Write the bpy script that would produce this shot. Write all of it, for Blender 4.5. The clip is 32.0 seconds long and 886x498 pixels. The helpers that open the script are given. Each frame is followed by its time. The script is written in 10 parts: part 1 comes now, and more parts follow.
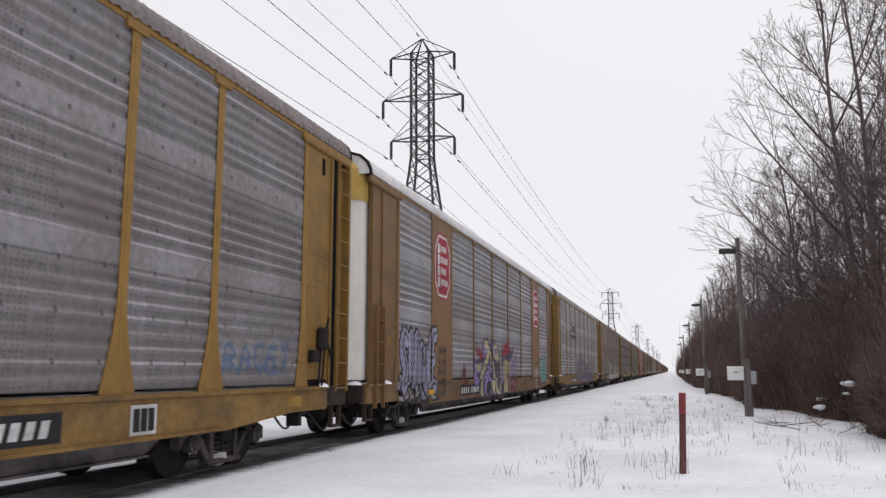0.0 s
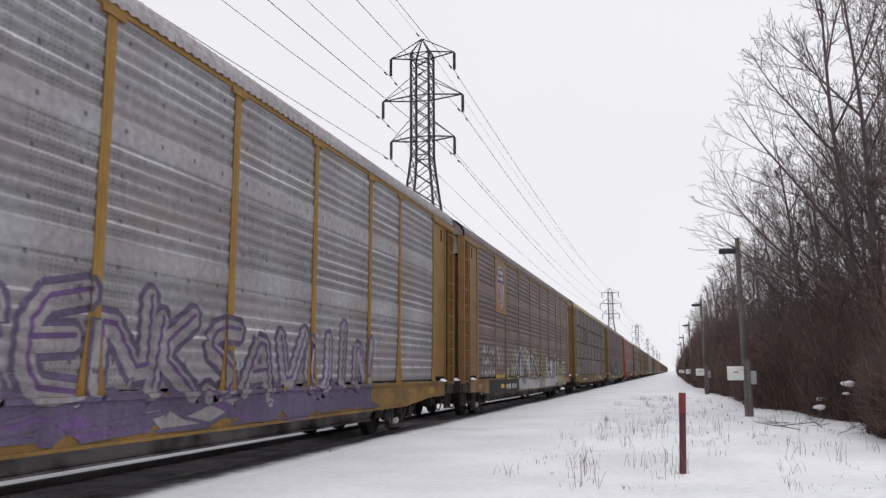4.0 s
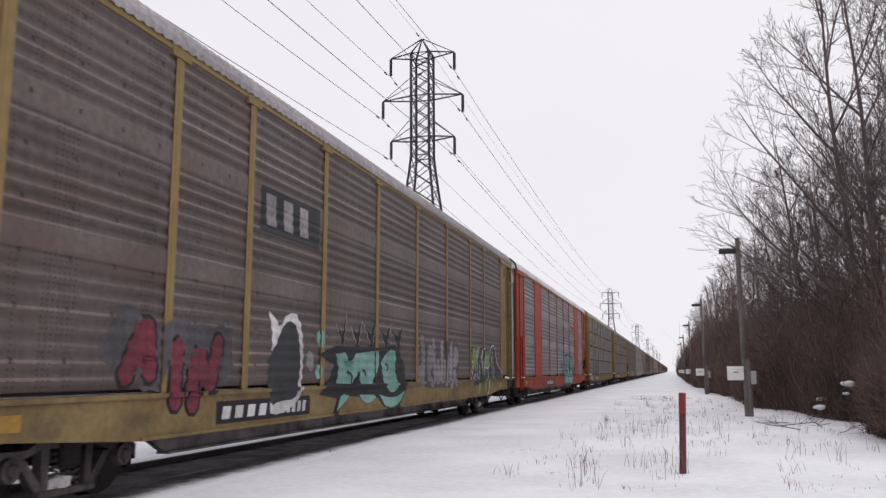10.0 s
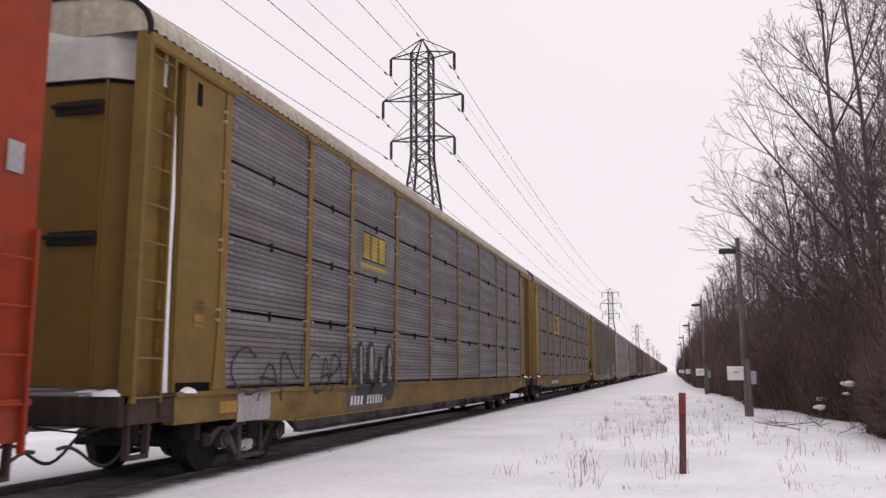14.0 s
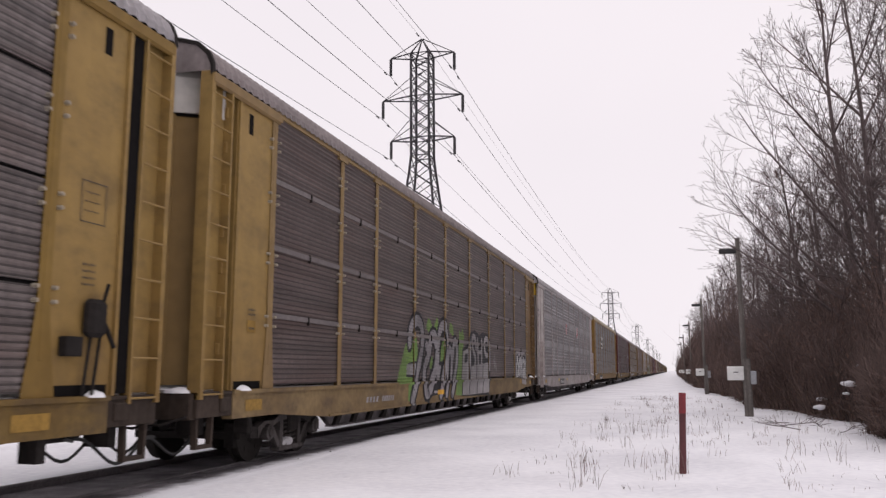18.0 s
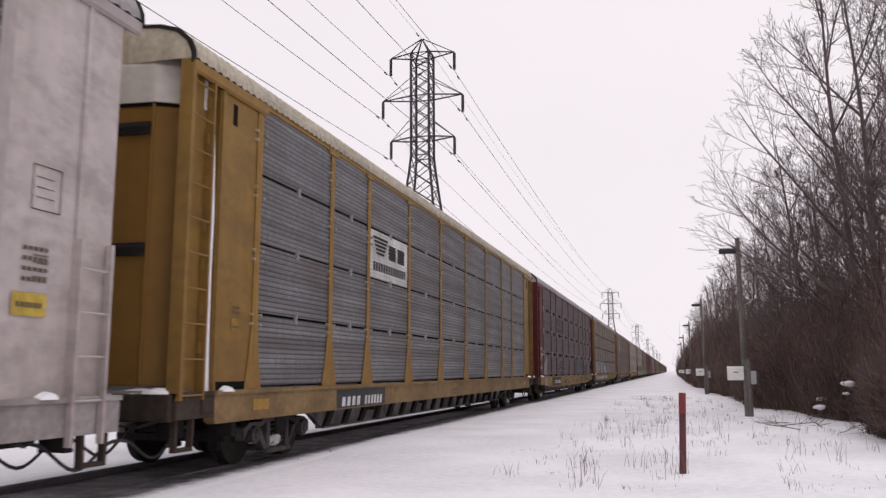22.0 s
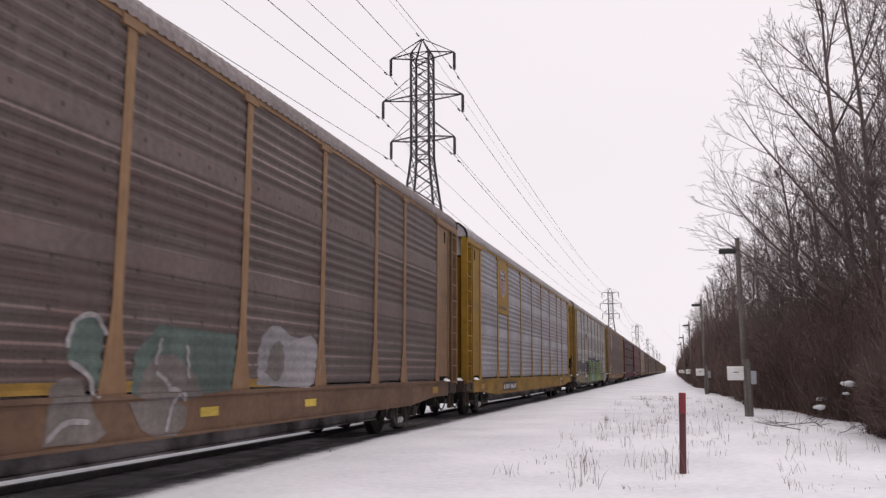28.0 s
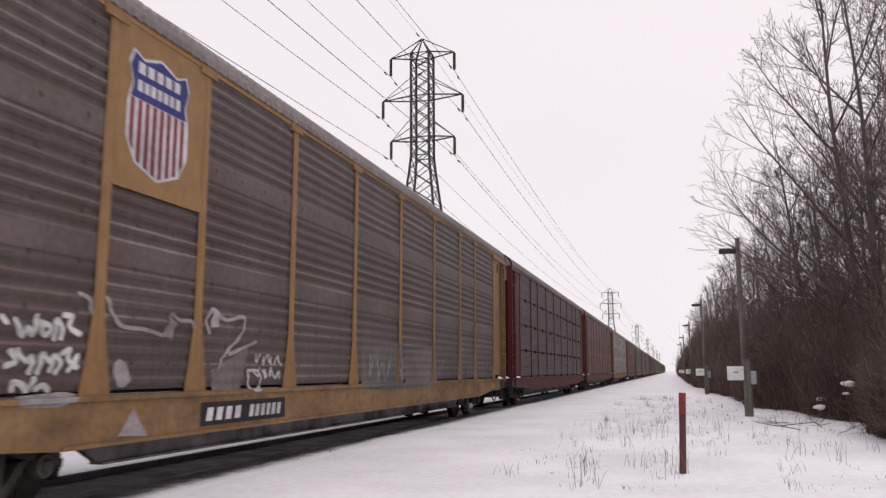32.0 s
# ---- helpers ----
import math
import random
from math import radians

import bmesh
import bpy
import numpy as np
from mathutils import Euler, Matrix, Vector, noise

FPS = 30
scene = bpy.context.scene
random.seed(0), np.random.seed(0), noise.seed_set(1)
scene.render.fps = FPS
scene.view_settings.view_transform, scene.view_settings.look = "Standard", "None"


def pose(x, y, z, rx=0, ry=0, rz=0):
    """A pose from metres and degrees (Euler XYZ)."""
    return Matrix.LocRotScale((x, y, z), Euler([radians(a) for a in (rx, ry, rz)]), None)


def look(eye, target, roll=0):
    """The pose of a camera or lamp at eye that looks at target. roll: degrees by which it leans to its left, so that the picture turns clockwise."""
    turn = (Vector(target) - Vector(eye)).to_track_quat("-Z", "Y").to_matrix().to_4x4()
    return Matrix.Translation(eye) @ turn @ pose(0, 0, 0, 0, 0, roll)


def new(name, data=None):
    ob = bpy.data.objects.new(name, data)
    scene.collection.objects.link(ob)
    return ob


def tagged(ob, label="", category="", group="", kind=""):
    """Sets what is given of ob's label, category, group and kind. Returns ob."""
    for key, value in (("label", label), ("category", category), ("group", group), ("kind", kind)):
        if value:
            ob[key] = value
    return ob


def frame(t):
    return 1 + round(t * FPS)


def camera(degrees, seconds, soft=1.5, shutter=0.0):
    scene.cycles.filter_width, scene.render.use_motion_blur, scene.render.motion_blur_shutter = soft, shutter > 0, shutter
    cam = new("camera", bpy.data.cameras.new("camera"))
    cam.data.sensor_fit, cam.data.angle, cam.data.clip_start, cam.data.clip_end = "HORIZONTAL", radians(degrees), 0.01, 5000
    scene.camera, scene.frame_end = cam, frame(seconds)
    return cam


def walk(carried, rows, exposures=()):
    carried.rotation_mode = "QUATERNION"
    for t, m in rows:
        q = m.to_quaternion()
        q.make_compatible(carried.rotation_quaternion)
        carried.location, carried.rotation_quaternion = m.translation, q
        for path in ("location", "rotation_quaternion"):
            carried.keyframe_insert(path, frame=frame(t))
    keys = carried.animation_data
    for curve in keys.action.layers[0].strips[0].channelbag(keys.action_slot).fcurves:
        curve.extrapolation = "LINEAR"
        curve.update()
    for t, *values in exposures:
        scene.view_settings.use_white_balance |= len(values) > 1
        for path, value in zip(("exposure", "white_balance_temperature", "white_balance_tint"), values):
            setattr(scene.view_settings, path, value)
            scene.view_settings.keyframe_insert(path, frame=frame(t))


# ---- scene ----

from mathutils.geometry import tessellate_polygon

# ---- camera ----
EYE = Vector((0.0, 0.0, 1.15))
YAW, PITCH, ROLL = radians(15.108), radians(8.390), -0.406
AHEAD = Vector((-math.sin(YAW) * math.cos(PITCH), math.cos(YAW) * math.cos(PITCH), math.sin(PITCH)))
cam = camera(55.785, 32.0, soft=1.35, shutter=0.1)
VIEW = look(EYE, EYE + AHEAD * 10, ROLL)
walk(cam, [(0.0, VIEW), (32.0, VIEW)],
     exposures=[(0.0, 0.0, 6450, 11), (8.0, 0.0, 6350, 11), (13.0, 0.0, 6650, 19), (20.0, 0.0, 6650, 19), (32.0, 0.0, 6700, 18)])

# ---- world and sun: an even overcast winter sky ----
world = bpy.data.worlds.new("overcast_sky")
scene.world = world
world.use_nodes = True
wn, wl = world.node_tree.nodes, world.node_tree.links
wn.clear()
sky = wn.new("ShaderNodeTexSky")
sky.sky_type, sky.sun_disc = "NISHITA", False
sky.sun_elevation, sky.sun_rotation = radians(75), radians(135)
sky_grey = wn.new("ShaderNodeHueSaturation")
sky_grey.inputs["Saturation"].default_value = 0.12
sky_grey.inputs["Value"].default_value = 0.10
cloud_map = wn.new("ShaderNodeTexCoord")
cloud_noise = wn.new("ShaderNodeTexNoise")
cloud_noise.inputs["Scale"].default_value = 1.6
cloud_noise.inputs["Detail"].default_value = 3.0
cloud_ramp = wn.new("ShaderNodeValToRGB")
cloud_ramp.color_ramp.elements[0].position, cloud_ramp.color_ramp.elements[0].color = 0.3, (0.86, 0.86, 0.885, 1)
cloud_ramp.color_ramp.elements[1].position, cloud_ramp.color_ramp.elements[1].color = 0.7, (0.93, 0.925, 0.945, 1)
sky_mix = wn.new("ShaderNodeMixRGB")
sky_mix.inputs["Fac"].default_value = 0.92
sky_out, sky_bg = wn.new("ShaderNodeOutputWorld"), wn.new("ShaderNodeBackground")
sky_bg.inputs["Strength"].default_value = 1.0
wl.new(sky.outputs[0], sky_grey.inputs["Color"])
wl.new(cloud_map.outputs["Generated"], cloud_noise.inputs["Vector"])
wl.new(cloud_noise.outputs[0], cloud_ramp.inputs[0])
wl.new(sky_grey.outputs[0], sky_mix.inputs[1])
wl.new(cloud_ramp.outputs[0], sky_mix.inputs[2])
wl.new(sky_mix.outputs[0], sky_bg.inputs["Color"])
wl.new(sky_bg.outputs[0], sky_out.inputs["Surface"])
sun = new("sun", bpy.data.lights.new("sun", "SUN"))
sun.data.energy, sun.data.angle, sun.data.color = 0.8, radians(60), (1.0, 0.98, 0.95)
sun.matrix_world = look((6, -6, 40), (0, 0, 0))

# ---- materials ----
MATS = {}


def mat(name, color, rough=0.7, metal=0.0, vary=0.25, scale=3.0, bump=0.0, bump_scale=40.0, second=None, streak=0.0, island=0.0, spec=0.5, grain=0.45, grime=0.0):
    """A weathered surface: two scales of noise over one base colour, with optional stains, streaks and relief."""
    if name in MATS:
        return MATS[name]
    m = MATS[name] = bpy.data.materials.new(name)
    m.use_nodes = True
    n, l = m.node_tree.nodes, m.node_tree.links
    b = n["Principled BSDF"]
    b.inputs["Roughness"].default_value, b.inputs["Metallic"].default_value = rough, metal
    b.inputs["Specular IOR Level"].default_value = spec
    co = n.new("ShaderNodeTexCoord")
    big, fine = n.new("ShaderNodeTexNoise"), n.new("ShaderNodeTexNoise")
    big.inputs["Scale"].default_value, big.inputs["Detail"].default_value = scale * 0.25, 4
    fine.inputs["Scale"].default_value, fine.inputs["Detail"].default_value = scale * 5, 3
    l.new(co.outputs["Object"], big.inputs["Vector"])
    l.new(co.outputs["Object"], fine.inputs["Vector"])
    ramp = n.new("ShaderNodeValToRGB")
    lo, hi = [c * (1 - vary) for c in color], [min(1, c * (1 + vary)) for c in color]
    ramp.color_ramp.elements[0].position, ramp.color_ramp.elements[0].color = 0.3, (*(second or lo), 1)
    ramp.color_ramp.elements[1].position, ramp.color_ramp.elements[1].color = 0.62, (*hi, 1)
    l.new(big.outputs[0], ramp.inputs[0])
    mix = n.new("ShaderNodeMixRGB")
    mix.blend_type = "OVERLAY"
    mix.inputs["Fac"].default_value = grain
    l.new(ramp.outputs[0], mix.inputs[1])
    l.new(fine.outputs[0], mix.inputs[2])
    last = mix.outputs[0]
    if streak:
        mp = n.new("ShaderNodeMapping")
        mp.inputs["Scale"].default_value = (6, 6, 0.35)
        l.new(co.outputs["Object"], mp.inputs["Vector"])
        st = n.new("ShaderNodeTexNoise")
        st.inputs["Scale"].default_value, st.inputs["Detail"].default_value = 1.5, 4
        l.new(mp.outputs[0], st.inputs["Vector"])
        rr = n.new("ShaderNodeValToRGB")
        rr.color_ramp.elements[0].position, rr.color_ramp.elements[0].color = 0.38, (1 - streak, 1 - streak * 1.05, 1 - streak * 1.1, 1)
        rr.color_ramp.elements[1].position, rr.color_ramp.elements[1].color = 0.6, (1, 1, 1, 1)
        l.new(st.outputs[0], rr.inputs[0])
        mu = n.new("ShaderNodeMixRGB")
        mu.blend_type = "MULTIPLY"
        mu.inputs["Fac"].default_value = 1
        l.new(last, mu.inputs[1])
        l.new(rr.outputs[0], mu.inputs[2])
        last = mu.outputs[0]
    if grime:
        mp, no = n.new("ShaderNodeMapping"), n.new("ShaderNodeTexNoise")
        mp.inputs["Scale"].default_value = (1.0, 0.8, 1.6)
        no.inputs["Scale"].default_value, no.inputs["Detail"].default_value, no.inputs["Roughness"].default_value = 1.7, 6, 0.65
        l.new(co.outputs["Object"], mp.inputs["Vector"])
        l.new(mp.outputs[0], no.inputs["Vector"])
        ms = n.new("ShaderNodeMapRange")
        ms.inputs[1].default_value, ms.inputs[2].default_value, ms.inputs[4].default_value = 0.47, 0.66, grime
        l.new(no.outputs[0], ms.inputs[0])
        mg = n.new("ShaderNodeMixRGB")
        mg.inputs[2].default_value = (0.050, 0.036, 0.030, 1)
        l.new(ms.outputs[0], mg.inputs[0])
        l.new(last, mg.inputs[1])
        last = mg.outputs[0]
    if island:
        g = n.new("ShaderNodeNewGeometry")
        hv = n.new("ShaderNodeHueSaturation")
        ma = n.new("ShaderNodeMapRange")
        ma.inputs[3].default_value, ma.inputs[4].default_value = 1 - island, 1 + island
        l.new(g.outputs["Random Per Island"], ma.inputs[0])
        l.new(ma.outputs[0], hv.inputs["Value"])
        l.new(last, hv.inputs["Color"])
        last = hv.outputs[0]
    l.new(last, b.inputs["Base Color"])
    if bump:
        bt = n.new("ShaderNodeTexNoise")
        bt.inputs["Scale"].default_value, bt.inputs["Detail"].default_value = bump_scale, 4
        l.new(co.outputs["Object"], bt.inputs["Vector"])
        bp = n.new("ShaderNodeBump")
        bp.inputs["Strength"].default_value, bp.inputs["Distance"].default_value = bump, 0.02
        l.new(bt.outputs[0], bp.inputs["Height"])
        l.new(bp.outputs[0], b.inputs["Normal"])
    return m


def panel_mat(name, color, dots=0.5, bands=0.15, wave=True, ridge_contrast=1.0):
    """Galvanised side screen: grime and painted shade in the grooves, painted light on crests and dents, dull
    horizontal bands, clean lapped sheets, perforations and rivets.
    """
    if name in MATS:
        return MATS[name]
    m = mat(name, color, 0.55, 0.15, 0.16, 2.0, streak=0.08, second=[c * f for c, f in zip(color, (0.78, 0.74, 0.72))], bump=0.12, bump_scale=30, spec=0.35)
    n, l = m.node_tree.nodes, m.node_tree.links
    b = n["Principled BSDF"]
    last = b.inputs["Base Color"].links[0].from_socket
    co, ob = n.new("ShaderNodeTexCoord"), n.new("ShaderNodeObjectInfo")
    sp = n.new("ShaderNodeSeparateXYZ")
    l.new(co.outputs["Object"], sp.inputs[0])
    shift = n.new("ShaderNodeCombineXYZ")

    def calc(op, a, c, d=None):
        q = n.new("ShaderNodeMath")
        q.operation = op
        for i, v in enumerate((a, c, d)):
            if v is None:
                continue
            if isinstance(v, (int, float)):
                q.inputs[i].default_value = v
            else:
                l.new(v, q.inputs[i])
        return q.outputs[0]

    def cloud(scale, detail, stretch):
        mp, t = n.new("ShaderNodeMapping"), n.new("ShaderNodeTexNoise")
        mp.inputs["Scale"].default_value = stretch
        l.new(co.outputs["Object"], mp.inputs["Vector"])
        l.new(shift.outputs[0], mp.inputs["Location"])
        t.inputs["Scale"].default_value, t.inputs["Detail"].default_value = scale, detail
        l.new(mp.outputs[0], t.inputs["Vector"])
        return t.outputs[0]

    def inside(v, mid, half):
        return calc("LESS_THAN", calc("ABSOLUTE", calc("SUBTRACT", v, mid), 0), half)
    l.new(calc("MULTIPLY", ob.outputs["Random"], 9.0), shift.inputs[0])
    y, z = sp.outputs[1], sp.outputs[2]
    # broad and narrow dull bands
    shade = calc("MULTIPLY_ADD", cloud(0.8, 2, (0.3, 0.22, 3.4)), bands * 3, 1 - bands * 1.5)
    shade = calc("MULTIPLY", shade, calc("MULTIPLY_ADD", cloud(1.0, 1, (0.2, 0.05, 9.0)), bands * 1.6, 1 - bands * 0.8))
    if wave:
        lap = calc("MAXIMUM", inside(z, 2.50, 0.13), inside(z, 3.88, 0.15))
        # grime and shade in the grooves of the corrugation, both darkened into the colour
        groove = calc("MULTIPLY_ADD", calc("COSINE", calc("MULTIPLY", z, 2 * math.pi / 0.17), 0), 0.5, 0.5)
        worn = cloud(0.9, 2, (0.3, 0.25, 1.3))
        grime_shade = calc("MULTIPLY", calc("MULTIPLY", groove, calc("SUBTRACT", 1.0, lap)), calc("MULTIPLY_ADD", worn, 0.9, -0.05))
        shade = calc("MULTIPLY", shade, calc("SUBTRACT", 1.06, calc("MULTIPLY", grime_shade, 0.25 + 0.33 * ridge_contrast)))
        shade = calc("MULTIPLY", shade, calc("MULTIPLY_ADD", lap, 0.20, 1.0))
        # skylight and rubbed metal along some crests, painted as a brighter colour
        crest_light = calc("MULTIPLY", inside(calc("FRACT", calc("MULTIPLY", z, 1 / 0.17), 0), 0.60, 0.10), calc("MULTIPLY", calc("MAXIMUM", calc("SUBTRACT", cloud(0.9, 2, (0.5, 0.12, 2.2)), 0.44), 0.0), 5.0 * ridge_contrast))
        shade = calc("MULTIPLY", shade, calc("ADD", calc("MULTIPLY", crest_light, calc("SUBTRACT", 1.0, lap)), 1.0))
        # columns of small perforations, in groups, and rivets spaced wide
        fy, fz = calc("FRACT", calc("MULTIPLY", y, 1 / 0.075), 0), calc("FRACT", calc("MULTIPLY", z, 1 / 0.0567), 0)
        group = calc("GREATER_THAN", cloud(1.0, 1, (0.0, 2.7, 0.18)), 0.53)
        hole = calc("MULTIPLY", calc("MULTIPLY", inside(fy, 0.5, 0.12), inside(fz, 0.5, 0.21)), calc("MULTIPLY", group, calc("SUBTRACT", 1.0, lap)))
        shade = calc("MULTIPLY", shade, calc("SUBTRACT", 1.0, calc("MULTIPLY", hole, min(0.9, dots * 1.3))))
        riv = calc("MULTIPLY", inside(calc("FRACT", calc("MULTIPLY", y, 1 / 0.71), 0), 0.5, 0.034), inside(calc("FRACT", calc("MULTIPLY", z, 1 / 0.52), 0), 0.5, 0.055))
        shade = calc("MULTIPLY", shade, calc("SUBTRACT", 1.0, calc("MULTIPLY", riv, 0.62)))
    else:
        # single ribs rubbed brighter or caked darker
        rib = n.new("ShaderNodeTexWhiteNoise")
        rib.noise_dimensions = "2D"
        cell = n.new("ShaderNodeCombineXYZ")
        l.new(calc("FLOOR", calc("MULTIPLY", z, 1 / 0.078), 0), cell.inputs[0])
        l.new(calc("FLOOR", calc("MULTIPLY", ob.outputs["Random"], 40.0), 0), cell.inputs[1])
        l.new(cell.outputs[0], rib.inputs["Vector"])
        shade = calc("MULTIPLY", shade, calc("MULTIPLY_ADD", rib.outputs[0], 0.28, 0.98))
        # waves of sky caught on long shallow dents, painted light and dark
        dent_light = calc("SINE", calc("ADD", calc("MULTIPLY", z, 2 * math.pi / 0.36), calc("MULTIPLY", cloud(0.6, 1, (0.3, 0.25, 0.5)), 14.0)), 0)
        shade = calc("MULTIPLY", shade, calc("MULTIPLY_ADD", calc("MULTIPLY", dent_light, cloud(0.8, 1, (0.3, 0.3, 0.4))), 0.26, 1.0))
        # shade in the recess under each rib, darkened into the colour
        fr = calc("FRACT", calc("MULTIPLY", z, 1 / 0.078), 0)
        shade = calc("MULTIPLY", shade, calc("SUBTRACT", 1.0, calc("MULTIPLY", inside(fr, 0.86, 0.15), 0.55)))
    rust = cloud(1.1, 4, (0.5, 0.35, 1.6))
    warm = n.new("ShaderNodeMixRGB")
    warm.inputs[2].default_value = (color[0] * 0.80 + 0.006, color[1] * 0.66, color[2] * 0.60, 1)
    l.new(calc("MULTIPLY", calc("MAXIMUM", calc("SUBTRACT", rust, 0.48), 0.0), 3.0), warm.inputs[0])
    l.new(last, warm.inputs[1])
    mu = n.new("ShaderNodeMixRGB")
    mu.blend_type = "MULTIPLY"
    mu.inputs["Fac"].default_value = 1
    l.new(warm.outputs[0], mu.inputs[1])
    l.new(shade, mu.inputs[2])
    l.new(mu.outputs[0], b.inputs["Base Color"])
    return m


SNOW = mat("snow", (0.77, 0.77, 0.80), 0.8, 0, 0.03, 1.6, bump=0.6, bump_scale=7, second=(0.66, 0.66, 0.695), spec=0.15)
BALLAST = mat("dark_ballast", (0.150, 0.137, 0.146), 0.95, 0, 0.4, 8, bump=1.0, bump_scale=25, spec=0.1)
STEEL = mat("rail_steel", (0.13, 0.118, 0.122), 0.85, 0.0, 0.2, 4, spec=0.2)
RAIL_TOP = mat("worn_rail_head", (0.10, 0.092, 0.095), 0.7, 0.1, 0.2, 4, spec=0.2)
UNDER = mat("underframe_black", (0.02, 0.017, 0.016), 0.9, 0.0, 0.4, 3, spec=0.15)
WHEEL = mat("wheel_steel", (0.03, 0.026, 0.024), 0.7, 0.3, 0.3, 4, spec=0.2)
RUBBER = mat("hose_rubber", (0.02, 0.02, 0.02), 0.6)
# near-black for joints and stencils, also for the shade inside openings
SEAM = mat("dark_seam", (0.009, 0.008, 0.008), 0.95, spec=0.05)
BARK = mat("bark", (0.105, 0.080, 0.078), 0.95, 0, 0.3, 3, bump=0.5, island=0.25)
BRUSH = mat("brush_stems", (0.108, 0.073, 0.065), 0.95, 0, 0.35, 0.6, island=0.5)
WEED = mat("weed_stems", (0.17, 0.115, 0.09), 0.95, 0, 0.35, 0.6, island=0.5)
DRYGRASS = mat("dry_grass", (0.16, 0.115, 0.10), 0.95, 0, 0.3, 2, island=0.4)
DEADLEAF = mat("dead_leaf", (0.12, 0.068, 0.052), 0.9, 0, 0.3, 2, island=0.4)
LATTICE = mat("lattice_steel", (0.035, 0.032, 0.036), 0.65, 0.4, 0.25, 1)
WIRE = mat("wire", (0.07, 0.07, 0.078), 0.6, 0.3)
INSUL = mat("insulator", (0.02, 0.018, 0.02), 0.4)
POLEWOOD = mat("pole_wood", (0.15, 0.135, 0.125), 0.95, 0, 0.3, 3, bump=0.4, streak=0.3)
BOXWHITE = mat("box_white", (0.72, 0.72, 0.70), 0.6, 0, 0.08, 4)
BOXGREY = mat("box_grey", (0.33, 0.34, 0.36), 0.6, 0.2, 0.1, 4)
REDPOST = mat("red_post", (0.30, 0.025, 0.035), 0.6, 0, 0.25, 6, second=(0.16, 0.02, 0.025), streak=0.3)
BLACKP = mat("black_paint", (0.015, 0.015, 0.017), 0.6)


def fringe_mat():
    """Stones thinning out into snow, away from the rail."""
    m = mat("ballast_fringe", (0.105, 0.095, 0.101), 0.95, 0, 0.4, 8, bump=0.8, bump_scale=25, spec=0.1)
    n, l = m.node_tree.nodes, m.node_tree.links
    b = n["Principled BSDF"]
    co, sp, no = n.new("ShaderNodeTexCoord"), n.new("ShaderNodeSeparateXYZ"), n.new("ShaderNodeTexNoise")
    no.inputs["Scale"].default_value, no.inputs["Detail"].default_value, no.inputs["Roughness"].default_value = 3.0, 6, 0.7
    l.new(co.outputs["Object"], no.inputs["Vector"])
    l.new(co.outputs["Object"], sp.inputs[0])
    far = n.new("ShaderNodeMapRange")
    far.inputs[1].default_value, far.inputs[2].default_value, far.inputs[3].default_value, far.inputs[4].default_value = TRACK + 0.95, TRACK + 1.75, -0.45, 0.70
    l.new(sp.outputs[0], far.inputs[0])
    add, ramp, mix = n.new("ShaderNodeMath"), n.new("ShaderNodeValToRGB"), n.new("ShaderNodeMixRGB")
    l.new(far.outputs[0], add.inputs[0])
    l.new(no.outputs[0], add.inputs[1])
    ramp.color_ramp.elements[0].position, ramp.color_ramp.elements[1].position = 0.40, 0.85
    l.new(add.outputs[0], ramp.inputs[0])
    l.new(ramp.outputs[0], mix.inputs[0])
    l.new(b.inputs["Base Color"].links[0].from_socket, mix.inputs[1])
    mix.inputs[2].default_value = (0.70, 0.70, 0.73, 1)
    l.new(mix.outputs[0], b.inputs["Base Color"])
    return m


TRACK = -7.4
FRINGE = fringe_mat()


# ---- mesh helpers ----
def link(name, me, parent=None, label="", material=None, loc=None):
    ob = new(name, me)
    if material is not None:
        if not me.materials:
            me.materials.append(material)
        ob.material_slots[0].link = "OBJECT"
        ob.material_slots[0].material = material
    if parent is not None:
        ob.parent = parent
    if loc is not None:
        ob.location = loc
    if label:
        ob["label"] = label
    return ob


def to_mesh(name, bm, smooth=False):
    me = bpy.data.meshes.new(name)
    bmesh.ops.recalc_face_normals(bm, faces=bm.faces)
    if smooth:
        for f in bm.faces:
            f.smooth = True
    bm.to_mesh(me)
    bm.free()
    return me


def part(name, bm, material, parent, label="", loc=None, smooth=False):
    return link(name, to_mesh(name, bm, smooth), parent, label, material, loc)


def box(bm, x0, x1, y0, y1, z0, z1, bevel=0.0):
    r = bmesh.ops.create_cube(bm, size=1.0)
    for v in r["verts"]:
        v.co = Vector(((x0 + x1) / 2 + v.co.x * (x1 - x0), (y0 + y1) / 2 + v.co.y * (y1 - y0), (z0 + z1) / 2 + v.co.z * (z1 - z0)))
    if bevel:
        es = list({e for v in r["verts"] for e in v.link_edges})
        bmesh.ops.bevel(bm, geom=es, offset=bevel, segments=1, affect="EDGES")
    return bm


def rod(bm, a, b, r0, r1=None, seg=6, caps=True):
    a, b = Vector(a), Vector(b)
    r1 = r0 if r1 is None else r1
    d = (b - a).normalized()
    u = d.cross(Vector((0, 0, 1)) if abs(d.z) < 0.9 else Vector((1, 0, 0))).normalized()
    w = d.cross(u)
    A = [bm.verts.new(a + (u * math.cos(t) + w * math.sin(t)) * r0) for t in [2 * math.pi * i / seg for i in range(seg)]]
    B = [bm.verts.new(b + (u * math.cos(t) + w * math.sin(t)) * r1) for t in [2 * math.pi * i / seg for i in range(seg)]]
    for i in range(seg):
        bm.faces.new((A[i], A[(i + 1) % seg], B[(i + 1) % seg], B[i]))
    if caps:
        bm.faces.new(A[::-1])
        bm.faces.new(B)
    return bm


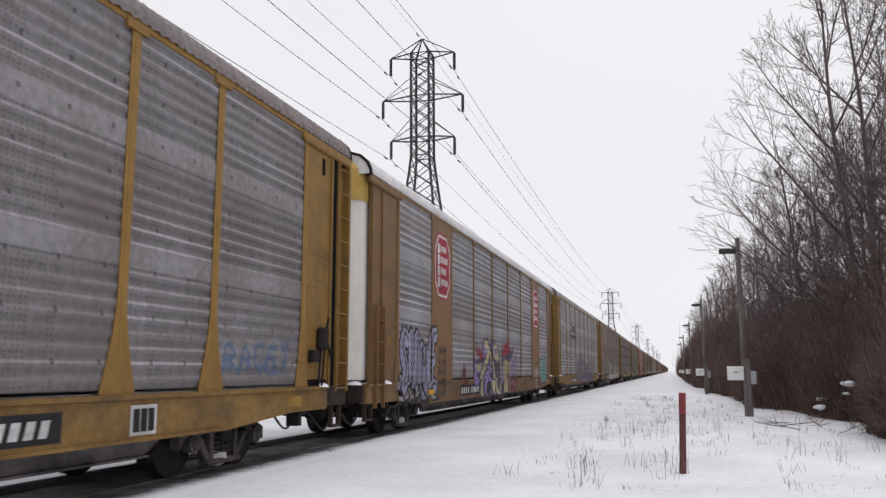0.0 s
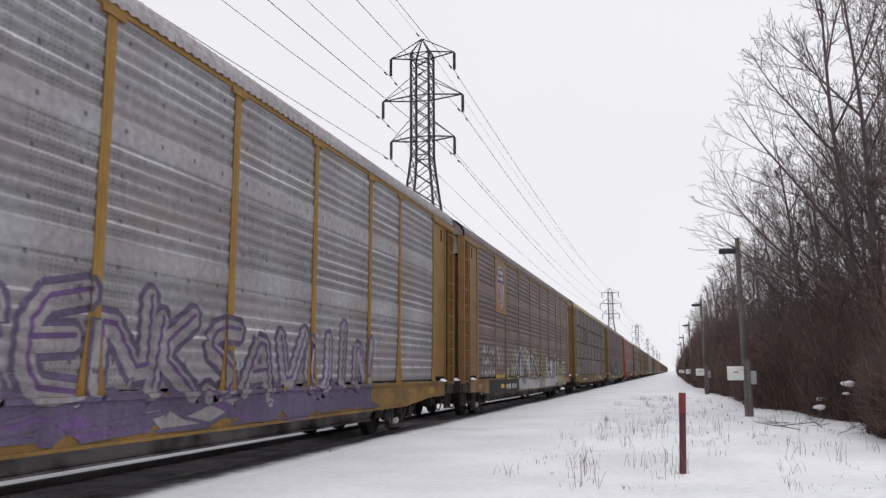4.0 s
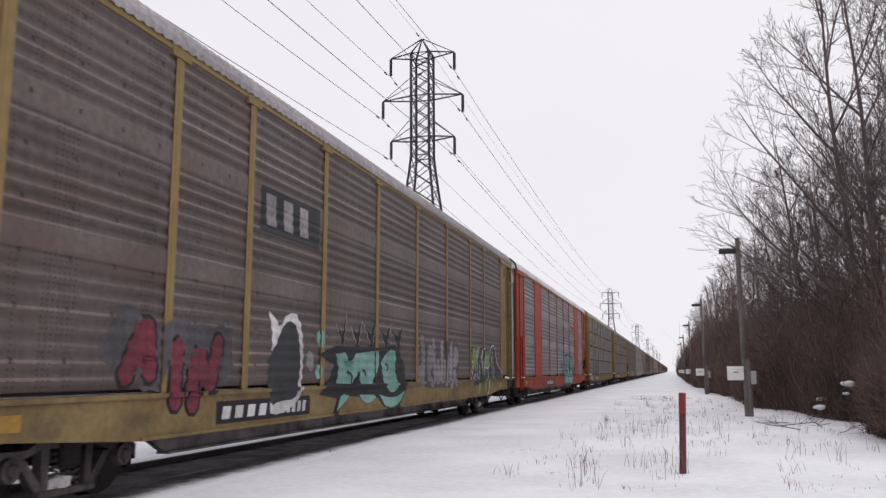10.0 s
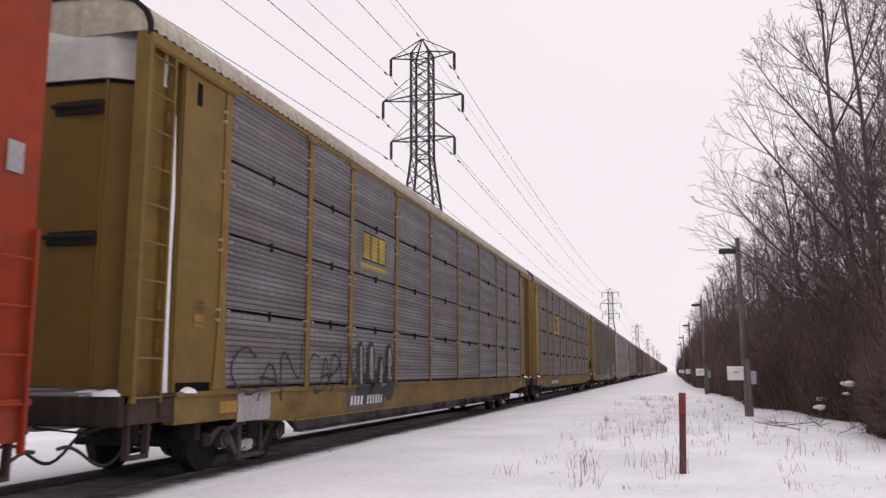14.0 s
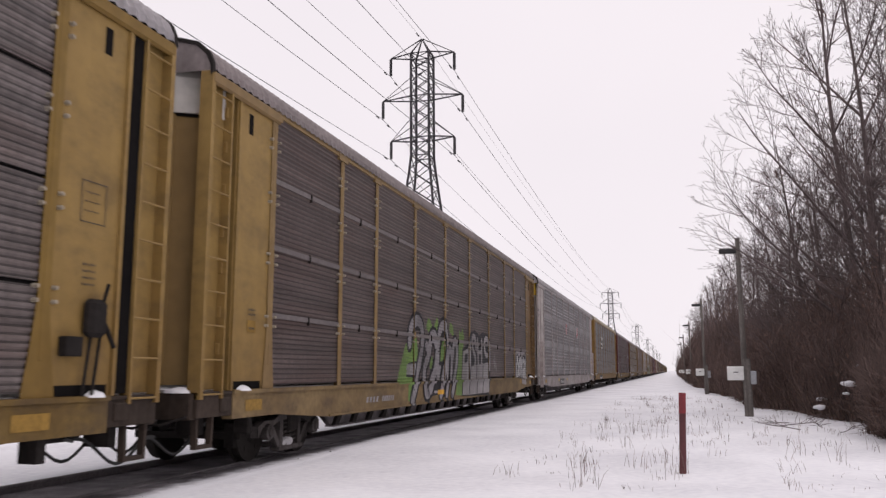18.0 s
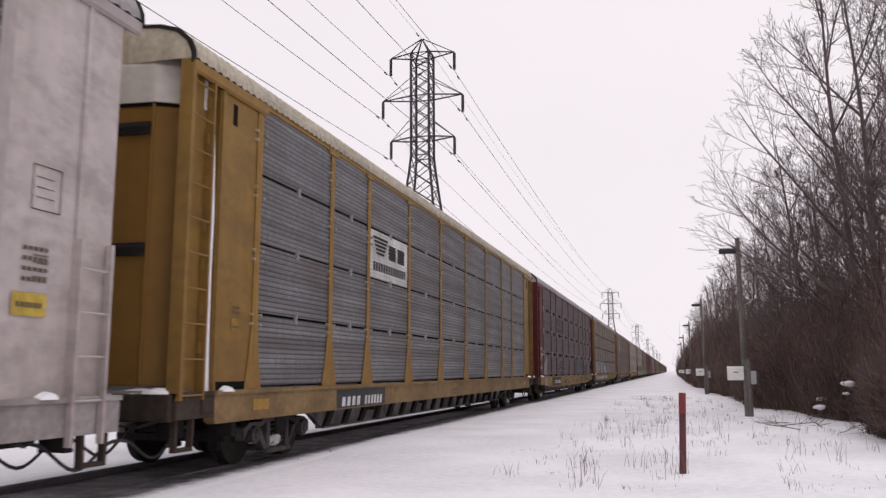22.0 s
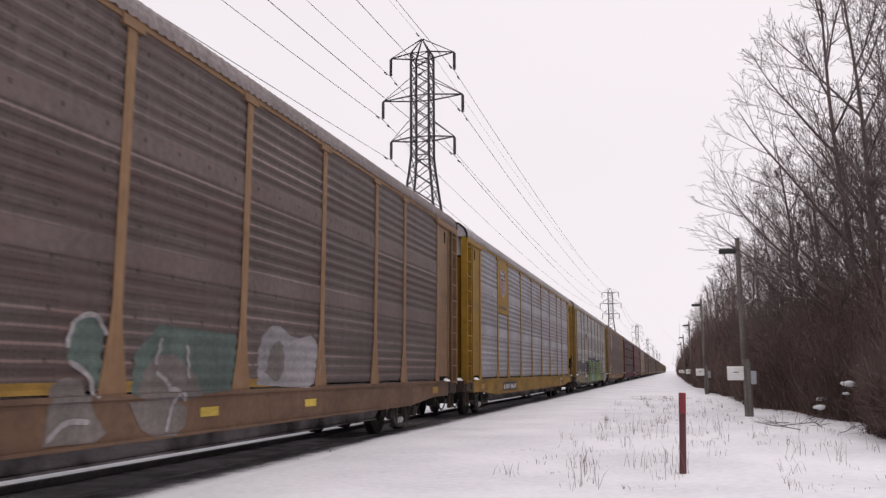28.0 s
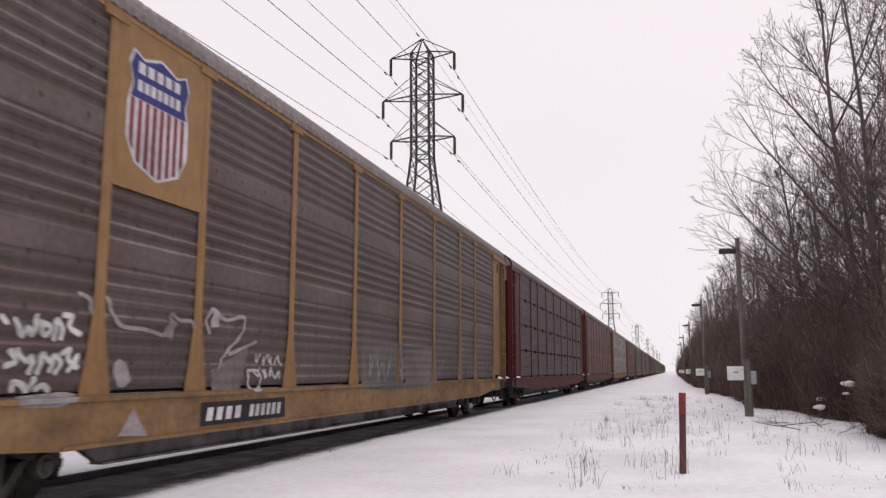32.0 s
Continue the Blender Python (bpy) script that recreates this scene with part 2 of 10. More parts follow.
def prism(bm, outline, axis, lo, hi):
    """Extrude an outline of 2D points along axis (0, 1 or 2) from lo to hi."""
    def at(p, h):
        c = list(p)
        c.insert(axis, h)
        return Vector(c)
    A = [bm.verts.new(at(p, lo)) for p in outline]
    B = [bm.verts.new(at(p, hi)) for p in outline]
    n = len(outline)
    for i in range(n):
        bm.faces.new((A[i], A[(i + 1) % n], B[(i + 1) % n], B[i]))
    bm.faces.new(A[::-1])
    bm.faces.new(B)
    return bm


def polyline(bm, pts, r, seg=5):
    """One bent tube through the points."""
    pts = [Vector(p) for p in pts]
    rings = []
    for i, p in enumerate(pts):
        d = (pts[min(i + 1, len(pts) - 1)] - pts[max(i - 1, 0)]).normalized()
        u = d.cross(Vector((1, 0, 0.05))).normalized()
        w = d.cross(u)
        rings.append([bm.verts.new(p + (u * math.cos(t) + w * math.sin(t)) * r) for t in [2 * math.pi * k / seg for k in range(seg)]])
    for P, Q in zip(rings, rings[1:]):
        for k in range(seg):
            bm.faces.new((P[k], P[(k + 1) % seg], Q[(k + 1) % seg], Q[k]))
    bm.faces.new(rings[0][::-1])
    bm.faces.new(rings[-1])
    return bm


def empty(name, m, label, category, group="", kind=""):
    ob = new(name)
    ob.empty_display_size = 0.3
    ob.matrix_basis = m
    return tagged(ob, label, category, group, kind)


# ---- the ground: one sheet of snow, ballast bed and track ----
GRADE = -0.25
RAIL_TOP_Z = -0.22


def snow_height(x, y):
    n1 = noise.noise(Vector((x * 0.25, y * 0.18, 0.3)))
    n2 = noise.noise(Vector((x * 1.3, y * 1.0, 4.2)))
    n3 = noise.noise(Vector((x * 3.1, y * 2.2, 9.1)))
    rough = 1.0 if x > -2.5 else 0.35
    h = GRADE + 0.05 * n1 + (0.04 * n2 + 0.03 * n3) * rough
    side = x - TRACK
    if abs(side) < 0.78:
        h = -0.42
    elif abs(side) < 1.6:
        h = h * (abs(side) - 0.78) / 0.82 + (RAIL_TOP_Z - 0.035) * (1.6 - abs(side)) / 0.82
    return h


def ground_sheet():
    def steps(near, far, first, grow):
        v, out = near, []
        s = first
        while v < far:
            out.append(v)
            v += s
            s *= grow
        out.append(far)
        return out
    xs = sorted(set([-v for v in steps(10.6, 2500, 0.6, 1.22)] + [round(-10.4 + 0.2 * i, 3) for i in range(11)] + [-8.25, -8.19, -8.17, -8.02, -6.78, -6.63, -6.61, -6.55] + [round(-7.9 + 0.2 * i, 3) for i in range(6)] + [round(-6.6 + 0.2 * i, 3) for i in range(73)] + steps(8.2, 2500, 0.4, 1.22)))
    ys = sorted(set([-v for v in steps(0.3, 2500, 0.6, 1.25)] + [0.25 * i for i in range(200)] + steps(50.2, 4500, 0.4, 1.06)))
    verts = [(x, y, snow_height(x, y) if -60 < y < 400 and abs(x) < 80 else GRADE) for y in ys for x in xs]
    w = len(xs)
    faces = [(j * w + i, j * w + i + 1, (j + 1) * w + i + 1, (j + 1) * w + i) for j in range(len(ys) - 1) for i in range(w - 1)]
    me = bpy.data.meshes.new("ground")
    me.from_pydata(verts, [], faces)
    for f in me.polygons:
        f.use_smooth = True
    return tagged(link("ground", me, None, "", SNOW), "flat snow-covered ground beside the railway", "ground", kind="structure")


ground_sheet()
RAIL_Y0, RAIL_Y1 = -120.0, 1100.0


def railway():
    bed = bmesh.new()
    box(bed, TRACK - 0.74, TRACK + 0.74, RAIL_Y0, RAIL_Y1, -0.60, RAIL_TOP_Z - 0.10)
    prism(bed, [(TRACK + 0.79, -0.40), (TRACK + 1.0, -0.262), (TRACK + 0.95, -0.247), (TRACK + 0.79, -0.240)][::-1], 1, RAIL_Y0, RAIL_Y1)
    fringe_x = [TRACK + v for v in (0.96, 1.08, 1.22, 1.40, 1.62, 1.95)]
    ys = [-20 + 0.35 * i for i in range(330)] + [96 + 6 * i for i in range(160)]
    verts = [(x, y, snow_height(x, y) + (0.022 if j < 5 else -0.05) + 0.01 * noise.noise(Vector((x * 9, y * 5, 2)))) for y in ys for j, x in enumerate(fringe_x)]
    faces = [(i * 6 + j, i * 6 + j + 1, i * 6 + j + 7, i * 6 + j + 6) for i in range(len(ys) - 1) for j in range(5)]
    me = bpy.data.meshes.new("ballast_fringe")
    me.from_pydata(verts, [], faces)
    tagged(link("ballast_fringe", me, None, "", FRINGE), "grey stones and dirty snow at the foot of the track", "ballast", kind="stuff")
    tagged(part("ballast_bed", bed, BALLAST, None), "dark bare ballast swept clear of snow between the rails", "ballast", kind="structure")
    for side, nm in ((0.755, "near"), (-0.755, "far")):
        bm = bmesh.new()
        prof = [(-0.07, -0.18), (0.07, -0.18), (0.07, -0.165), (0.012, -0.14), (0.012, -0.045), (0.036, -0.035), (0.036, -0.004), (-0.036, -0.004), (-0.036, -0.035), (-0.012, -0.045), (-0.012, -0.14), (-0.07, -0.165)]
        prism(bm, [(TRACK + side + a, b + RAIL_TOP_Z) for a, b in prof], 1, RAIL_Y0, RAIL_Y1)
        rail = part("rail", bm, STEEL, None)
        tagged(rail, "dark rusty steel rail with a dull worn head", "rail", "rails of the track", "structure")
        top = bmesh.new()
        box(top, TRACK + side - 0.03, TRACK + side + 0.03, RAIL_Y0, RAIL_Y1, RAIL_TOP_Z - 0.004, RAIL_TOP_Z)
        part("rail_head", top, RAIL_TOP, rail, "dull worn running surface")


railway()


def loose_stones(count, seed):
    """Stones and clods lying where the ballast runs out."""
    rs = np.random.RandomState(seed)
    shape = np.array([(1, 0, 0), (-1, 0, 0), (0, 1, 0), (0, -1, 0), (0, 0, 0.8), (0, 0, -0.8)])
    tri = np.array([(0, 2, 4), (2, 1, 4), (1, 3, 4), (3, 0, 4), (2, 0, 5), (1, 2, 5), (3, 1, 5), (0, 3, 5)])
    vs, fs = [], []
    for i in range(count):
        x, y = TRACK + 0.98 + 0.55 * rs.rand() ** 1.8, 2 + 60 * rs.rand() ** 1.5
        r = 0.008 + 0.020 * rs.rand() ** 2
        vs.extend((shape * r * (0.6 + 0.8 * rs.rand(6, 1)) + (x, y, snow_height(x, y) + 0.010)).tolist())
        fs.extend((tri + 6 * i).tolist())
    me = bpy.data.meshes.new("loose_stones")
    me.from_pydata(vs, [], fs)
    return tagged(link("loose_stones", me, None, "", STONE), "loose dark stones along the edge of the snow", "stones", kind="stuff")


STONE = mat("loose_stone", (0.07, 0.062, 0.064), 0.95, 0, 0.3, 6, island=0.4, spec=0.1)
loose_stones(1100, 31)

# ---- the train: covered auto-rack cars ----
PITCH_LEN = 28.6
HALF, SIDE_X, SILL_END = 13.7, 1.5, 12.8
EAVE, DECK = 5.22, 0.94
POSTS = (-11.75, -8.93, -6.98, -4.22, -1.42, 1.42, 4.22, 6.98, 8.93, 11.75)
BAYS = list(zip(POSTS, POSTS[1:]))
WHEEL_R = 0.46
MESH = {}
PROFILE = {"wave": (0.17, 0.019), "fine": (0.078, 0.014)}
LAPS = ((2.37, 2.63), (3.73, 4.03))


KNOTS = {"wave": tuple((i / 6, 0.5 - 0.5 * math.cos(math.pi * i / 3)) for i in range(7)), "fine": ((0.0, 0.0), (0.30, 1.0), (0.62, 1.0), (0.72, 0.0), (1.0, 0.0))}


def relief(z, style):
    """How far the side screen stands out at height z, piecewise straight."""
    step, depth = PROFILE[style]
    if style == "wave" and any(a < z < b for a, b in LAPS):
        return depth
    k = (z / step) % 1.0
    for (a, p), (b, q) in zip(KNOTS[style], KNOTS[style][1:]):
        if k <= b:
            return depth * (p + (q - p) * (k - a) / (b - a))
    return 0.0


def breaks(z0, z1, style):
    step = PROFILE[style][0]
    out = [z0]
    for i in range(int(z0 / step) - 1, int(z1 / step) + 2):
        for a, _ in KNOTS[style][:-1]:
            z = (i + a) * step
            if z0 + 1e-4 < z < z1 - 1e-4:
                out.append(z)
    return out + [z1]


def screen(y0, y1, z0, z1, style):
    """A corrugated screen between two posts, with a back face."""
    key = ("screen", round(y1 - y0, 3), z0, z1, style)
    if key not in MESH:
        zs = breaks(z0, z1, style)
        h = (y1 - y0) / 2
        vs, fs = [], []
        for z in zs:
            out = SIDE_X - 0.018 + relief(z, style)
            vs += [(out, -h, z), (out, h, z)]
        for i in range(len(zs) - 1):
            fs.append((2 * i, 2 * i + 1, 2 * i + 3, 2 * i + 2))
        n = len(vs)
        vs += [(SIDE_X - 0.09, -h, z0), (SIDE_X - 0.09, h, z0), (SIDE_X - 0.09, -h, z1), (SIDE_X - 0.09, h, z1)]
        fs += [(n + 1, n, n + 2, n + 3), (0, n, n + 1, 1), (n - 2, n - 1, n + 3, n + 2)]
        me = bpy.data.meshes.new("screen")
        me.from_pydata(vs, [], fs)
        if style == "wave":
            for f in list(me.polygons)[:len(zs) - 1]:
                f.use_smooth = True
        MESH[key] = me
    return MESH[key]


def post_mesh(flare):
    key = ("post", flare)
    if key not in MESH:
        bm = bmesh.new()
        w = 0.085
        f = flare * 1.35
        foot = [(w + f * u ** 1.35, 1.95 + (DECK + 0.06 - 1.95) * u) for u in (0.0, 0.25, 0.5, 0.7, 0.85, 1.0)] + [(w + f * 1.04, DECK - 0.02)]
        outline = [(-w, EAVE)] + [(-a, z) for a, z in foot] + [(a, z) for a, z in foot[::-1]] + [(w, EAVE)]
        prism(bm, outline, 0, SIDE_X + 0.003, SIDE_X + 0.012)
        box(bm, SIDE_X - 0.09, SIDE_X + 0.004, -0.015, 0.015, DECK, EAVE - 0.02)
        box(bm, SIDE_X + 0.010, SIDE_X + 0.018, -0.028, 0.028, 1.3, EAVE - 0.1, 0.004)
        # gusset under the roof edge
        prism(bm, [(-0.24, EAVE + 0.06), (-0.20, EAVE - 0.10), (0.20, EAVE - 0.10), (0.24, EAVE + 0.06)], 0, SIDE_X - 0.05, SIDE_X + 0.035)
        MESH[key] = to_mesh("post", bm)
    return MESH[key]


def b_loop(bm):
    # bent white rod beside a post, over a seam
    polyline(bm, [(SIDE_X + 0.005, 0.0, 0.11), (SIDE_X + 0.035, 0.035, 0.10), (SIDE_X + 0.04, 0.052, 0.04), (SIDE_X + 0.04, 0.052, -0.04), (SIDE_X + 0.035, 0.035, -0.10), (SIDE_X + 0.005, 0.0, -0.11)], 0.011, 5)


def bolts_mesh():
    if "bolts" not in MESH:
        bm = bmesh.new()
        for z in (1.95, 2.9, 3.85, 4.7):
            for s in (-0.13, 0.13):
                for dz in (-0.07, 0.07):
                    rod(bm, (SIDE_X - 0.02, s, z + dz), (SIDE_X + 0.05, s, z + dz), 0.028, 0.022, 6)
        MESH["bolts"] = to_mesh("bracket_bolts", bm)
    return MESH["bolts"]


def roof_mesh(ribbed):
    key = ("roof", ribbed)
    if key not in MESH:
        prof = [(1.545, EAVE + 0.03), (1.535, EAVE + 0.13), (1.47, EAVE + 0.27), (1.30, EAVE + 0.42), (1.02, EAVE + 0.50), (0.5, EAVE + 0.545), (0.0, EAVE + 0.56)]
        prof = prof + [(-a, b) for a, b in prof[-2::-1]]
        n = int(2 * HALF / 0.095)
        vs, fs = [], []
        for i in range(n + 1):
            y = -HALF + 2 * HALF * i / n
            o = (0.016 if i % 2 else -0.010) * ribbed
            for j, (a, b) in enumerate(prof):
                s = 1 + o / 1.6
                vs.append((a * s, y, b + o * 0.8))
        w = len(prof)
        for i in range(n):
            for j in range(w - 1):
                fs.append((i * w + j, i * w + j + 1, (i + 1) * w + j + 1, (i + 1) * w + j))
        for base in (0, n * w):
            fs.append(tuple(base + j for j in range(w)))
        me = bpy.data.meshes.new("roof")
        me.from_pydata(vs, [], fs)
        MESH[key] = me
    return MESH[key]


def shared(key, build):
    if key not in MESH:
        bm = bmesh.new()
        build(bm)
        MESH[key] = to_mesh(key if isinstance(key, str) else key[0], bm)
    return MESH[key]


def b_sill(bm):
    prism(bm, [(-HALF, DECK), (-HALF, 0.55), (-11.4, 0.55), (-9.4, 0.41), (9.4, 0.41), (11.4, 0.55), (HALF, 0.55), (HALF, DECK)], 0, SIDE_X - 0.14, SIDE_X + 0.02)
    box(bm, SIDE_X - 0.10, SIDE_X + 0.055, -HALF, HALF, DECK - 0.05, DECK + 0.005)
    box(bm, SIDE_X - 0.10, SIDE_X + 0.05, -9.4, 9.4, 0.41, 0.45)


def b_short_sill(bm):
    e = SILL_END
    prism(bm, [(-e, DECK), (-e, 0.55), (-11.4, 0.55), (-9.4, 0.41), (9.4, 0.41), (11.4, 0.55), (e, 0.55), (e, DECK)], 0, SIDE_X - 0.14, SIDE_X + 0.02)
    box(bm, SIDE_X - 0.10, SIDE_X + 0.055, -e, e, DECK - 0.05, DECK + 0.005)
    box(bm, SIDE_X - 0.10, SIDE_X + 0.05, -9.4, 9.4, 0.41, 0.45)


def b_slim_sill(bm):
    e = SILL_END
    box(bm, SIDE_X - 0.14, SIDE_X + 0.02, -e, e, 0.53, DECK)
    box(bm, SIDE_X - 0.10, SIDE_X + 0.055, -e, e, DECK - 0.05, DECK + 0.005)
    box(bm, SIDE_X - 0.10, SIDE_X + 0.03, -e, e, 0.51, 0.53)


def b_corner_sill(bm):
    # casting at the car's corner, under the ladder, with its ledge; its dark colour holds grime and shade
    box(bm, SIDE_X - 0.16, SIDE_X + 0.012, 0.0, HALF - SILL_END, 0.60, DECK - 0.02, 0.01)
    box(bm, SIDE_X - 0.30, SIDE_X + 0.03, 0.02, HALF - SILL_END, DECK - 0.05, DECK - 0.005, 0.008)
    box(bm, SIDE_X - 0.10, SIDE_X + 0.045, 0.10, 0.34, 0.66, 0.86, 0.015)


def b_center(bm):
    box(bm, -0.25, 0.25, -13.6, 13.6, 0.50, DECK - 0.02)
    for y in (-7.2, -4.3, -1.45, 1.45, 4.3, 7.2):
        box(bm, -1.36, 1.36, y - 0.09, y + 0.09, 0.58, DECK - 0.04)


def b_deck(bm):
    box(bm, -1.42, 1.42, -HALF, HALF, DECK - 0.03, DECK + 0.02)


def b_girder(bm):
    prism(bm, [(-9.0, 0.60), (-8.2, 0.18), (8.2, 0.18), (9.0, 0.60)], 0, 0.96, 1.06)
    box(bm, 0.94, 1.12, -8.2, 8.2, 0.15, 0.18)


def b_brace(bm):
    prism(bm, [(-0.42, 0.18), (-0.22, 0.18), (0.20, 0.60), (-0.02, 0.60)], 0, 1.06, 1.13)


def b_hump(bm):
    # bracket under the sill, with its web
    prism(bm, [(-0.40, 0.46), (-0.16, 0.20), (0.16, 0.20), (0.34, 0.46)], 0, 1.36, 1.42)
    box(bm, 0.30, 1.38, -0.05, 0.05, 0.36, 0.60)


def b_pipes(bm):
    rod(bm, (1.25, -9.0, 0.52), (1.25, 9.0, 0.50), 0.025)
    rod(bm, (0.85, -11.8, 0.50), (0.85, 11.5, 0.52), 0.03)
    for y in (-6.0, -2.2, 1.7, 5.4):
        box(bm, 1.16, 1.34, y - 0.05, y + 0.05, 0.40, 0.62)


def b_far(bm):
    box(bm, -SIDE_X, -SIDE_X + 0.08, -11.75, 11.75, DECK, EAVE)
    for y in POSTS:
        box(bm, -SIDE_X - 0.04, -SIDE_X, y - 0.085, y + 0.085, DECK, EAVE)
    box(bm, -SIDE_X, -SIDE_X + 0.14, -HALF, HALF, 0.84, DECK)


def b_endplate(bm):
    # flat plate from the last post to the door slot, near end; y runs from the slot to the post
    prism(bm, [(-0.54, DECK), (-0.54, EAVE), (0.54, EAVE), (0.54, DECK)], 0, SIDE_X - 0.09, SIDE_X - 0.005)


def b_rib(bm):
    box(bm, SIDE_X - 0.02, SIDE_X + 0.03, -0.03, 0.03, DECK, EAVE)


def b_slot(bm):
    # near-black block for the shade in the slot where the end door slides, with its hinge lugs
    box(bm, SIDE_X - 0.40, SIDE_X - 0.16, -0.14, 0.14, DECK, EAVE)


def b_lug(bm):
    box(bm, SIDE_X - 0.08, SIDE_X - 0.01, -0.15, -0.04, -0.08, 0.08, 0.01)


def b_channel(bm):
    # corner channel that carries the ladder rungs
    prism(bm, [(SIDE_X + 0.05, -0.29), (SIDE_X + 0.05, -0.25), (SIDE_X - 0.08, -0.25), (SIDE_X - 0.08, 0.21), (SIDE_X + 0.05, 0.21), (SIDE_X + 0.05, 0.29), (SIDE_X - 0.14, 0.29), (SIDE_X - 0.30, -0.29)], 2, DECK - 0.1, EAVE + 0.02)


def b_door_gap(bm):
    # near-black block flush with the side, in place of the gap's shade
    box(bm, SIDE_X - 0.10, SIDE_X + 0.006, -0.115, 0.10, DECK + 0.02, EAVE - 0.16)


def face_box(bm, u0, u1, z0, z1, d0, d1):
    # a block on the slanting face of a bulged end door, u along the face and d off it
    p, along, out = (0.90, -13.95), (0.768, 0.640), (0.640, -0.768)
    prism(bm, [(p[0] + u * along[0] + q * out[0], p[1] + u * along[1] + q * out[1]) for u, q in ((u0, d0), (u1, d0), (u1, d1), (u0, d1))], 2, z0, z1)
    return bm


def door_fittings(root):
    # hinges, rivets, lock rod and stencilled lines of the white end door
    for z in (4.25, 3.49, 2.75, 1.93, 1.08):
        part("hinge", face_box(bmesh.new(), 0.36, 0.575, z - 0.06, z + 0.06, 0.0, 0.045), HINGE, root, "grey steel door hinge")
    for z in (4.43, 4.0, 3.1, 2.6, 2.12, 1.65):
        for u in (0.06, 0.47):
            part("rivet", face_box(bmesh.new(), u - 0.022, u + 0.022, z - 0.025, z + 0.025, 0.0, 0.018), HINGE, root)
    part("lock_rod", face_box(bmesh.new(), -0.10, -0.03, 1.05, 4.95, 0.012, 0.06), HINGE, root, "tall grey lock rod")
    part("lock_rod", face_box(bmesh.new(), -0.20, -0.13, 1.05, 3.40, 0.012, 0.06), UNDER, root, "dark lower lock rod")
    part("door_edge", face_box(bmesh.new(), 0.535, 0.58, DECK + 0.08, 4.95, -0.02, 0.012), UNDER, root, "dark rubber edge of the door")
    for z, h, w, n in ((3.80, 0.13, 0.075, 3), (3.63, 0.13, 0.065, 4), (3.44, 0.035, 0.03, 7), (3.39, 0.035, 0.03, 5), (2.33, 0.03, 0.03, 4), (2.27, 0.03, 0.03, 6), (2.21, 0.03, 0.03, 6), (2.15, 0.03, 0.03, 5), (2.09, 0.03, 0.03, 5), (2.03, 0.03, 0.03, 3), (1.84, 0.03, 0.03, 5), (1.79, 0.03, 0.03, 5), (1.60, 0.03, 0.03, 3)):
        bm = bmesh.new()
        u = 0.07 if n < 5 and h > 0.1 else 0.22 - n * 0.02
        for i in range(n):
            face_box(bm, u, u + w * 0.72, z, z + h, 0.0, 0.004)
            u += w
        part("stencil_line", bm, SEAM, root, "black stencilled marks")["kind"] = "stuff"
    for u, z, w, h in ((0.20, 1.38, 0.10, 0.12), (0.23, 1.27, 0.05, 0.10), (0.10, 1.95, 0.02, 0.10), (0.10, 1.68, 0.02, 0.12)):
        part("chipped_paint", face_box(bmesh.new(), u, u + w, z, z + h, 0.0, 0.004), GRIME_SHADE, root, "dark patch of chipped paint")


def b_notch(bm):
    # cut-out for the door roller, high on the end plate; its shade is a black block
    box(bm, SIDE_X - 0.06, SIDE_X - 0.001, -0.07, 0.07, 4.66, 4.98, 0.01)


def b_foot_gap(bm):
    # black block flush with the plate, in place of the opening's shade
    box(bm, SIDE_X - 0.06, SIDE_X - 0.001, -0.40, 0.40, DECK + 0.01, DECK + 0.12)


def b_roof_rim(bm):
    # black rubber lip that frames the arched end of the roof
    prof = [(1.56, EAVE + 0.0), (1.55, EAVE + 0.14), (1.485, EAVE + 0.285), (1.31, EAVE + 0.44), (1.03, EAVE + 0.52), (0.5, EAVE + 0.565), (0.0, EAVE + 0.58)]
    prof = prof + [(-a, b) for a, b in prof[-2::-1]]
    prism(bm, prof + [(a * 0.972, b - 0.045) for a, b in prof[::-1]], 1, -0.03, 0.03)


def b_cap_line(bm):
    prism(bm, [(1.37, -0.44), (1.29, -0.15), (0.955, 0.06), (0.0, 0.12), (0.0, 0.10), (0.94, 0.04), (1.27, -0.17), (1.35, -0.44)], 2, 4.655, 4.72)


def b_stile(bm):
    box(bm, SIDE_X + 0.0, SIDE_X + 0.07, -0.02, 0.02, 0.45, 2.55)


def b_roof_rail(bm):
    box(bm, SIDE_X - 0.10, SIDE_X + 0.024, -12.0, 12.0, EAVE - 0.035, EAVE + 0.085, 0.006)


def b_hand_brake(bm):
    box(bm, SIDE_X - 0.01, SIDE_X + 0.14, -0.14, 0.14, 1.55, 1.95, 0.05)
    rod(bm, (SIDE_X + 0.10, 0.05, 1.85), (SIDE_X + 0.12, 0.12, 2.12), 0.02)
    rod(bm, (SIDE_X + 0.10, 0.08, 1.75), (SIDE_X + 0.12, 0.26, 1.45), 0.025)
    for y in (-0.05, 0.10):
        rod(bm, (SIDE_X + 0.06, y, 1.55), (SIDE_X + 0.06, y - 0.08, 0.95), 0.018)
    box(bm, SIDE_X, SIDE_X + 0.10, -0.45, -0.20, 1.35, 1.55, 0.01)


def b_rung(bm):
    rod(bm, (SIDE_X + 0.04, -0.27, 0), (SIDE_X + 0.04, 0.25, 0), 0.014)


def b_header(bm):
    # rounded track cover over the end plate
    box(bm, SIDE_X - 0.02, SIDE_X + 0.06, -1.35, 0.75, EAVE - 0.15, EAVE + 0.03, 0.03)


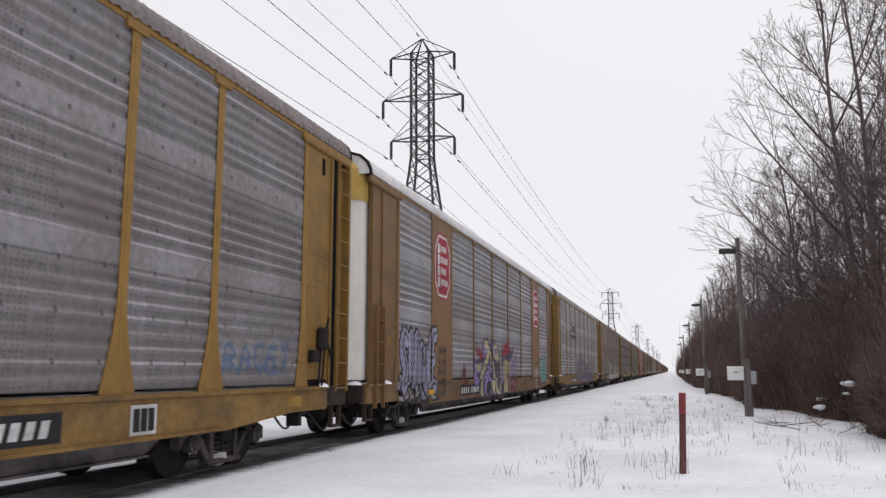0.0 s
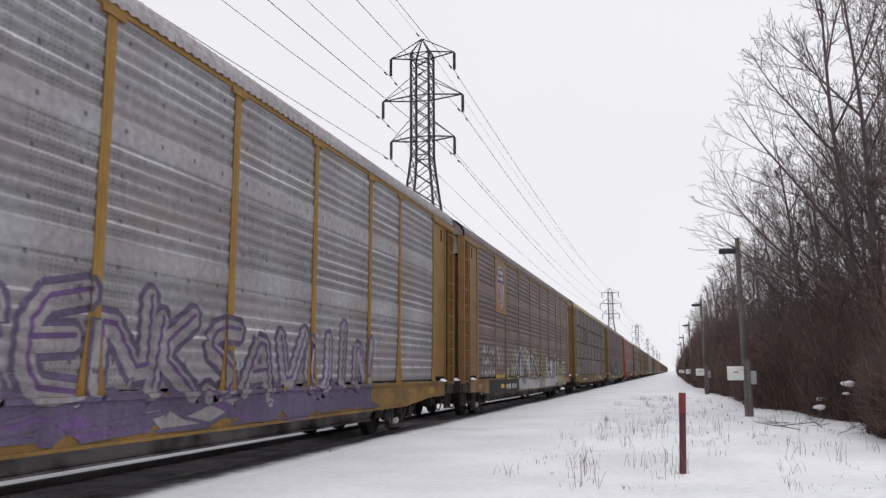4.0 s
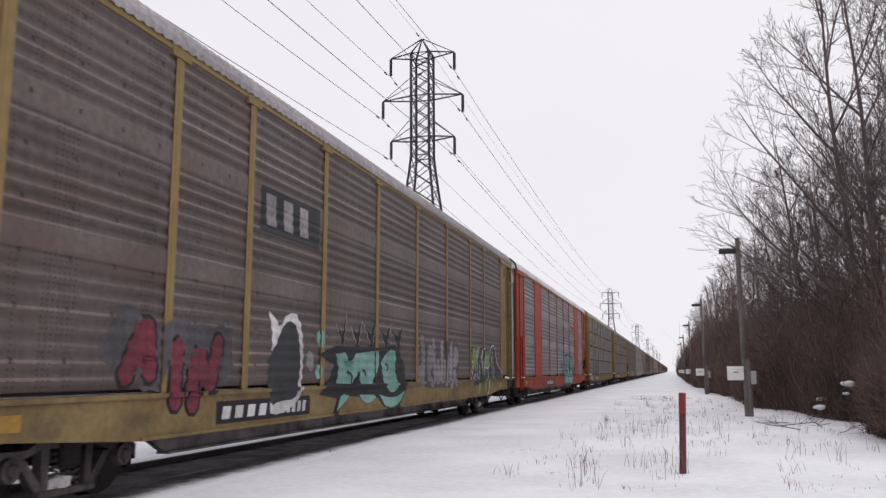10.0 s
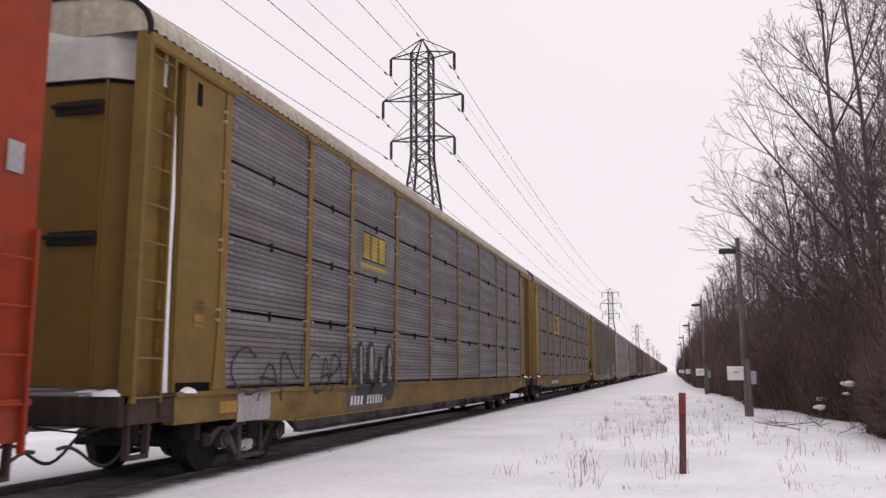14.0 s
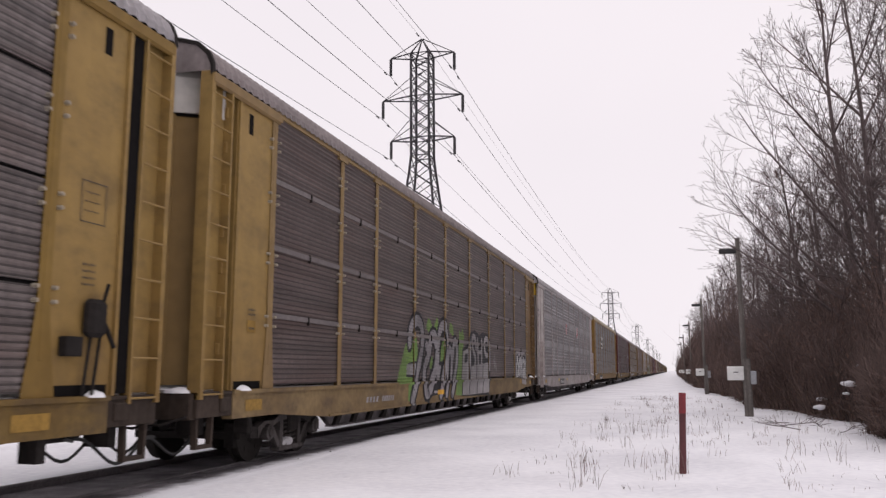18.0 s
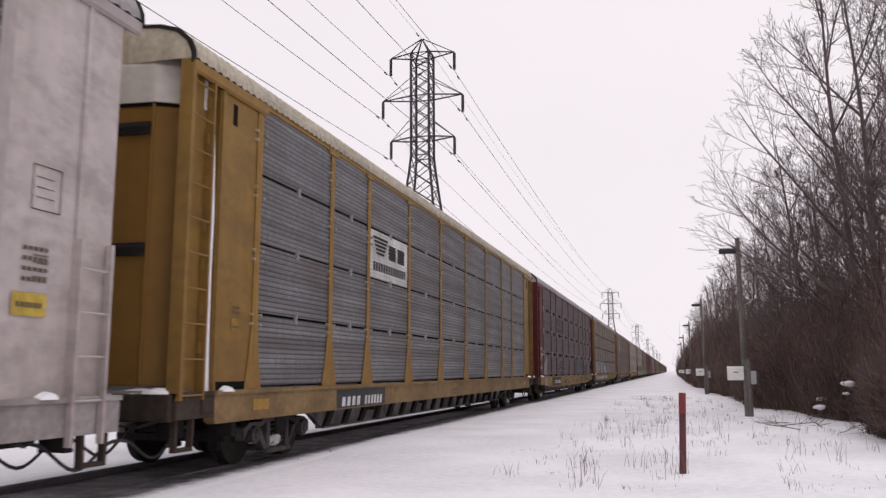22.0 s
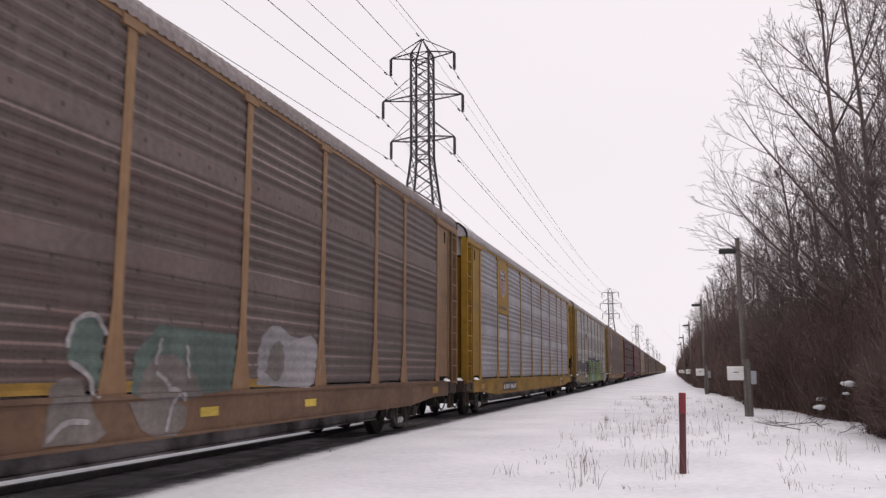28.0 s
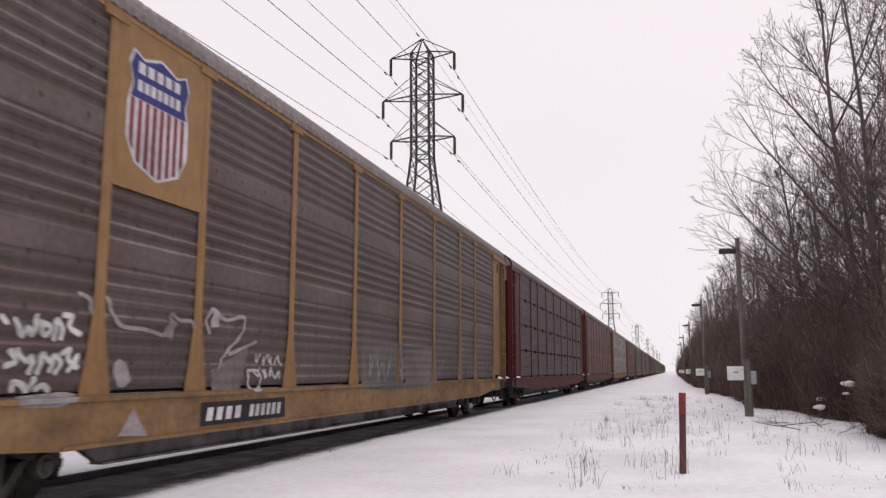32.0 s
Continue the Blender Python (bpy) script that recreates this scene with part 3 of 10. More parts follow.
def b_end_leaf(bm):
    # one end-door leaf: side return, chamfer and half of the front, for the +x half
    pts = [(0.02, 0.10), (0.95, 0.04), (1.28, -0.16), (1.36, -0.42)]
    inner = [(a - 0.05 if a > 0.1 else a, b - 0.06) for a, b in pts]
    prism(bm, pts + inner[::-1], 2, DECK + 0.08, 4.70)


def b_bulge_leaf(bm):
    pts = [(0.02, 0.52), (0.90, 0.45), (1.32, 0.10), (1.37, -0.30)]
    inner = [(a - 0.05 if a > 0.1 else a, b - 0.06) for a, b in pts]
    prism(bm, pts + inner[::-1], 2, DECK + 0.08, 4.70)


def b_bulge_cap(bm):
    pts = [(1.42, -0.35), (1.36, 0.12), (0.93, 0.49), (0.0, 0.56), (-0.93, 0.49), (-1.36, 0.12), (-1.42, -0.35)]
    A = [bm.verts.new((a, b, 4.70)) for a, b in pts]
    B = [bm.verts.new((a, b, 5.36)) for a, b in pts]
    C = [bm.verts.new((a * 0.78, b * 0.9 - 0.04, 5.72)) for a, b in pts]
    for P, Q in ((A, B), (B, C)):
        for i in range(len(pts) - 1):
            bm.faces.new((P[i], P[i + 1], Q[i + 1], Q[i]))
    bm.faces.new(C)
    bm.faces.new(A[::-1])
    bm.faces.new([A[0], B[0], C[0], C[-1], B[-1], A[-1]])


def b_wide_plate(bm):
    prism(bm, [(-0.80, DECK), (-0.80, EAVE), (0.80, EAVE), (0.80, DECK)], 0, SIDE_X - 0.09, SIDE_X - 0.005)


def b_long_plate(bm):
    prism(bm, [(-0.80, DECK), (-0.80, EAVE), (1.03, EAVE), (1.03, DECK)], 0, SIDE_X - 0.09, SIDE_X - 0.005)


def b_door_seam(bm):
    rod(bm, (0.95, 0.05, DECK + 0.1), (0.95, 0.05, 4.68), 0.022, 0.022, 6)


def b_door_bar(bm):
    box(bm, 0.26, 0.93, 0.045, 0.11, -0.085, 0.085, 0.012)
    rod(bm, (0.24, 0.13, 0.02), (0.94, 0.10, 0.02), 0.03, 0.03, 8)


def b_end_cap(bm):
    pts = [(1.44, -0.45), (1.34, -0.14), (0.97, 0.08), (0.0, 0.14), (-0.97, 0.08), (-1.34, -0.14), (-1.44, -0.45)]
    A = [bm.verts.new((a, b, 4.70)) for a, b in pts]
    B = [bm.verts.new((a, b, 5.20)) for a, b in pts]
    C = [bm.verts.new((a * 0.74, b - 0.10, 5.66)) for a, b in pts]
    for P, Q in ((A, B), (B, C)):
        for i in range(len(pts) - 1):
            bm.faces.new((P[i], P[i + 1], Q[i + 1], Q[i]))
    bm.faces.new(C)
    bm.faces.new(A[::-1])
    bm.faces.new([A[0], B[0], C[0], C[-1], B[-1], A[-1]])


def b_platform(bm):
    box(bm, -1.46, 1.46, -0.10, 0.08, 0.58, DECK - 0.02, 0.02)


def b_step(bm):
    prism(bm, [(-0.22, 0.62), (-0.20, 0.20), (0.20, 0.20), (0.22, 0.62), (0.17, 0.62), (0.15, 0.25), (-0.15, 0.25), (-0.17, 0.62)], 0, 1.38, 1.46)


def b_rigging(bm):
    # uncoupling lever, brake cylinder and hanging brackets under the end sill
    polyline(bm, [(1.40, -0.15, 0.70), (1.42, 0.12, 0.62), (1.10, 0.16, 0.52), (0.45, 0.16, 0.56), (0.2, 0.2, 0.72)], 0.018, 6)
    rod(bm, (0.75, -0.95, 0.52), (0.75, -0.45, 0.52), 0.11, 0.11, 10)
    box(bm, 0.95, 1.30, -0.55, -0.42, 0.36, 0.60, 0.01)
    box(bm, 1.15, 1.38, -1.75, -1.62, 0.30, 0.60, 0.01)


def b_coupler(bm):
    box(bm, -0.11, 0.11, -0.3, 0.42, 0.72, 0.95, 0.02)
    box(bm, -0.19, 0.19, 0.36, 0.62, 0.68, 1.0, 0.05)


def b_hose(bm):
    # rubber air hose that sags from the end sill to the coupling
    polyline(bm, [(0.03 * math.sin(3 * u), -0.95 + 1.55 * u, 0.47 - 0.10 * u - 0.24 * math.sin(math.pi * u) ** 2 + 0.04 * math.sin(9 * u)) for u in [i / 14 for i in range(15)]], 0.021, 6)
    rod(bm, (0, -1.05, 0.50), (0, -0.90, 0.46), 0.032, 0.03, 6)


def b_brake(bm):
    for a in range(12):
        t0, t1 = a * math.pi / 6, (a + 1) * math.pi / 6
        rod(bm, (0.26 * math.cos(t0), 0, 0.26 * math.sin(t0)), (0.26 * math.cos(t1), 0, 0.26 * math.sin(t1)), 0.016, None, 5)
    for a in range(4):
        t0 = a * math.pi / 2
        rod(bm, (0, 0, 0), (0.26 * math.cos(t0), 0, 0.26 * math.sin(t0)), 0.012, None, 5)
    rod(bm, (0, 0, 0), (0, -0.2, 0), 0.03)


def b_sideframe(bm):
    # cast frame: top member, dropped middle, with the spring window left open
    top = [(-1.17, 0.38), (-1.17, 0.56), (-0.98, 0.64), (-0.62, 0.63), (-0.34, 0.76), (0.34, 0.76), (0.62, 0.63), (0.98, 0.64), (1.17, 0.56), (1.17, 0.38), (1.02, 0.54), (0.70, 0.53), (0.42, 0.62), (-0.42, 0.62), (-0.70, 0.53), (-1.02, 0.54)]
    prism(bm, top, 0, 0.97, 1.11)
    for e in (-1, 1):
        prism(bm, sorted_ring([(e * 0.74, 0.53), (e * 0.60, 0.53), (e * 0.30, 0.16), (e * 0.42, 0.16)], e), 0, 0.99, 1.09)
        prism(bm, sorted_ring([(e * 0.40, 0.62), (e * 0.28, 0.62), (e * 0.28, 0.20), (e * 0.38, 0.20)], e), 0, 0.98, 1.10)
    box(bm, 0.94, 1.14, -0.44, 0.44, 0.12, 0.20, 0.02)


def sorted_ring(pts, e):
    return pts if e > 0 else pts[::-1]


def b_bearing(bm):
    rod(bm, (1.04, 0, 0.46), (1.17, 0, 0.46), 0.135, 0.125, 12)
    rod(bm, (1.17, 0, 0.46), (1.20, 0, 0.46), 0.075, 0.06, 10)
    for a in range(3):
        t = a * 2.094 + 0.5
        rod(bm, (1.165, 0.085 * math.cos(t), 0.46 + 0.085 * math.sin(t)), (1.185, 0.085 * math.cos(t), 0.46 + 0.085 * math.sin(t)), 0.018, None, 6)


def b_spring(bm):
    turns, seg = 5, 10
    pts = [(1.04 + 0.055 * math.cos(6.2832 * i / seg), 0.055 * math.sin(6.2832 * i / seg), 0.21 + 0.36 * i / (turns * seg)) for i in range(turns * seg + 1)]
    polyline(bm, pts, 0.017, 4)


def b_spring_snow(bm):
    r = bmesh.ops.create_icosphere(bm, subdivisions=2, radius=1.0)
    for v in r["verts"]:
        k = 1 + 0.55 * noise.noise(v.co * 2.7 + Vector((3, 1, 7)))
        v.co = Vector((1.04 + v.co.x * 0.085 * k, v.co.y * 0.20 * k, 0.24 + v.co.z * 0.11 * k))


def b_bolster(bm):
    box(bm, -1.16, 1.16, -0.16, 0.16, 0.42, 0.72, 0.03)


def b_brake_beam(bm):
    box(bm, -0.9, 0.9, -0.04, 0.04, 0.38, 0.48)
    box(bm, 0.68, 0.84, -0.05, 0.06, 0.25, 0.62)


def b_wheelset(bm):
    rod(bm, (-1.08, 0, 0), (1.08, 0, 0), 0.075, 0.075, 10)
    for s in (-1, 1):
        x = 0.755 * s
        rod(bm, (x - 0.065, 0, 0), (x + 0.065, 0, 0), WHEEL_R, WHEEL_R, 24)
        rod(bm, (x - 0.10 * s, 0, 0), (x - 0.065 * s, 0, 0), WHEEL_R + 0.026, WHEEL_R + 0.026, 24)
        rod(bm, (x + 0.065 * s, 0, 0), (x + 0.10 * s, 0, 0), 0.17, 0.13, 12)
        for a in range(5):
            t = a * 2 * math.pi / 5
            rod(bm, (x + 0.066 * s, 0.3 * math.cos(t), 0.3 * math.sin(t)), (x + 0.075 * s, 0.3 * math.cos(t), 0.3 * math.sin(t)), 0.05, 0.05, 8)


def b_snow(bm):
    r = bmesh.ops.create_icosphere(bm, subdivisions=2, radius=1.0)
    for v in r["verts"]:
        k = 1 + 0.35 * noise.noise(v.co * 2.1)
        v.co = Vector((v.co.x * 0.20 * k, v.co.y * 0.13 * k, max(0, v.co.z) * 0.08 * k))


# pale colour chosen so the underside bounces light onto the snow below
PALE_UNDERSIDE = mat("pale_underside", (0.30, 0.285, 0.28), 0.9, 0, 0.3, 2, spec=0.2)
HINGE = mat("hinge_grey", (0.13, 0.12, 0.13), 0.6, 0.3, 0.3, 5, streak=0.3)
# colour holds grime and the shade the next car throws on the ends
GRIME_SHADE = mat("grimy_shaded_sill", (0.040, 0.029, 0.023), 0.85, 0.05, 0.4, 2.5, streak=0.2, spec=0.2)
BOLT = mat("bracket_bolt", (0.31, 0.27, 0.21), 0.6, 0.2, 0.3, 8)
TRUCK = mat("truck_steel", (0.075, 0.066, 0.064), 0.8, 0.1, 0.5, 5, second=(0.022, 0.018, 0.017), streak=0.3, spec=0.2, bump=0.3, bump_scale=30)
OLDSNOW = mat("packed_snow", (0.55, 0.54, 0.55), 0.85, 0, 0.2, 9, second=(0.18, 0.16, 0.16), bump=0.5, spec=0.15)
GIRDER = mat("girder_grey", (0.125, 0.112, 0.114), 0.85, 0, 0.4, 6.0, second=(0.018, 0.015, 0.015), spec=0.15)
LOOP = mat("pale_rod", (0.46, 0.44, 0.43), 0.7, 0, 0.2, 6)
WHEELS, CARS = [], []


def car(k, spec):
    """Build car k of the train with its parts."""
    near = k <= 20
    body, scr, roofc = spec["body"], spec["screen"], spec["roof"]
    paint = mat("car_paint_%d" % spec["id"], body, 0.55, 0.0, 0.10, 1.1, streak=0.035, bump=0.03, bump_scale=60, second=[c * f for c, f in zip(body, (0.80, 0.74, 0.72))], grain=0.25, spec=0.22)
    sill = [c * 0.80 + f for c, f in zip(spec.get("sill", body), (0.006, 0.007, 0.008))]
    sillp = mat("sill_paint_%d" % spec["id"], sill, 0.75, 0.0, 0.16, 2.2, streak=0.06, second=[c * f for c, f in zip(sill, (0.72, 0.66, 0.62))], spec=0.25, bump=0.08, bump_scale=20, grain=0.35, grime=spec.get("grime", 0.5))
    screenp = panel_mat("screen_%d" % spec["id"], scr, spec.get("dots", 0.45), spec.get("bands", 0.15), spec.get("style", "wave") == "wave", spec.get("ridge_contrast", 1.0))
    roofp = mat("roof_%d" % spec["id"], roofc, 0.6, 0.2, 0.12, 2.0, streak=0.2)
    # default end colour: body paint darkened for the shade between the cars
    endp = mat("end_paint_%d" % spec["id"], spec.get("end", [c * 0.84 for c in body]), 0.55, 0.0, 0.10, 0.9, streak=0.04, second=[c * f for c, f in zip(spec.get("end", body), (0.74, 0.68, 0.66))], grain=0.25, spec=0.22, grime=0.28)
    capp = mat("cap_paint_%d" % spec["id"], spec.get("cap", (0.5, 0.48, 0.45)), 0.6, 0.0, 0.10, 1.2, streak=0.05, grain=0.25, spec=0.22)
    if not near:
        body = [c * 0.5 + 0.015 for c in body]
        paint = mat("dull_paint_%d" % spec["id"], body, 0.7, 0.05, 0.16, 1.6, streak=0.10)
        sillp = endp = capp = paint
    root = empty("autorack_car", pose(TRACK, START + PITCH_LEN * k + SHIFT.get(k, 0), 0, 0, TILT, 0), spec["label"], "railway car", "cars of the freight train")
    CARS.append((k, root))
    link("side_sill", shared("slim_sill", b_slim_sill) if spec.get("slim") else (shared("short_sill", b_short_sill) if spec.get("tall_ladder", True) else shared("side_sill", b_sill)), root, "", sillp)
    link("far_side_wall", shared("far_side_wall", b_far), root, "", screenp)
    link("center_sill", shared("center_sill", b_center), root, "", PALE_UNDERSIDE)
    link("deck", shared("deck", b_deck), root, "", PALE_UNDERSIDE)
    link("roof", roof_mesh(spec.get("ribbed", 1.0)), root, spec.get("roof_label", ""), roofp)
    link("roof_rail", shared("roof_rail", b_roof_rail), root, "", paint)
    style, rows = spec.get("style", "wave"), spec.get("rows", 1)
    plates = spec.get("plates", {})
    for i, (a, b) in enumerate(BAYS):
        y0, y1 = a + 0.075, b - 0.075
        if i in plates:
            z0 = plates[i]
            bm = box(bmesh.new(), SIDE_X - 0.09, SIDE_X + 0.012, -(y1 - y0) / 2, (y1 - y0) / 2, z0, EAVE - 0.005)
            part("plate", bm, paint, root, "flat painted steel plate", (0, (y0 + y1) / 2, 0))
            if z0 <= DECK + 0.01:
                continue
            top = z0 - 0.01
        else:
            top = EAVE - 0.02
        edge = [DECK + 0.055 + (top - DECK - 0.055) * j / rows for j in range(rows + 1)]
        for j in range(rows):
            gap = 0.02 if rows > 1 else 0.0
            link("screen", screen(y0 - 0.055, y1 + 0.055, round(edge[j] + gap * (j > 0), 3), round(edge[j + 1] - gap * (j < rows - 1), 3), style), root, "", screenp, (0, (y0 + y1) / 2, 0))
        if rows > 1 and near:
            bar = spec.get("bar")
            for e in edge[1:-1]:
                w, out = (0.04, 0.012) if bar else (0.018, -0.04)
                link("seam_bar", shared(("seam_bar", i, round(e, 3), w), lambda bm: box(bm, SIDE_X - 0.085, SIDE_X + out, -(y1 - y0) / 2, (y1 - y0) / 2, e - w, e + w)), root, "",
                     mat("bar_paint_%d" % spec["id"], bar, 0.6, 0.2, 0.2, 2) if bar else SEAM, (0, (y0 + y1) / 2, 0))
                link("seam_clip", shared(("seam_clip", round(e, 3)), lambda bm: box(bm, SIDE_X - 0.04, SIDE_X + 0.03, -0.014, 0.014, e - 0.09, e + 0.05, 0.005)), root, "", BOXGREY if spec["id"] == 11 else UNDER, (0, (y0 + y1) / 2, 0))
    for y in POSTS:
        end = abs(y) > 11
        link("post", post_mesh(max(0.07, spec.get("flare", 0.0) * 0.7) if end else spec.get("flare", 0.0)), root, "", paint, (0, y, 0))
        if spec.get("loops"):
            for e in [DECK + 0.055 + (EAVE - 0.02 - DECK - 0.055) * j / 4 for j in (1, 2, 3)]:
                for t in (-1, 1):
                    link("bracket_loop", shared(("bracket_loop", t), lambda bm: (b_loop(bm), bmesh.ops.scale(bm, vec=(1, t, 1), verts=bm.verts))), root, "pale bent rod bracket", LOOP, (0, y + t * 0.10, e))
        elif near and spec.get("bolts"):
            link("bracket_bolts", bolts_mesh(), root, "", BOLT, (0, y, 0))["kind"] = "stuff"
    # default door colour: end paint darkened for the shade of the gap
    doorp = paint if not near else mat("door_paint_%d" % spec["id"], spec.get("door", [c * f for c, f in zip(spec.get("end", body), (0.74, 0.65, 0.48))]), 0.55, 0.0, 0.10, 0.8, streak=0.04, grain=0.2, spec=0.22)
    headp = endp
    for s in (-1, 1):
        endp = headp if s < 0 or not spec.get("tail") else mat("tail_paint_%d" % spec["id"], spec["tail"], 0.6, 0.0, 0.12, 0.9, streak=0.05, grain=0.25, spec=0.2, grime=0.45)

        def side(key, build, lx=1, e=s):
            return shared((key, e, lx), lambda bm: (build(bm), bmesh.ops.scale(bm, vec=(lx, e, 1), verts=bm.verts)))
        flip = -s
        bulge = not spec.get("tall_ladder", True)
        if bulge:
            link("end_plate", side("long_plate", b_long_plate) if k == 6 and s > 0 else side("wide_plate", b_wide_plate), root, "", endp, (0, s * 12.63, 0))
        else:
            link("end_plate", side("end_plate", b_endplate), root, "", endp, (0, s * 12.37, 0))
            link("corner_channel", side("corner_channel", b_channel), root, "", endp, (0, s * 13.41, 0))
        link("door_track_cover", side("door_track_cover", b_header, 1, flip), root, "", paint, (0, s * 12.35, 0))
        for lx in (-1, 1):
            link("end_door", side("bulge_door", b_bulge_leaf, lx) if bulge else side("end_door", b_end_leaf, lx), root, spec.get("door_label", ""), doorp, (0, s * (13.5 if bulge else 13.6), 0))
        link("end_cap", side("bulge_cap", b_bulge_cap) if bulge else side("end_cap", b_end_cap), root, "", capp, (0, s * (13.5 if bulge else 13.6), 0))
        if not bulge:
            link("corner_sill", side("corner_sill", b_corner_sill), root, "casting under the ladder, dark with grime and painted-in shade", GRIME_SHADE, (0, s * SILL_END, 0))
        link("end_platform", side("end_platform", b_platform), root, "", GRIME_SHADE, (0, s * HALF, 0))
        link("coupler", side("coupler", b_coupler), root, "", UNDER, (0, s * HALF, -0.18))
        if near:
            link("plate_rib", shared("plate_rib", b_rib), root, "", endp, (0, s * 12.86, 0))
            link("roof_rim", shared("roof_rim", b_roof_rim), root, "black rubber lip round the roof end", UNDER, (0, s * (HALF - 0.01), 0))
            if not bulge:
                link("roller_notch", shared("roller_notch", b_notch), root, "black block for the shaded cut-out above the door roller", SEAM, (0, s * 12.5, 0))
                link("foot_gap", shared("foot_gap", b_foot_gap), root, "black block for the shaded opening at the plate's foot", SEAM, (0, s * 12.38, 0))
                link("cap_line", side("cap_line", b_cap_line), root, "dark joint under the cap", SEAM, (0, s * 13.6, 0))
                link("door_slot", shared("door_slot", b_slot), root, "near-black block for the shade in the sliding end door's slot", SEAM, (0, s * 13.02, 0))
                if s > 0:
                    link("door_gap", shared("door_gap", b_door_gap), root, "near-black block for the shaded gap beside the corner ladder", SEAM, (0, 13.015, 0))
            for z in () if bulge else (1.5, 2.0, 2.6, 3.1, 3.7, 4.3, 4.8):
                link("lug", side("lug", b_lug, 1, flip), root, "", endp, (0, s * 13.02, z))
            z = 0.9
            while z < (5.0 if spec.get("tall_ladder", True) else 2.6):
                link("rung", shared("rung", b_rung), root, "", endp, (0.03 if bulge else 0, s * ((13.1 + 0.25 * (k == 6) * s) if bulge else 13.41), z))
                z += 0.45
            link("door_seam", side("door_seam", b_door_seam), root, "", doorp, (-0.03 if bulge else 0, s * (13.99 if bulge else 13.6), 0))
            for z in () if k in (2, 10) else (2.75, 4.35):
                link("door_bar", side("door_bar", b_door_bar), root, "black grab bar", UNDER, (0, s * (14.0 if bulge else 13.6), z))
            link("rigging", side("rigging", b_rigging), root, "", UNDER, (0, s * HALF, 0))["kind"] = "stuff"
            link("step", shared("step", b_step), root, "", GRIME_SHADE, (0, s * 13.4, 0))
            link("air_hose", side("air_hose", b_hose), root, "", RUBBER, (0.35, s * HALF, 0))
            link("air_hose", side("air_hose", b_hose), root, "", RUBBER, (1.1, s * HALF, 0))
        truck = new("truck")
        truck.parent, truck.location = root, (0, s * 10.05, RAIL_TOP_Z)
        truck.empty_display_size = 0.3
        for lx in (1, -1):
            link("side_frame", shared(("side_frame", lx), lambda bm: (b_sideframe(bm), lx < 0 and bmesh.ops.scale(bm, vec=(-1, 1, 1), verts=bm.verts))), truck, "", TRUCK)
        if near:
            for y in (-0.88, 0.88):
                link("bearing", shared("bearing", b_bearing), truck, "", TRUCK, (0, y, 0))
            for y in (-0.16, 0.0, 0.16):
                link("spring", shared("spring", b_spring), truck, "", TRUCK, (0, y, 0))
            link("packed_snow", shared("packed_snow", b_spring_snow), truck, "dirty snow packed round the springs", OLDSNOW, (0, (0.09, -0.07, 0.12, 0.0)[(2 * k + s) % 4], (0.0, -0.05, 0.08, 0.03)[(k + s) % 4]))
        link("bolster", shared("bolster", b_bolster), truck, "", UNDER)
        for y in (-1.42, 1.42):
            link("brake_beam", shared("brake_beam", b_brake_beam), truck, "", UNDER, (0, y, 0))
        for w in (-0.88, 0.88):
            wh = link("wheelset", shared("wheelset", b_wheelset), truck, "", WHEEL)
            wh.matrix_parent_inverse = Matrix.Translation((0, w, WHEEL_R))
            WHEELS.append(wh)
    if near:
        link("lower_girder", shared("lower_girder", b_girder), root, "grey dusty girder under the sill", GIRDER)
        if spec.get("truss"):
            for j in range(18):
                link("brace" if spec["truss"] == 1 else "hump", shared("brace", b_brace) if spec["truss"] == 1 else shared("hump", b_hump), root, "", UNDER, (0, -7.75 + j * 0.912 + (0.16 * math.sin(j * 2.3) if spec["truss"] == 2 else 0), 0))
        for s, dx in ((-1, 0.0), (-1, 0.35), (1, -0.2), (1, 0.15)):
            link("snow_patch", shared(("snow_patch", round(dx, 2)), b_snow), root, "snow lying on the end sill", SNOW, (1.22 - abs(dx), s * (HALF - 0.02) + dx * 0.3, DECK - 0.02))
        link("brake_pipes", shared("brake_pipes", b_pipes), root, "", UNDER)
        for s in (-1, 1):
            link("ledge_snow", shared(("ledge_snow", s), b_snow), root, "snow lying on the ledge", SNOW, (SIDE_X - 0.05, s * 12.55, DECK - 0.01))
        if not spec.get("tall_ladder", True):
            for s in (-1, 1):
                for e in (-0.24, 0.24):
                    link("stile", shared("stile", b_stile), root, "", endp, (0.03, s * (13.1 + 0.25 * (k == 6) * s) + e, 0))
        if k in (2, 7, 11):
            part("slot_snow", prism(bmesh.new(), [(-0.06, DECK), (0.09, DECK), (0.06, 1.6), (0.045, 2.6), (0.06, 3.3), (0.0, 4.4), (-0.05, 3.4), (-0.06, 2.4)], 0, SIDE_X - 0.12, SIDE_X - 0.02), SNOW, root, "snow packed into the door slot", (0, -13.0, 0))
        if k == 10:
            door_fittings(root)
        if k in (0, 6, 8, 12, 15):
            link("hand_brake", shared("hand_brake", b_hand_brake), root, "black hand brake lever", UNDER, (0, 12.45, 0))
        link("brake_wheel", shared("brake_wheel", b_brake), root, "", UNDER, (0.7, HALF + 0.28, 1.6))
    return root


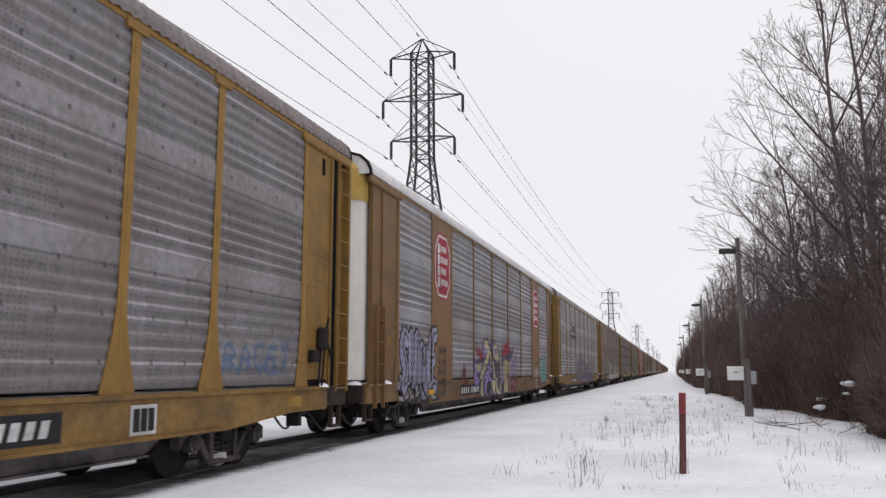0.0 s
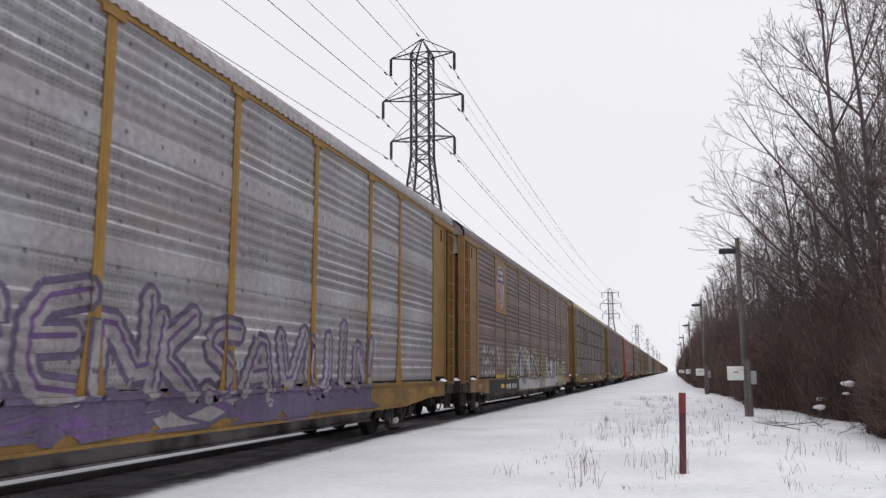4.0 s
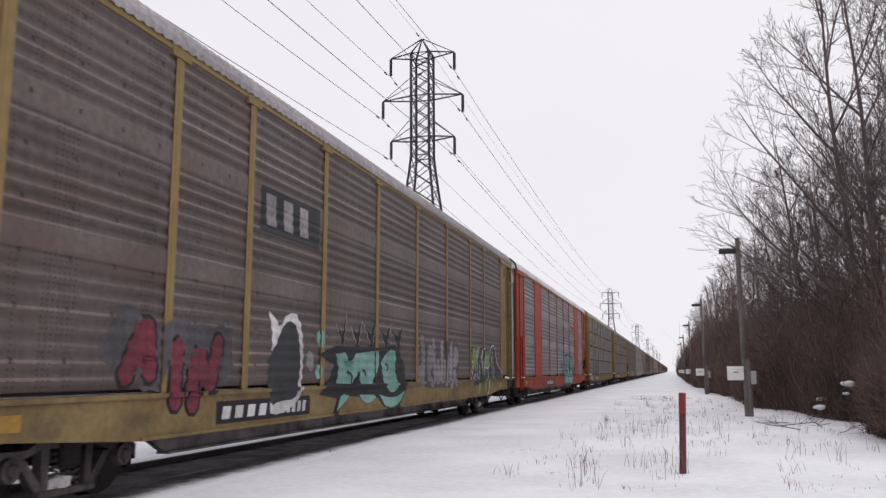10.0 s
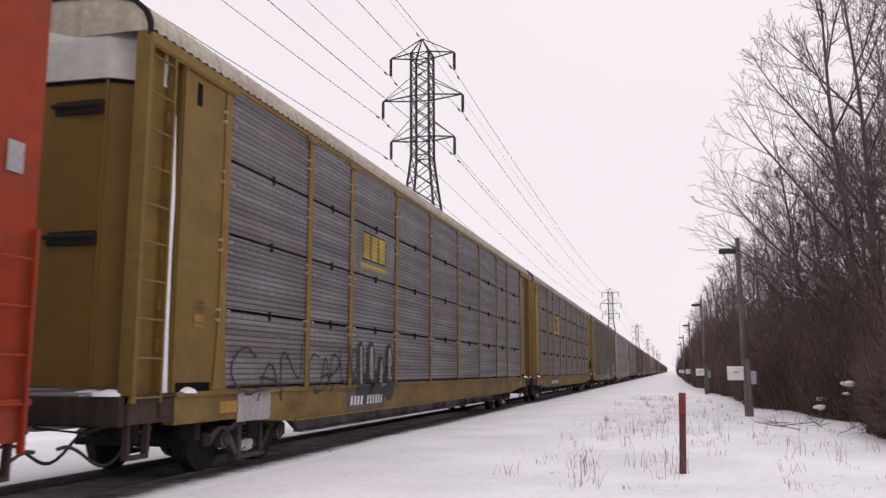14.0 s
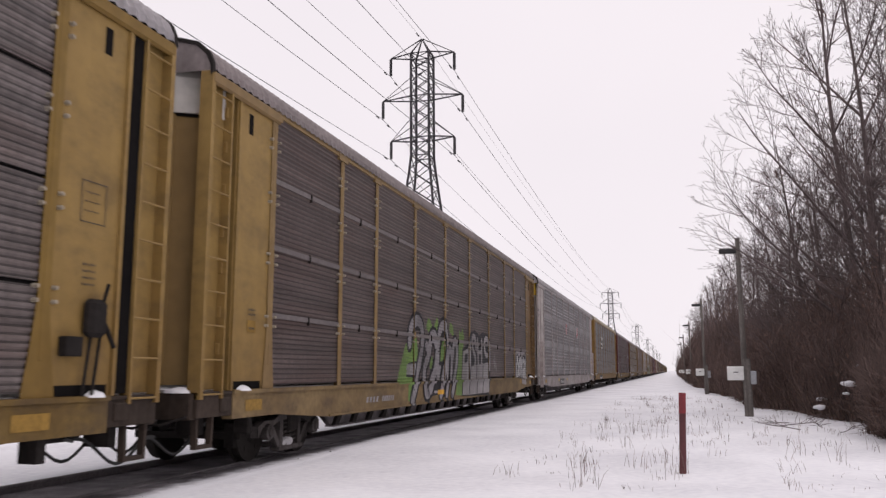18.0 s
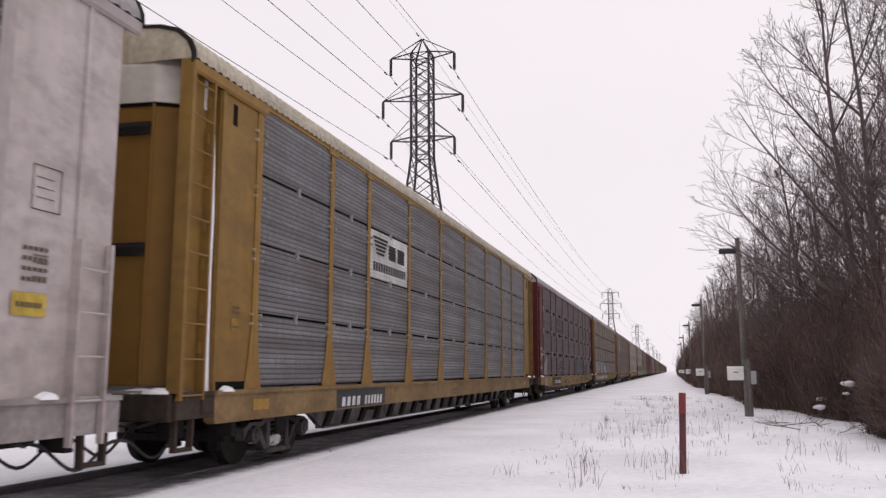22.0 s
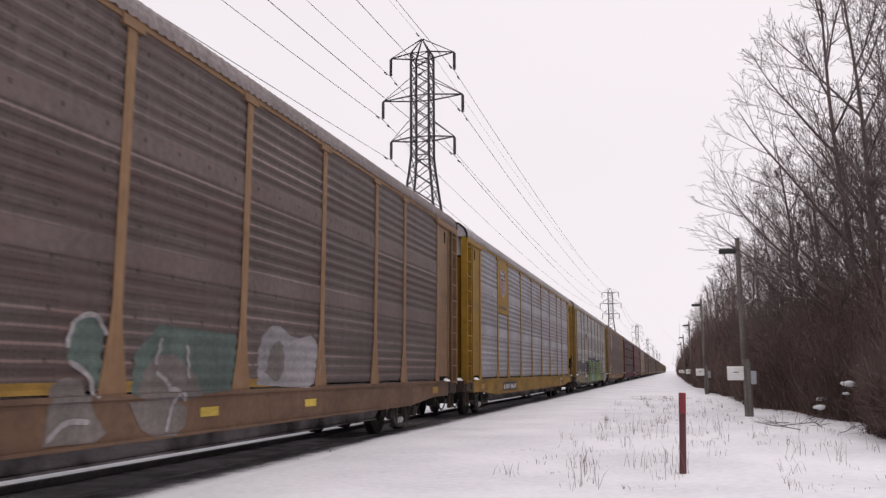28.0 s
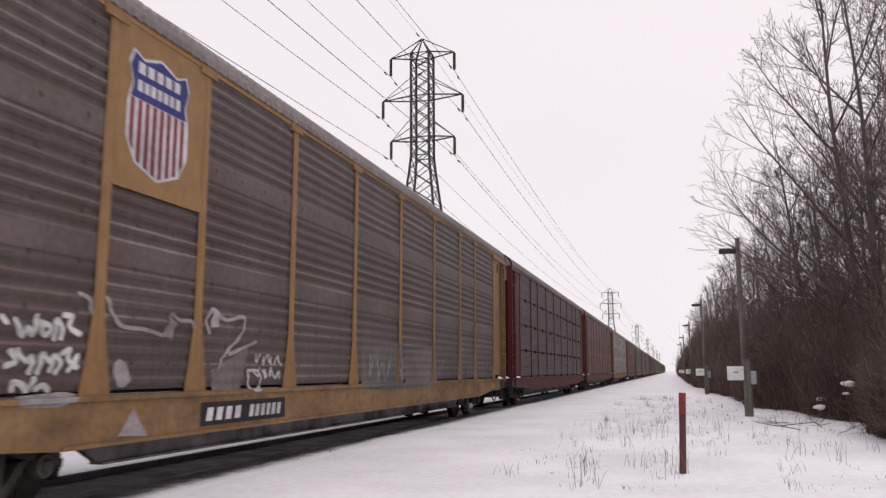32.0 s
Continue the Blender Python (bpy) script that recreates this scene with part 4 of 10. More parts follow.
START, TILT = 1.013, 0.5
SHIFT = {0: 0.05, 1: -0.03, 4: 0.0, 5: -0.15, 6: -0.24, 7: 0.10, 8: 0.13, 9: -0.19, 10: -0.10, 11: -0.19, 12: 0.04, 13: -0.13, 14: -0.07, 15: -0.03, 16: 0.0, 17: -0.18}
GOLD, TAN, OLIVE = (0.245, 0.143, 0.039), (0.255, 0.148, 0.066), (0.195, 0.122, 0.032)
GREY, BROWNGREY, SILVER = (0.178, 0.17, 0.178), (0.130, 0.100, 0.097), (0.235, 0.232, 0.245)
MAROON, RED = (0.098, 0.015, 0.017), (0.32, 0.042, 0.014)
ROOFGREY, ROOFBROWN, ROOFSNOW, ROOFTAN = (0.30, 0.28, 0.29), (0.19, 0.16, 0.158), (0.62, 0.61, 0.62), (0.38, 0.34, 0.27)
SPECS = [
    dict(body=GOLD, screen=GREY, roof=ROOFBROWN, flare=0.16, label="gold-framed auto-rack car with grey perforated sides"),
    dict(body=(0.20, 0.115, 0.05), screen=SILVER, roof=ROOFSNOW, cap=(0.45, 0.30, 0.08), dots=0.7, door=(0.66, 0.64, 0.60), plates={1: DECK, 7: DECK}, tall_ladder=False, label="brown auto-rack car with silver sides and red octagonal emblems"),
    dict(body=GOLD, screen=SILVER, roof=ROOFGREY, flare=0.10, label="gold auto-rack car with pale silver corrugated sides"),
    dict(body=TAN, screen=BROWNGREY, roof=ROOFBROWN, plates={1: 3.25}, dots=0.6, label="tan auto-rack car with grimy brown sides covered in graffiti"),
    dict(body=OLIVE, screen=(0.136, 0.122, 0.128), roof=ROOFTAN, style="fine", rows=4, bolts=True, label="olive-gold auto-rack car with dark grey ribbed panels in four rows", truss=2),
    dict(body=(0.23, 0.16, 0.065), screen=(0.100, 0.080, 0.076), roof=ROOFGREY, rows=1, dots=0.6, label="dull gold auto-rack car with brown-grey sides and teal graffiti"),
    dict(body=RED, screen=GREY, roof=ROOFSNOW, cap=(0.6, 0.57, 0.5), door=(0.45, 0.45, 0.48), plates={1: DECK, 7: DECK}, bands=0.3, tall_ladder=False, label="orange-red auto-rack car with grey sides and teal graffiti"),
    dict(body=OLIVE, screen=(0.155, 0.15, 0.158), roof=ROOFTAN, style="fine", rows=4, bolts=True, label="olive-gold auto-rack car with grey ribbed panels and a yellow emblem"),
    dict(body=OLIVE, screen=(0.132, 0.114, 0.110), end=(0.265, 0.172, 0.058), roof=ROOFGREY, style="fine", rows=4, bolts=True, flare=0.14, label="olive-gold auto-rack car with ribbed grey panels and a yellow board", truss=1),
    dict(body=(0.22, 0.148, 0.065), end=(0.265, 0.172, 0.058), door=(0.225, 0.143, 0.054), tail=(0.178, 0.106, 0.045), screen=(0.086, 0.064, 0.060), roof=ROOFBROWN, style="fine", rows=4, bar=(0.14, 0.12, 0.118), bolts=True, label="dark brown auto-rack car with pale bars and black and white graffiti", truss=1),
    dict(body=(0.35, 0.315, 0.31), grime=0.25, screen=(0.172, 0.165, 0.173), roof=ROOFGREY, dots=0.75, end=(0.44, 0.395, 0.385), door=(0.41, 0.375, 0.36), cap=(0.44, 0.27, 0.015), flare=0.07, bands=0.3, tall_ladder=False, label="off-white auto-rack car with silver corrugated sides"),
    dict(body=GOLD, screen=(0.155, 0.155, 0.163), roof=ROOFTAN, style="fine", rows=4, bolts=True, flare=0.17, sill=(0.235, 0.148, 0.062), slim=True, grime=0.35, label="gold auto-rack car with grey ribbed panels and flared posts", truss=1),
    dict(body=MAROON, screen=(0.076, 0.057, 0.058), roof=ROOFGREY, style="fine", rows=4, loops=True, sill=(0.30, 0.185, 0.04), end=(0.085, 0.012, 0.012), cap=(0.045, 0.02, 0.02), door=(0.03, 0.007, 0.008), label="maroon auto-rack car with grimy ribbed panels on a yellow sill"),
    dict(body=OLIVE, screen=(0.155, 0.135, 0.128), roof=ROOFGREY, style="fine", rows=4, bolts=True, label="olive-gold auto-rack car with dull tan-grey ribbed panels"),
    dict(body=(0.215, 0.130, 0.072), screen=(0.090, 0.067, 0.063), roof=ROOFBROWN, sill=(0.15, 0.085, 0.05), flare=0.12, plates={1: 3.25}, dots=0.6, label="tan auto-rack car with brown-grey sides and a shield emblem"),
    dict(body=(0.275, 0.155, 0.018), screen=(0.24, 0.24, 0.265), roof=ROOFGREY, flare=0.125, dots=0.35, ridge_contrast=0.5, plates={1: 3.25}, bands=0.10, label="bright yellow auto-rack car with clean silver sides"),
    dict(body=(0.205, 0.130, 0.030), sill=(0.25, 0.215, 0.15), screen=(0.26, 0.26, 0.268), roof=ROOFGREY, bands=0.25, label="yellow-olive auto-rack car with silver sides and green graffiti"),
    dict(body=TAN, screen=(0.088, 0.066, 0.063), roof=ROOFBROWN, flare=0.12, plates={1: 3.25}, dots=0.6, label="tan auto-rack car with brown-grey sides and white scrawls"),
    dict(body=MAROON, screen=(0.075, 0.055, 0.057), roof=ROOFBROWN, style="fine", rows=4, label="dark maroon auto-rack car with grimy panels"),
    dict(body=(0.13, 0.035, 0.03), screen=(0.115, 0.058, 0.055), roof=ROOFBROWN, label="rusty red auto-rack car with grimy panels"),
]
for i, s in enumerate(SPECS):
    s["id"] = i
FAR_ORDER = [3, 9, 4, 12, 2, 18, 14, 7, 5, 19, 13, 8]
for k in range(44):
    car(k, SPECS[k] if k < len(SPECS) else SPECS[FAR_ORDER[(k * 5) % 12]])

# ---- paint on the cars: emblems, lettering plates and graffiti ----
def paint(name, color, rough=0.6):
    return mat("spray_" + name, color, rough, 0.0, 0.18, 3.5, streak=0.12, second=[c * 0.66 + 0.004 for c in color], spec=0.2)


PALETTE = dict(indigo=(0.050, 0.022, 0.085), ash=(0.125, 0.118, 0.122), chalk=(0.47, 0.455, 0.47), reed=(0.31, 0.325, 0.195), faded=(0.105, 0.135, 0.205), white=(0.54, 0.525, 0.53), dirty=(0.29, 0.272, 0.275), frost=(0.27, 0.26, 0.37), rust=(0.075, 0.043, 0.030), aqua=(0.15, 0.29, 0.255), grass=(0.17, 0.27, 0.07), smoke=(0.085, 0.078, 0.085), fog=(0.25, 0.235, 0.245), wine=(0.15, 0.03, 0.045), dusk=(0.10, 0.08, 0.135), stencil=(0.10, 0.078, 0.055), willow=(0.30, 0.34, 0.19), black=(0.018, 0.017, 0.02), navy=(0.03, 0.04, 0.13), blue=(0.10, 0.19, 0.36), lilac=(0.25, 0.19, 0.42),
               purple=(0.12, 0.07, 0.17), cream=(0.45, 0.39, 0.22), teal=(0.07, 0.21, 0.19), mint=(0.18, 0.35, 0.31), pale=(0.26, 0.28, 0.16),
               red=(0.33, 0.02, 0.045), crimson=(0.20, 0.028, 0.048), orange=(0.62, 0.33, 0.03), yellow=(0.46, 0.33, 0.06), grey=(0.27, 0.265, 0.28), pewter=(0.185, 0.18, 0.185), slate=(0.036, 0.038, 0.042),
               royal=(0.042, 0.043, 0.165), silver=(0.42, 0.42, 0.43), haze=(0.28, 0.24, 0.235), plum=(0.052, 0.041, 0.044), board=(0.43, 0.295, 0.09), offwhite=(0.60, 0.59, 0.575), veil=(0.145, 0.125, 0.118), sea=(0.085, 0.118, 0.105), moss=(0.15, 0.25, 0.065), ochre=(0.27, 0.158, 0.035))

LETTERS = {
    "A": [[(0, 0), (0.5, 1), (1, 0)], [(0.2, 0.38), (0.8, 0.38)]],
    "C": [[(1, 0.85), (0.5, 1), (0, 0.7), (0, 0.3), (0.5, 0), (1, 0.15)]],
    "E": [[(1, 1), (0, 1), (0, 0), (1, 0)], [(0, 0.5), (0.75, 0.5)]],
    "I": [[(0.5, 0), (0.5, 1)]],
    "K": [[(0, 0), (0, 1)], [(1, 1), (0.1, 0.45), (1, 0)]],
    "L": [[(0, 1), (0, 0), (1, 0)]],
    "M": [[(0, 0), (0.1, 1), (0.5, 0.3), (0.9, 1), (1, 0)]],
    "N": [[(0, 0), (0, 1), (1, 0), (1, 1)]],
    "O": [[(0.5, 1), (0, 0.75), (0, 0.25), (0.5, 0), (1, 0.25), (1, 0.75), (0.5, 1)]],
    "P": [[(0, 0), (0, 1), (0.9, 0.92), (0.9, 0.55), (0, 0.45)]],
    "R": [[(0, 0), (0, 1), (0.9, 0.92), (0.9, 0.55), (0.1, 0.45), (1, 0)]],
    "S": [[(1, 0.88), (0.4, 1), (0.02, 0.75), (0.5, 0.52), (0.98, 0.25), (0.5, 0), (0, 0.1)]],
    "T": [[(0, 1), (1, 1)], [(0.5, 1), (0.5, 0)]],
    "U": [[(0, 1), (0, 0.2), (0.5, 0), (1, 0.2), (1, 1)]],
    "V": [[(0, 1), (0.5, 0), (1, 1)]],
    "Y": [[(0, 1), (0.5, 0.5), (1, 1)], [(0.5, 0.5), (0.5, 0)]],
}


def soften(pts, times=2):
    for _ in range(times):
        out = [pts[0]]
        for a, b in zip(pts, pts[1:]):
            out += [(a[0] * 0.75 + b[0] * 0.25, a[1] * 0.75 + b[1] * 0.25), (a[0] * 0.25 + b[0] * 0.75, a[1] * 0.25 + b[1] * 0.75)]
        pts = out + [pts[-1]]
    return pts


def ribbon(pts, w):
    """Convex pieces of a stroke of half-width w."""
    out = []
    for (ax, ay), (bx, by) in zip(pts, pts[1:]):
        dx, dy = bx - ax, by - ay
        n = math.hypot(dx, dy)
        if n < 1e-5:
            continue
        ux, uy = -dy / n * w, dx / n * w
        ex, ey = dx / n * w * 0.25, dy / n * w * 0.25
        out.append([(ax + ux - ex, ay + uy - ey), (ax - ux - ex, ay - uy - ey), (bx - ux + ex, by - uy + ey), (bx + ux + ex, by + uy + ey)])
    for x, y in (pts[0], pts[-1], *pts[1:-1:2]):
        out.append([(x + w * math.cos(t), y + w * math.sin(t)) for t in [i * math.pi / 4 + 0.3 for i in range(8)]])
    return out


def clip(poly, axis, lo, hi):
    for limit, sign in ((lo, 1), (hi, -1)):
        out = []
        for i, p in enumerate(poly):
            q = poly[i - 1]
            a, b = (q[axis] - limit) * sign, (p[axis] - limit) * sign
            if (a < 0) != (b < 0):
                t = a / (a - b)
                out.append((q[0] + (p[0] - q[0]) * t, q[1] + (p[1] - q[1]) * t))
            if b >= 0:
                out.append(p)
        poly = out
        if len(poly) < 3:
            return []
    return poly


DRIFT = {1: -0.4, 2: 0.08, 3: 0.36, 4: 0.32, 5: -0.03, 6: -0.35, 7: 0.09, 8: 0.05, 9: -0.11, 10: 0.09, 12: 0.11, 13: -0.29, 14: -0.12, 15: 0.2, 16: 0.35, 17: -0.53}


class Paint:
    """Paint laid on one car's near side, following its posts, ribs and sill."""

    def __init__(self, k):
        self.root = dict(CARS)[k]
        self.seed = k
        self.spec = SPECS[k]
        self.seed_car = k
        self.dy = -0.18 - DRIFT.get(k, 0)
        self.style = self.spec.get("style", "wave")
        cuts = []
        for y in POSTS:
            cuts += [y - 0.086, y + 0.086]
        self.cols = [(-13.7, cuts[0], "end")]
        for i in range(len(cuts) - 1):
            kind = "post" if i % 2 == 0 else ("plate%d" % (i // 2))
            self.cols.append((cuts[i], cuts[i + 1], kind))
        self.cols.append((cuts[-1], 13.7, "end"))
        self.rows = list(zip(breaks(DECK + 0.006, EAVE, self.style), breaks(DECK + 0.006, EAVE, self.style)[1:]))

    def put(self, name, polys, material, layer=0, label="", level=False):
        vs, fs, at = [], [], {}
        lift = 0.003 + 0.004 * layer
        plates = self.spec.get("plates", {})
        for count, poly in enumerate(polys):
            up = lift + (0 if level else 0.0004 * (count % 9))
            poly = [(a + self.dy, b) for a, b in poly]
            y0, y1 = min(p[0] for p in poly), max(p[0] for p in poly)
            z0, z1 = min(p[1] for p in poly), max(p[1] for p in poly)
            for c0, c1, kind in self.cols:
                if c1 <= y0 or c0 >= y1:
                    continue
                col = clip(poly, 0, c0, c1)
                if not col:
                    continue
                flat = None
                if kind == "post":
                    flat = SIDE_X + 0.019
                elif kind == "end":
                    flat = SIDE_X + 0.004
                elif kind.startswith("plate") and int(kind[5:]) in plates:
                    flat = SIDE_X + 0.013
                if z1 > DECK + 0.006:
                    spans = [(max(plates[int(kind[5:])], DECK + 0.006), EAVE)] if flat == SIDE_X + 0.013 else [(DECK + 0.006, EAVE)]
                    cells = [(a, b, flat) for a, b in spans] if flat else [(a, b, None) for a, b in self.rows]
                    if flat == SIDE_X + 0.013 and spans[0][0] > DECK + 0.1:
                        cells += [(a, min(b, spans[0][0]), None) for a, b in self.rows if a < spans[0][0]]
                else:
                    cells = []
                lip = 0.452 if max(abs(c0), abs(c1)) < 9.1 and not self.spec.get("slim") else 0.05
                cells += [(0.405, lip, SIDE_X + 0.052), (lip, DECK - 0.05, SIDE_X + 0.022), (DECK - 0.05, DECK + 0.006, SIDE_X + 0.057)]
                for a, b, x in cells:
                    if b <= z0 or a >= z1:
                        continue
                    piece = clip(col, 1, a, b)
                    if not piece:
                        continue
                    ring = []
                    for y, z in piece:
                        base = x if x else SIDE_X - 0.018 + relief(min(max(z, a + 1e-5), b - 1e-5), self.style)
                        key = (round(base + up, 3), round(y, 4), round(z, 4), count * (not level))
                        if key not in at:
                            at[key] = len(vs)
                            vs.append((base + up, y, z))
                        if at[key] not in ring:
                            ring.append(at[key])
                    if len(ring) > 2:
                        fs.append(tuple(ring))
        if not fs:
            return None
        me = bpy.data.meshes.new(name)
        me.from_pydata(vs, [], fs)
        ob = link(name, me, self.root, label, material)
        if name in ("scrawl", "graffiti_line", "spray_patch", "rust_stain", "lettering"):
            ob["kind"] = "stuff"
        return ob

    def word(self, text, y0, y1, z0, z1, fill, line, w=0.11, rim=0.05, slant=0.0, seed=1, wild=0.06, soft=2, shine="", name="graffiti", label=""):
        """Fat spray-can letters with a darker rim."""
        rnd = random.Random(seed)
        n = len(text)
        pitch = (y1 - y0) / n
        for i, ch in enumerate(text):
            strokes = []
            if ch not in LETTERS:
                continue
            lw = pitch - 2 * w - 0.02
            x0 = y0 + i * pitch + w
            dz = rnd.uniform(-wild, wild)
            for st in LETTERS[ch]:
                pts = [(x0 + lw * px + slant * pz + rnd.uniform(-wild, wild) * 0.6, z0 + w + dz + (z1 - z0 - 2 * w) * pz + rnd.uniform(-wild, wild) * 0.6) for px, pz in st]
                strokes.append(soften(pts, soft) if soft else pts)
            if line:
                self.put(name + "_rim", [q for s in strokes for q in ribbon(s, w + rim)], paint(line, PALETTE[line]), 0)
            self.put(name, [q for s in strokes for q in ribbon(s, w)], paint(fill, PALETTE[fill]), 1, label if i == 0 else "")
            if shine:
                self.put(name + "_line", [q for s in strokes for q in ribbon([(a + w * 0.25, b + w * 0.3) for a, b in s], w * 0.22)], paint(shine, PALETTE[shine]), 2)

    def patch(self, y0, y1, z0, z1, color, seed=1, n=7, layer=0, name="spray_patch", spiky=0.0):
        """Loose cloud of overspray: overlapping uneven blots."""
        rnd = random.Random(seed)
        polys = []
        for i in range(n):
            cy, cz = y0 + (y1 - y0) * (i + 0.5) / n, rnd.uniform(z0 * 0.55 + z1 * 0.45, z0 * 0.4 + z1 * 0.6)
            ry, rz = (y1 - y0) / n * rnd.uniform(0.6, 0.95), (z1 - z0) * rnd.uniform(0.32, 0.5)
            edge = [(math.cos(t), math.sin(t), rnd.uniform(0.72, 1.12)) for t in [j * math.pi / 8 for j in range(16)]]
            rim = [(cy + ry * u * g, cz + rz * v * g) for u, v, g in edge]
            polys += [[(cy, cz), rim[j - 1], rim[j]] for j in range(16)]
            if spiky:
                for _ in range(2):
                    sx = cy + rnd.uniform(-ry, ry)
                    polys.append([(sx - 0.09, cz), (sx + 0.09, cz), (sx + rnd.uniform(-0.2, 0.2), cz + rz + spiky * rnd.random())])
        self.put(name, polys, paint(color, PALETTE[color]), layer)

    def scrawl(self, y0, y1, z0, z1, color, seed=1, n=6, w=0.022, name="scrawl", layer=2, lines=1):
        """Thin handwritten tag strokes that spell nothing."""
        rnd = random.Random(seed)
        polys = []
        for r in range(lines):
            b0, b1 = z0 + (z1 - z0) * r / lines, z0 + (z1 - z0) * (r + 0.82) / lines
            for i in range(n):
                x0, x1 = y0 + (y1 - y0) * i / n, y0 + (y1 - y0) * (i + 1.05) / n
                pts = [(rnd.uniform(x0, x1), b0 if (j + i) % 2 else b1 - rnd.uniform(0, 0.3) * (b1 - b0)) for j in range(rnd.choice((3, 4, 5)))]
                polys += ribbon(soften(pts, 2), w)
        self.put(name, polys, paint(color, PALETTE[color]), layer)

    def wild(self, y0, y1, z0, z1, n, fills, line, seed=1, w=0.026, jag=0.35):
        """Sharp slanted letter-like shards with thin outlines."""
        rnd = random.Random(seed)
        p = (y1 - y0) / n
        groups, edges = {}, []
        for i in range(n):
            c, h = y0 + (i + 0.5) * p, z1 - z0
            lean = p * rnd.uniform(0.3, 0.9) * (1 if i % 2 else -1)
            foot, top = z0 + h * rnd.uniform(0, 0.3), z1 - h * rnd.uniform(0, jag)
            a = p * rnd.uniform(0.5, 0.8)
            shard = [(c - lean - a, foot), (c - lean + a * 0.8, foot + h * rnd.uniform(-0.08, 0.12)), (c + lean * 0.4 + a * 0.5, (foot + top) / 2), (c + lean + a * 0.3, top), (c + lean - a * 0.5, top - h * rnd.uniform(0.02, 0.15))]
            groups.setdefault(fills[rnd.randrange(len(fills))], []).append(shard)
            cut = rnd.randint(3, 5)
            for u, v in list(zip(shard, shard[1:] + shard[:1]))[:cut]:
                edges += ribbon([u, v], w * rnd.uniform(0.7, 1.3))
            if rnd.random() < 0.6:
                edges += ribbon([(c - a * 0.4, foot + h * 0.3), (c + lean * 0.3, foot + h * 0.55), (c + a * 0.5, foot + h * 0.4)], w * 0.7)
        for i, (f, polys) in enumerate(sorted(groups.items())):
            self.put("graffiti", polys, paint(f, PALETTE[f]), 1.0 + i * 0.2)
        self.put("graffiti_line", edges, paint(line, PALETTE[line]), 2.2)

    def curve(self, pts, w, color, layer=1, name="graffiti_line"):
        self.put(name, ribbon(soften(pts, 3), w), paint(color, PALETTE[color]), layer)

    def shape(self, pts, color, layer=1, name="graffiti", soft=0):
        """A filled outline, cut into a fan about its middle."""
        if soft:
            pts = soften(list(pts) + [pts[0]], soft)[:-1]
        c = (sum(p[0] for p in pts) / len(pts), sum(p[1] for p in pts) / len(pts))
        self.put(name, [[c, pts[i - 1], pts[i]] for i in range(len(pts))], paint(color, PALETTE[color]), layer)

    def fill(self, color, layer, pts, soft=1, name="graffiti", label=""):
        """A sprayed area with any outline."""
        pts = soften(list(pts) + [pts[0]], soft)[:-1] if soft else pts
        flat = [Vector((a, b, 0)) for a, b in pts]
        self.put(name, [[pts[i] for i in tri] for tri in tessellate_polygon([flat])], paint(color, PALETTE[color]), layer, label, True)

    def stroke(self, pts, w, color, line, rim, layer):
        """A fat curved stroke with a darker or paler rim."""
        pts = soften(pts, 3)
        self.put("graffiti_rim", ribbon(pts, w + rim), paint(line, PALETTE[line]), layer - 0.6)
        self.put("graffiti", ribbon(pts, w), paint(color, PALETTE[color]), layer)

    def bars(self, y0, y1, z0, z1, color, n, lean=0.04, fill=0.62, layer=2, name="lettering"):
        p = (y1 - y0) / n
        polys = [[(y0 + i * p, z0), (y0 + i * p + p * fill, z0), (y0 + i * p + p * fill + lean, z1), (y0 + i * p + lean, z1)] for i in range(n)]
        if name.startswith("emblem"):
            for p in polys:
                self.put(name, [p], paint(color, PALETTE[color]), layer)
        else:
            self.put(name, polys, paint(color, PALETTE[color]), layer)

    def rect(self, y0, y1, z0, z1, color, layer=0, name="painted_board"):
        self.put(name, [[(y0, z0), (y1, z0), (y1, z1), (y0, z1)]], paint(color, PALETTE[color]), layer)

    def number_plate(self, y0, y1, gap=0.5, back="black", z0=0.50, z1=0.80, dark="white"):
        if back:
            self.rect(y0, y1, z0, z1, back, 0, "lettering_plate")
        m = y0 + (y1 - y0) * gap
        self.bars(y0 + 0.12, m - 0.12, z0 + 0.06, z1 - 0.07, dark, 4)
        self.bars(m + 0.06, y1 - 0.14, z0 + 0.06, z1 - 0.07, dark, 6)

    def shield(self, cy, z0, z1, w, field="royal", stripe="crimson", count=8):
        h = z1 - z0

        def outline(g):
            pts = [(0.0, 1.0), (0.28, 0.93), (0.44, 0.98), (0.5, 0.86), (0.44, 0.72), (0.5, 0.55), (0.5, 0.28), (0.36, 0.1), (0.0, 0.0)]
            pts = pts + [(-a, b) for a, b in pts[-2:0:-1]]
            return [(cy + a * w * g, z0 + h * 0.5 + (b - 0.5) * h * g) for a, b in pts]

        def fan(o):
            c = (cy, z0 + h * 0.5)
            return [[c, o[i - 1], o[i]] for i in range(len(o))]
        self.put("shield_rim", fan(outline(1.0)), paint("white", PALETTE["white"]), 0, "white emblem rim")
        inner = outline(0.95)
        split = z0 + h * 0.6
        top = [q for q in (clip(p, 1, split, z1) for p in fan(inner)) if q]
        self.put("shield_top", top, paint(field, PALETTE[field]), 1, "dark upper field of the shield" if field == "indigo" else "blue upper field of the shield")
        low = []
        for i in range(count):
            a = cy - 0.5 * w * 0.93 + w * 0.93 * (i + 0.1) / count
            low += [q for q in (clip(clip(p, 1, z0, split - 0.01) or [(0, 0)] * 3, 0, a, a + w * 0.93 * 0.52 / count) for p in fan(inner)) if q]
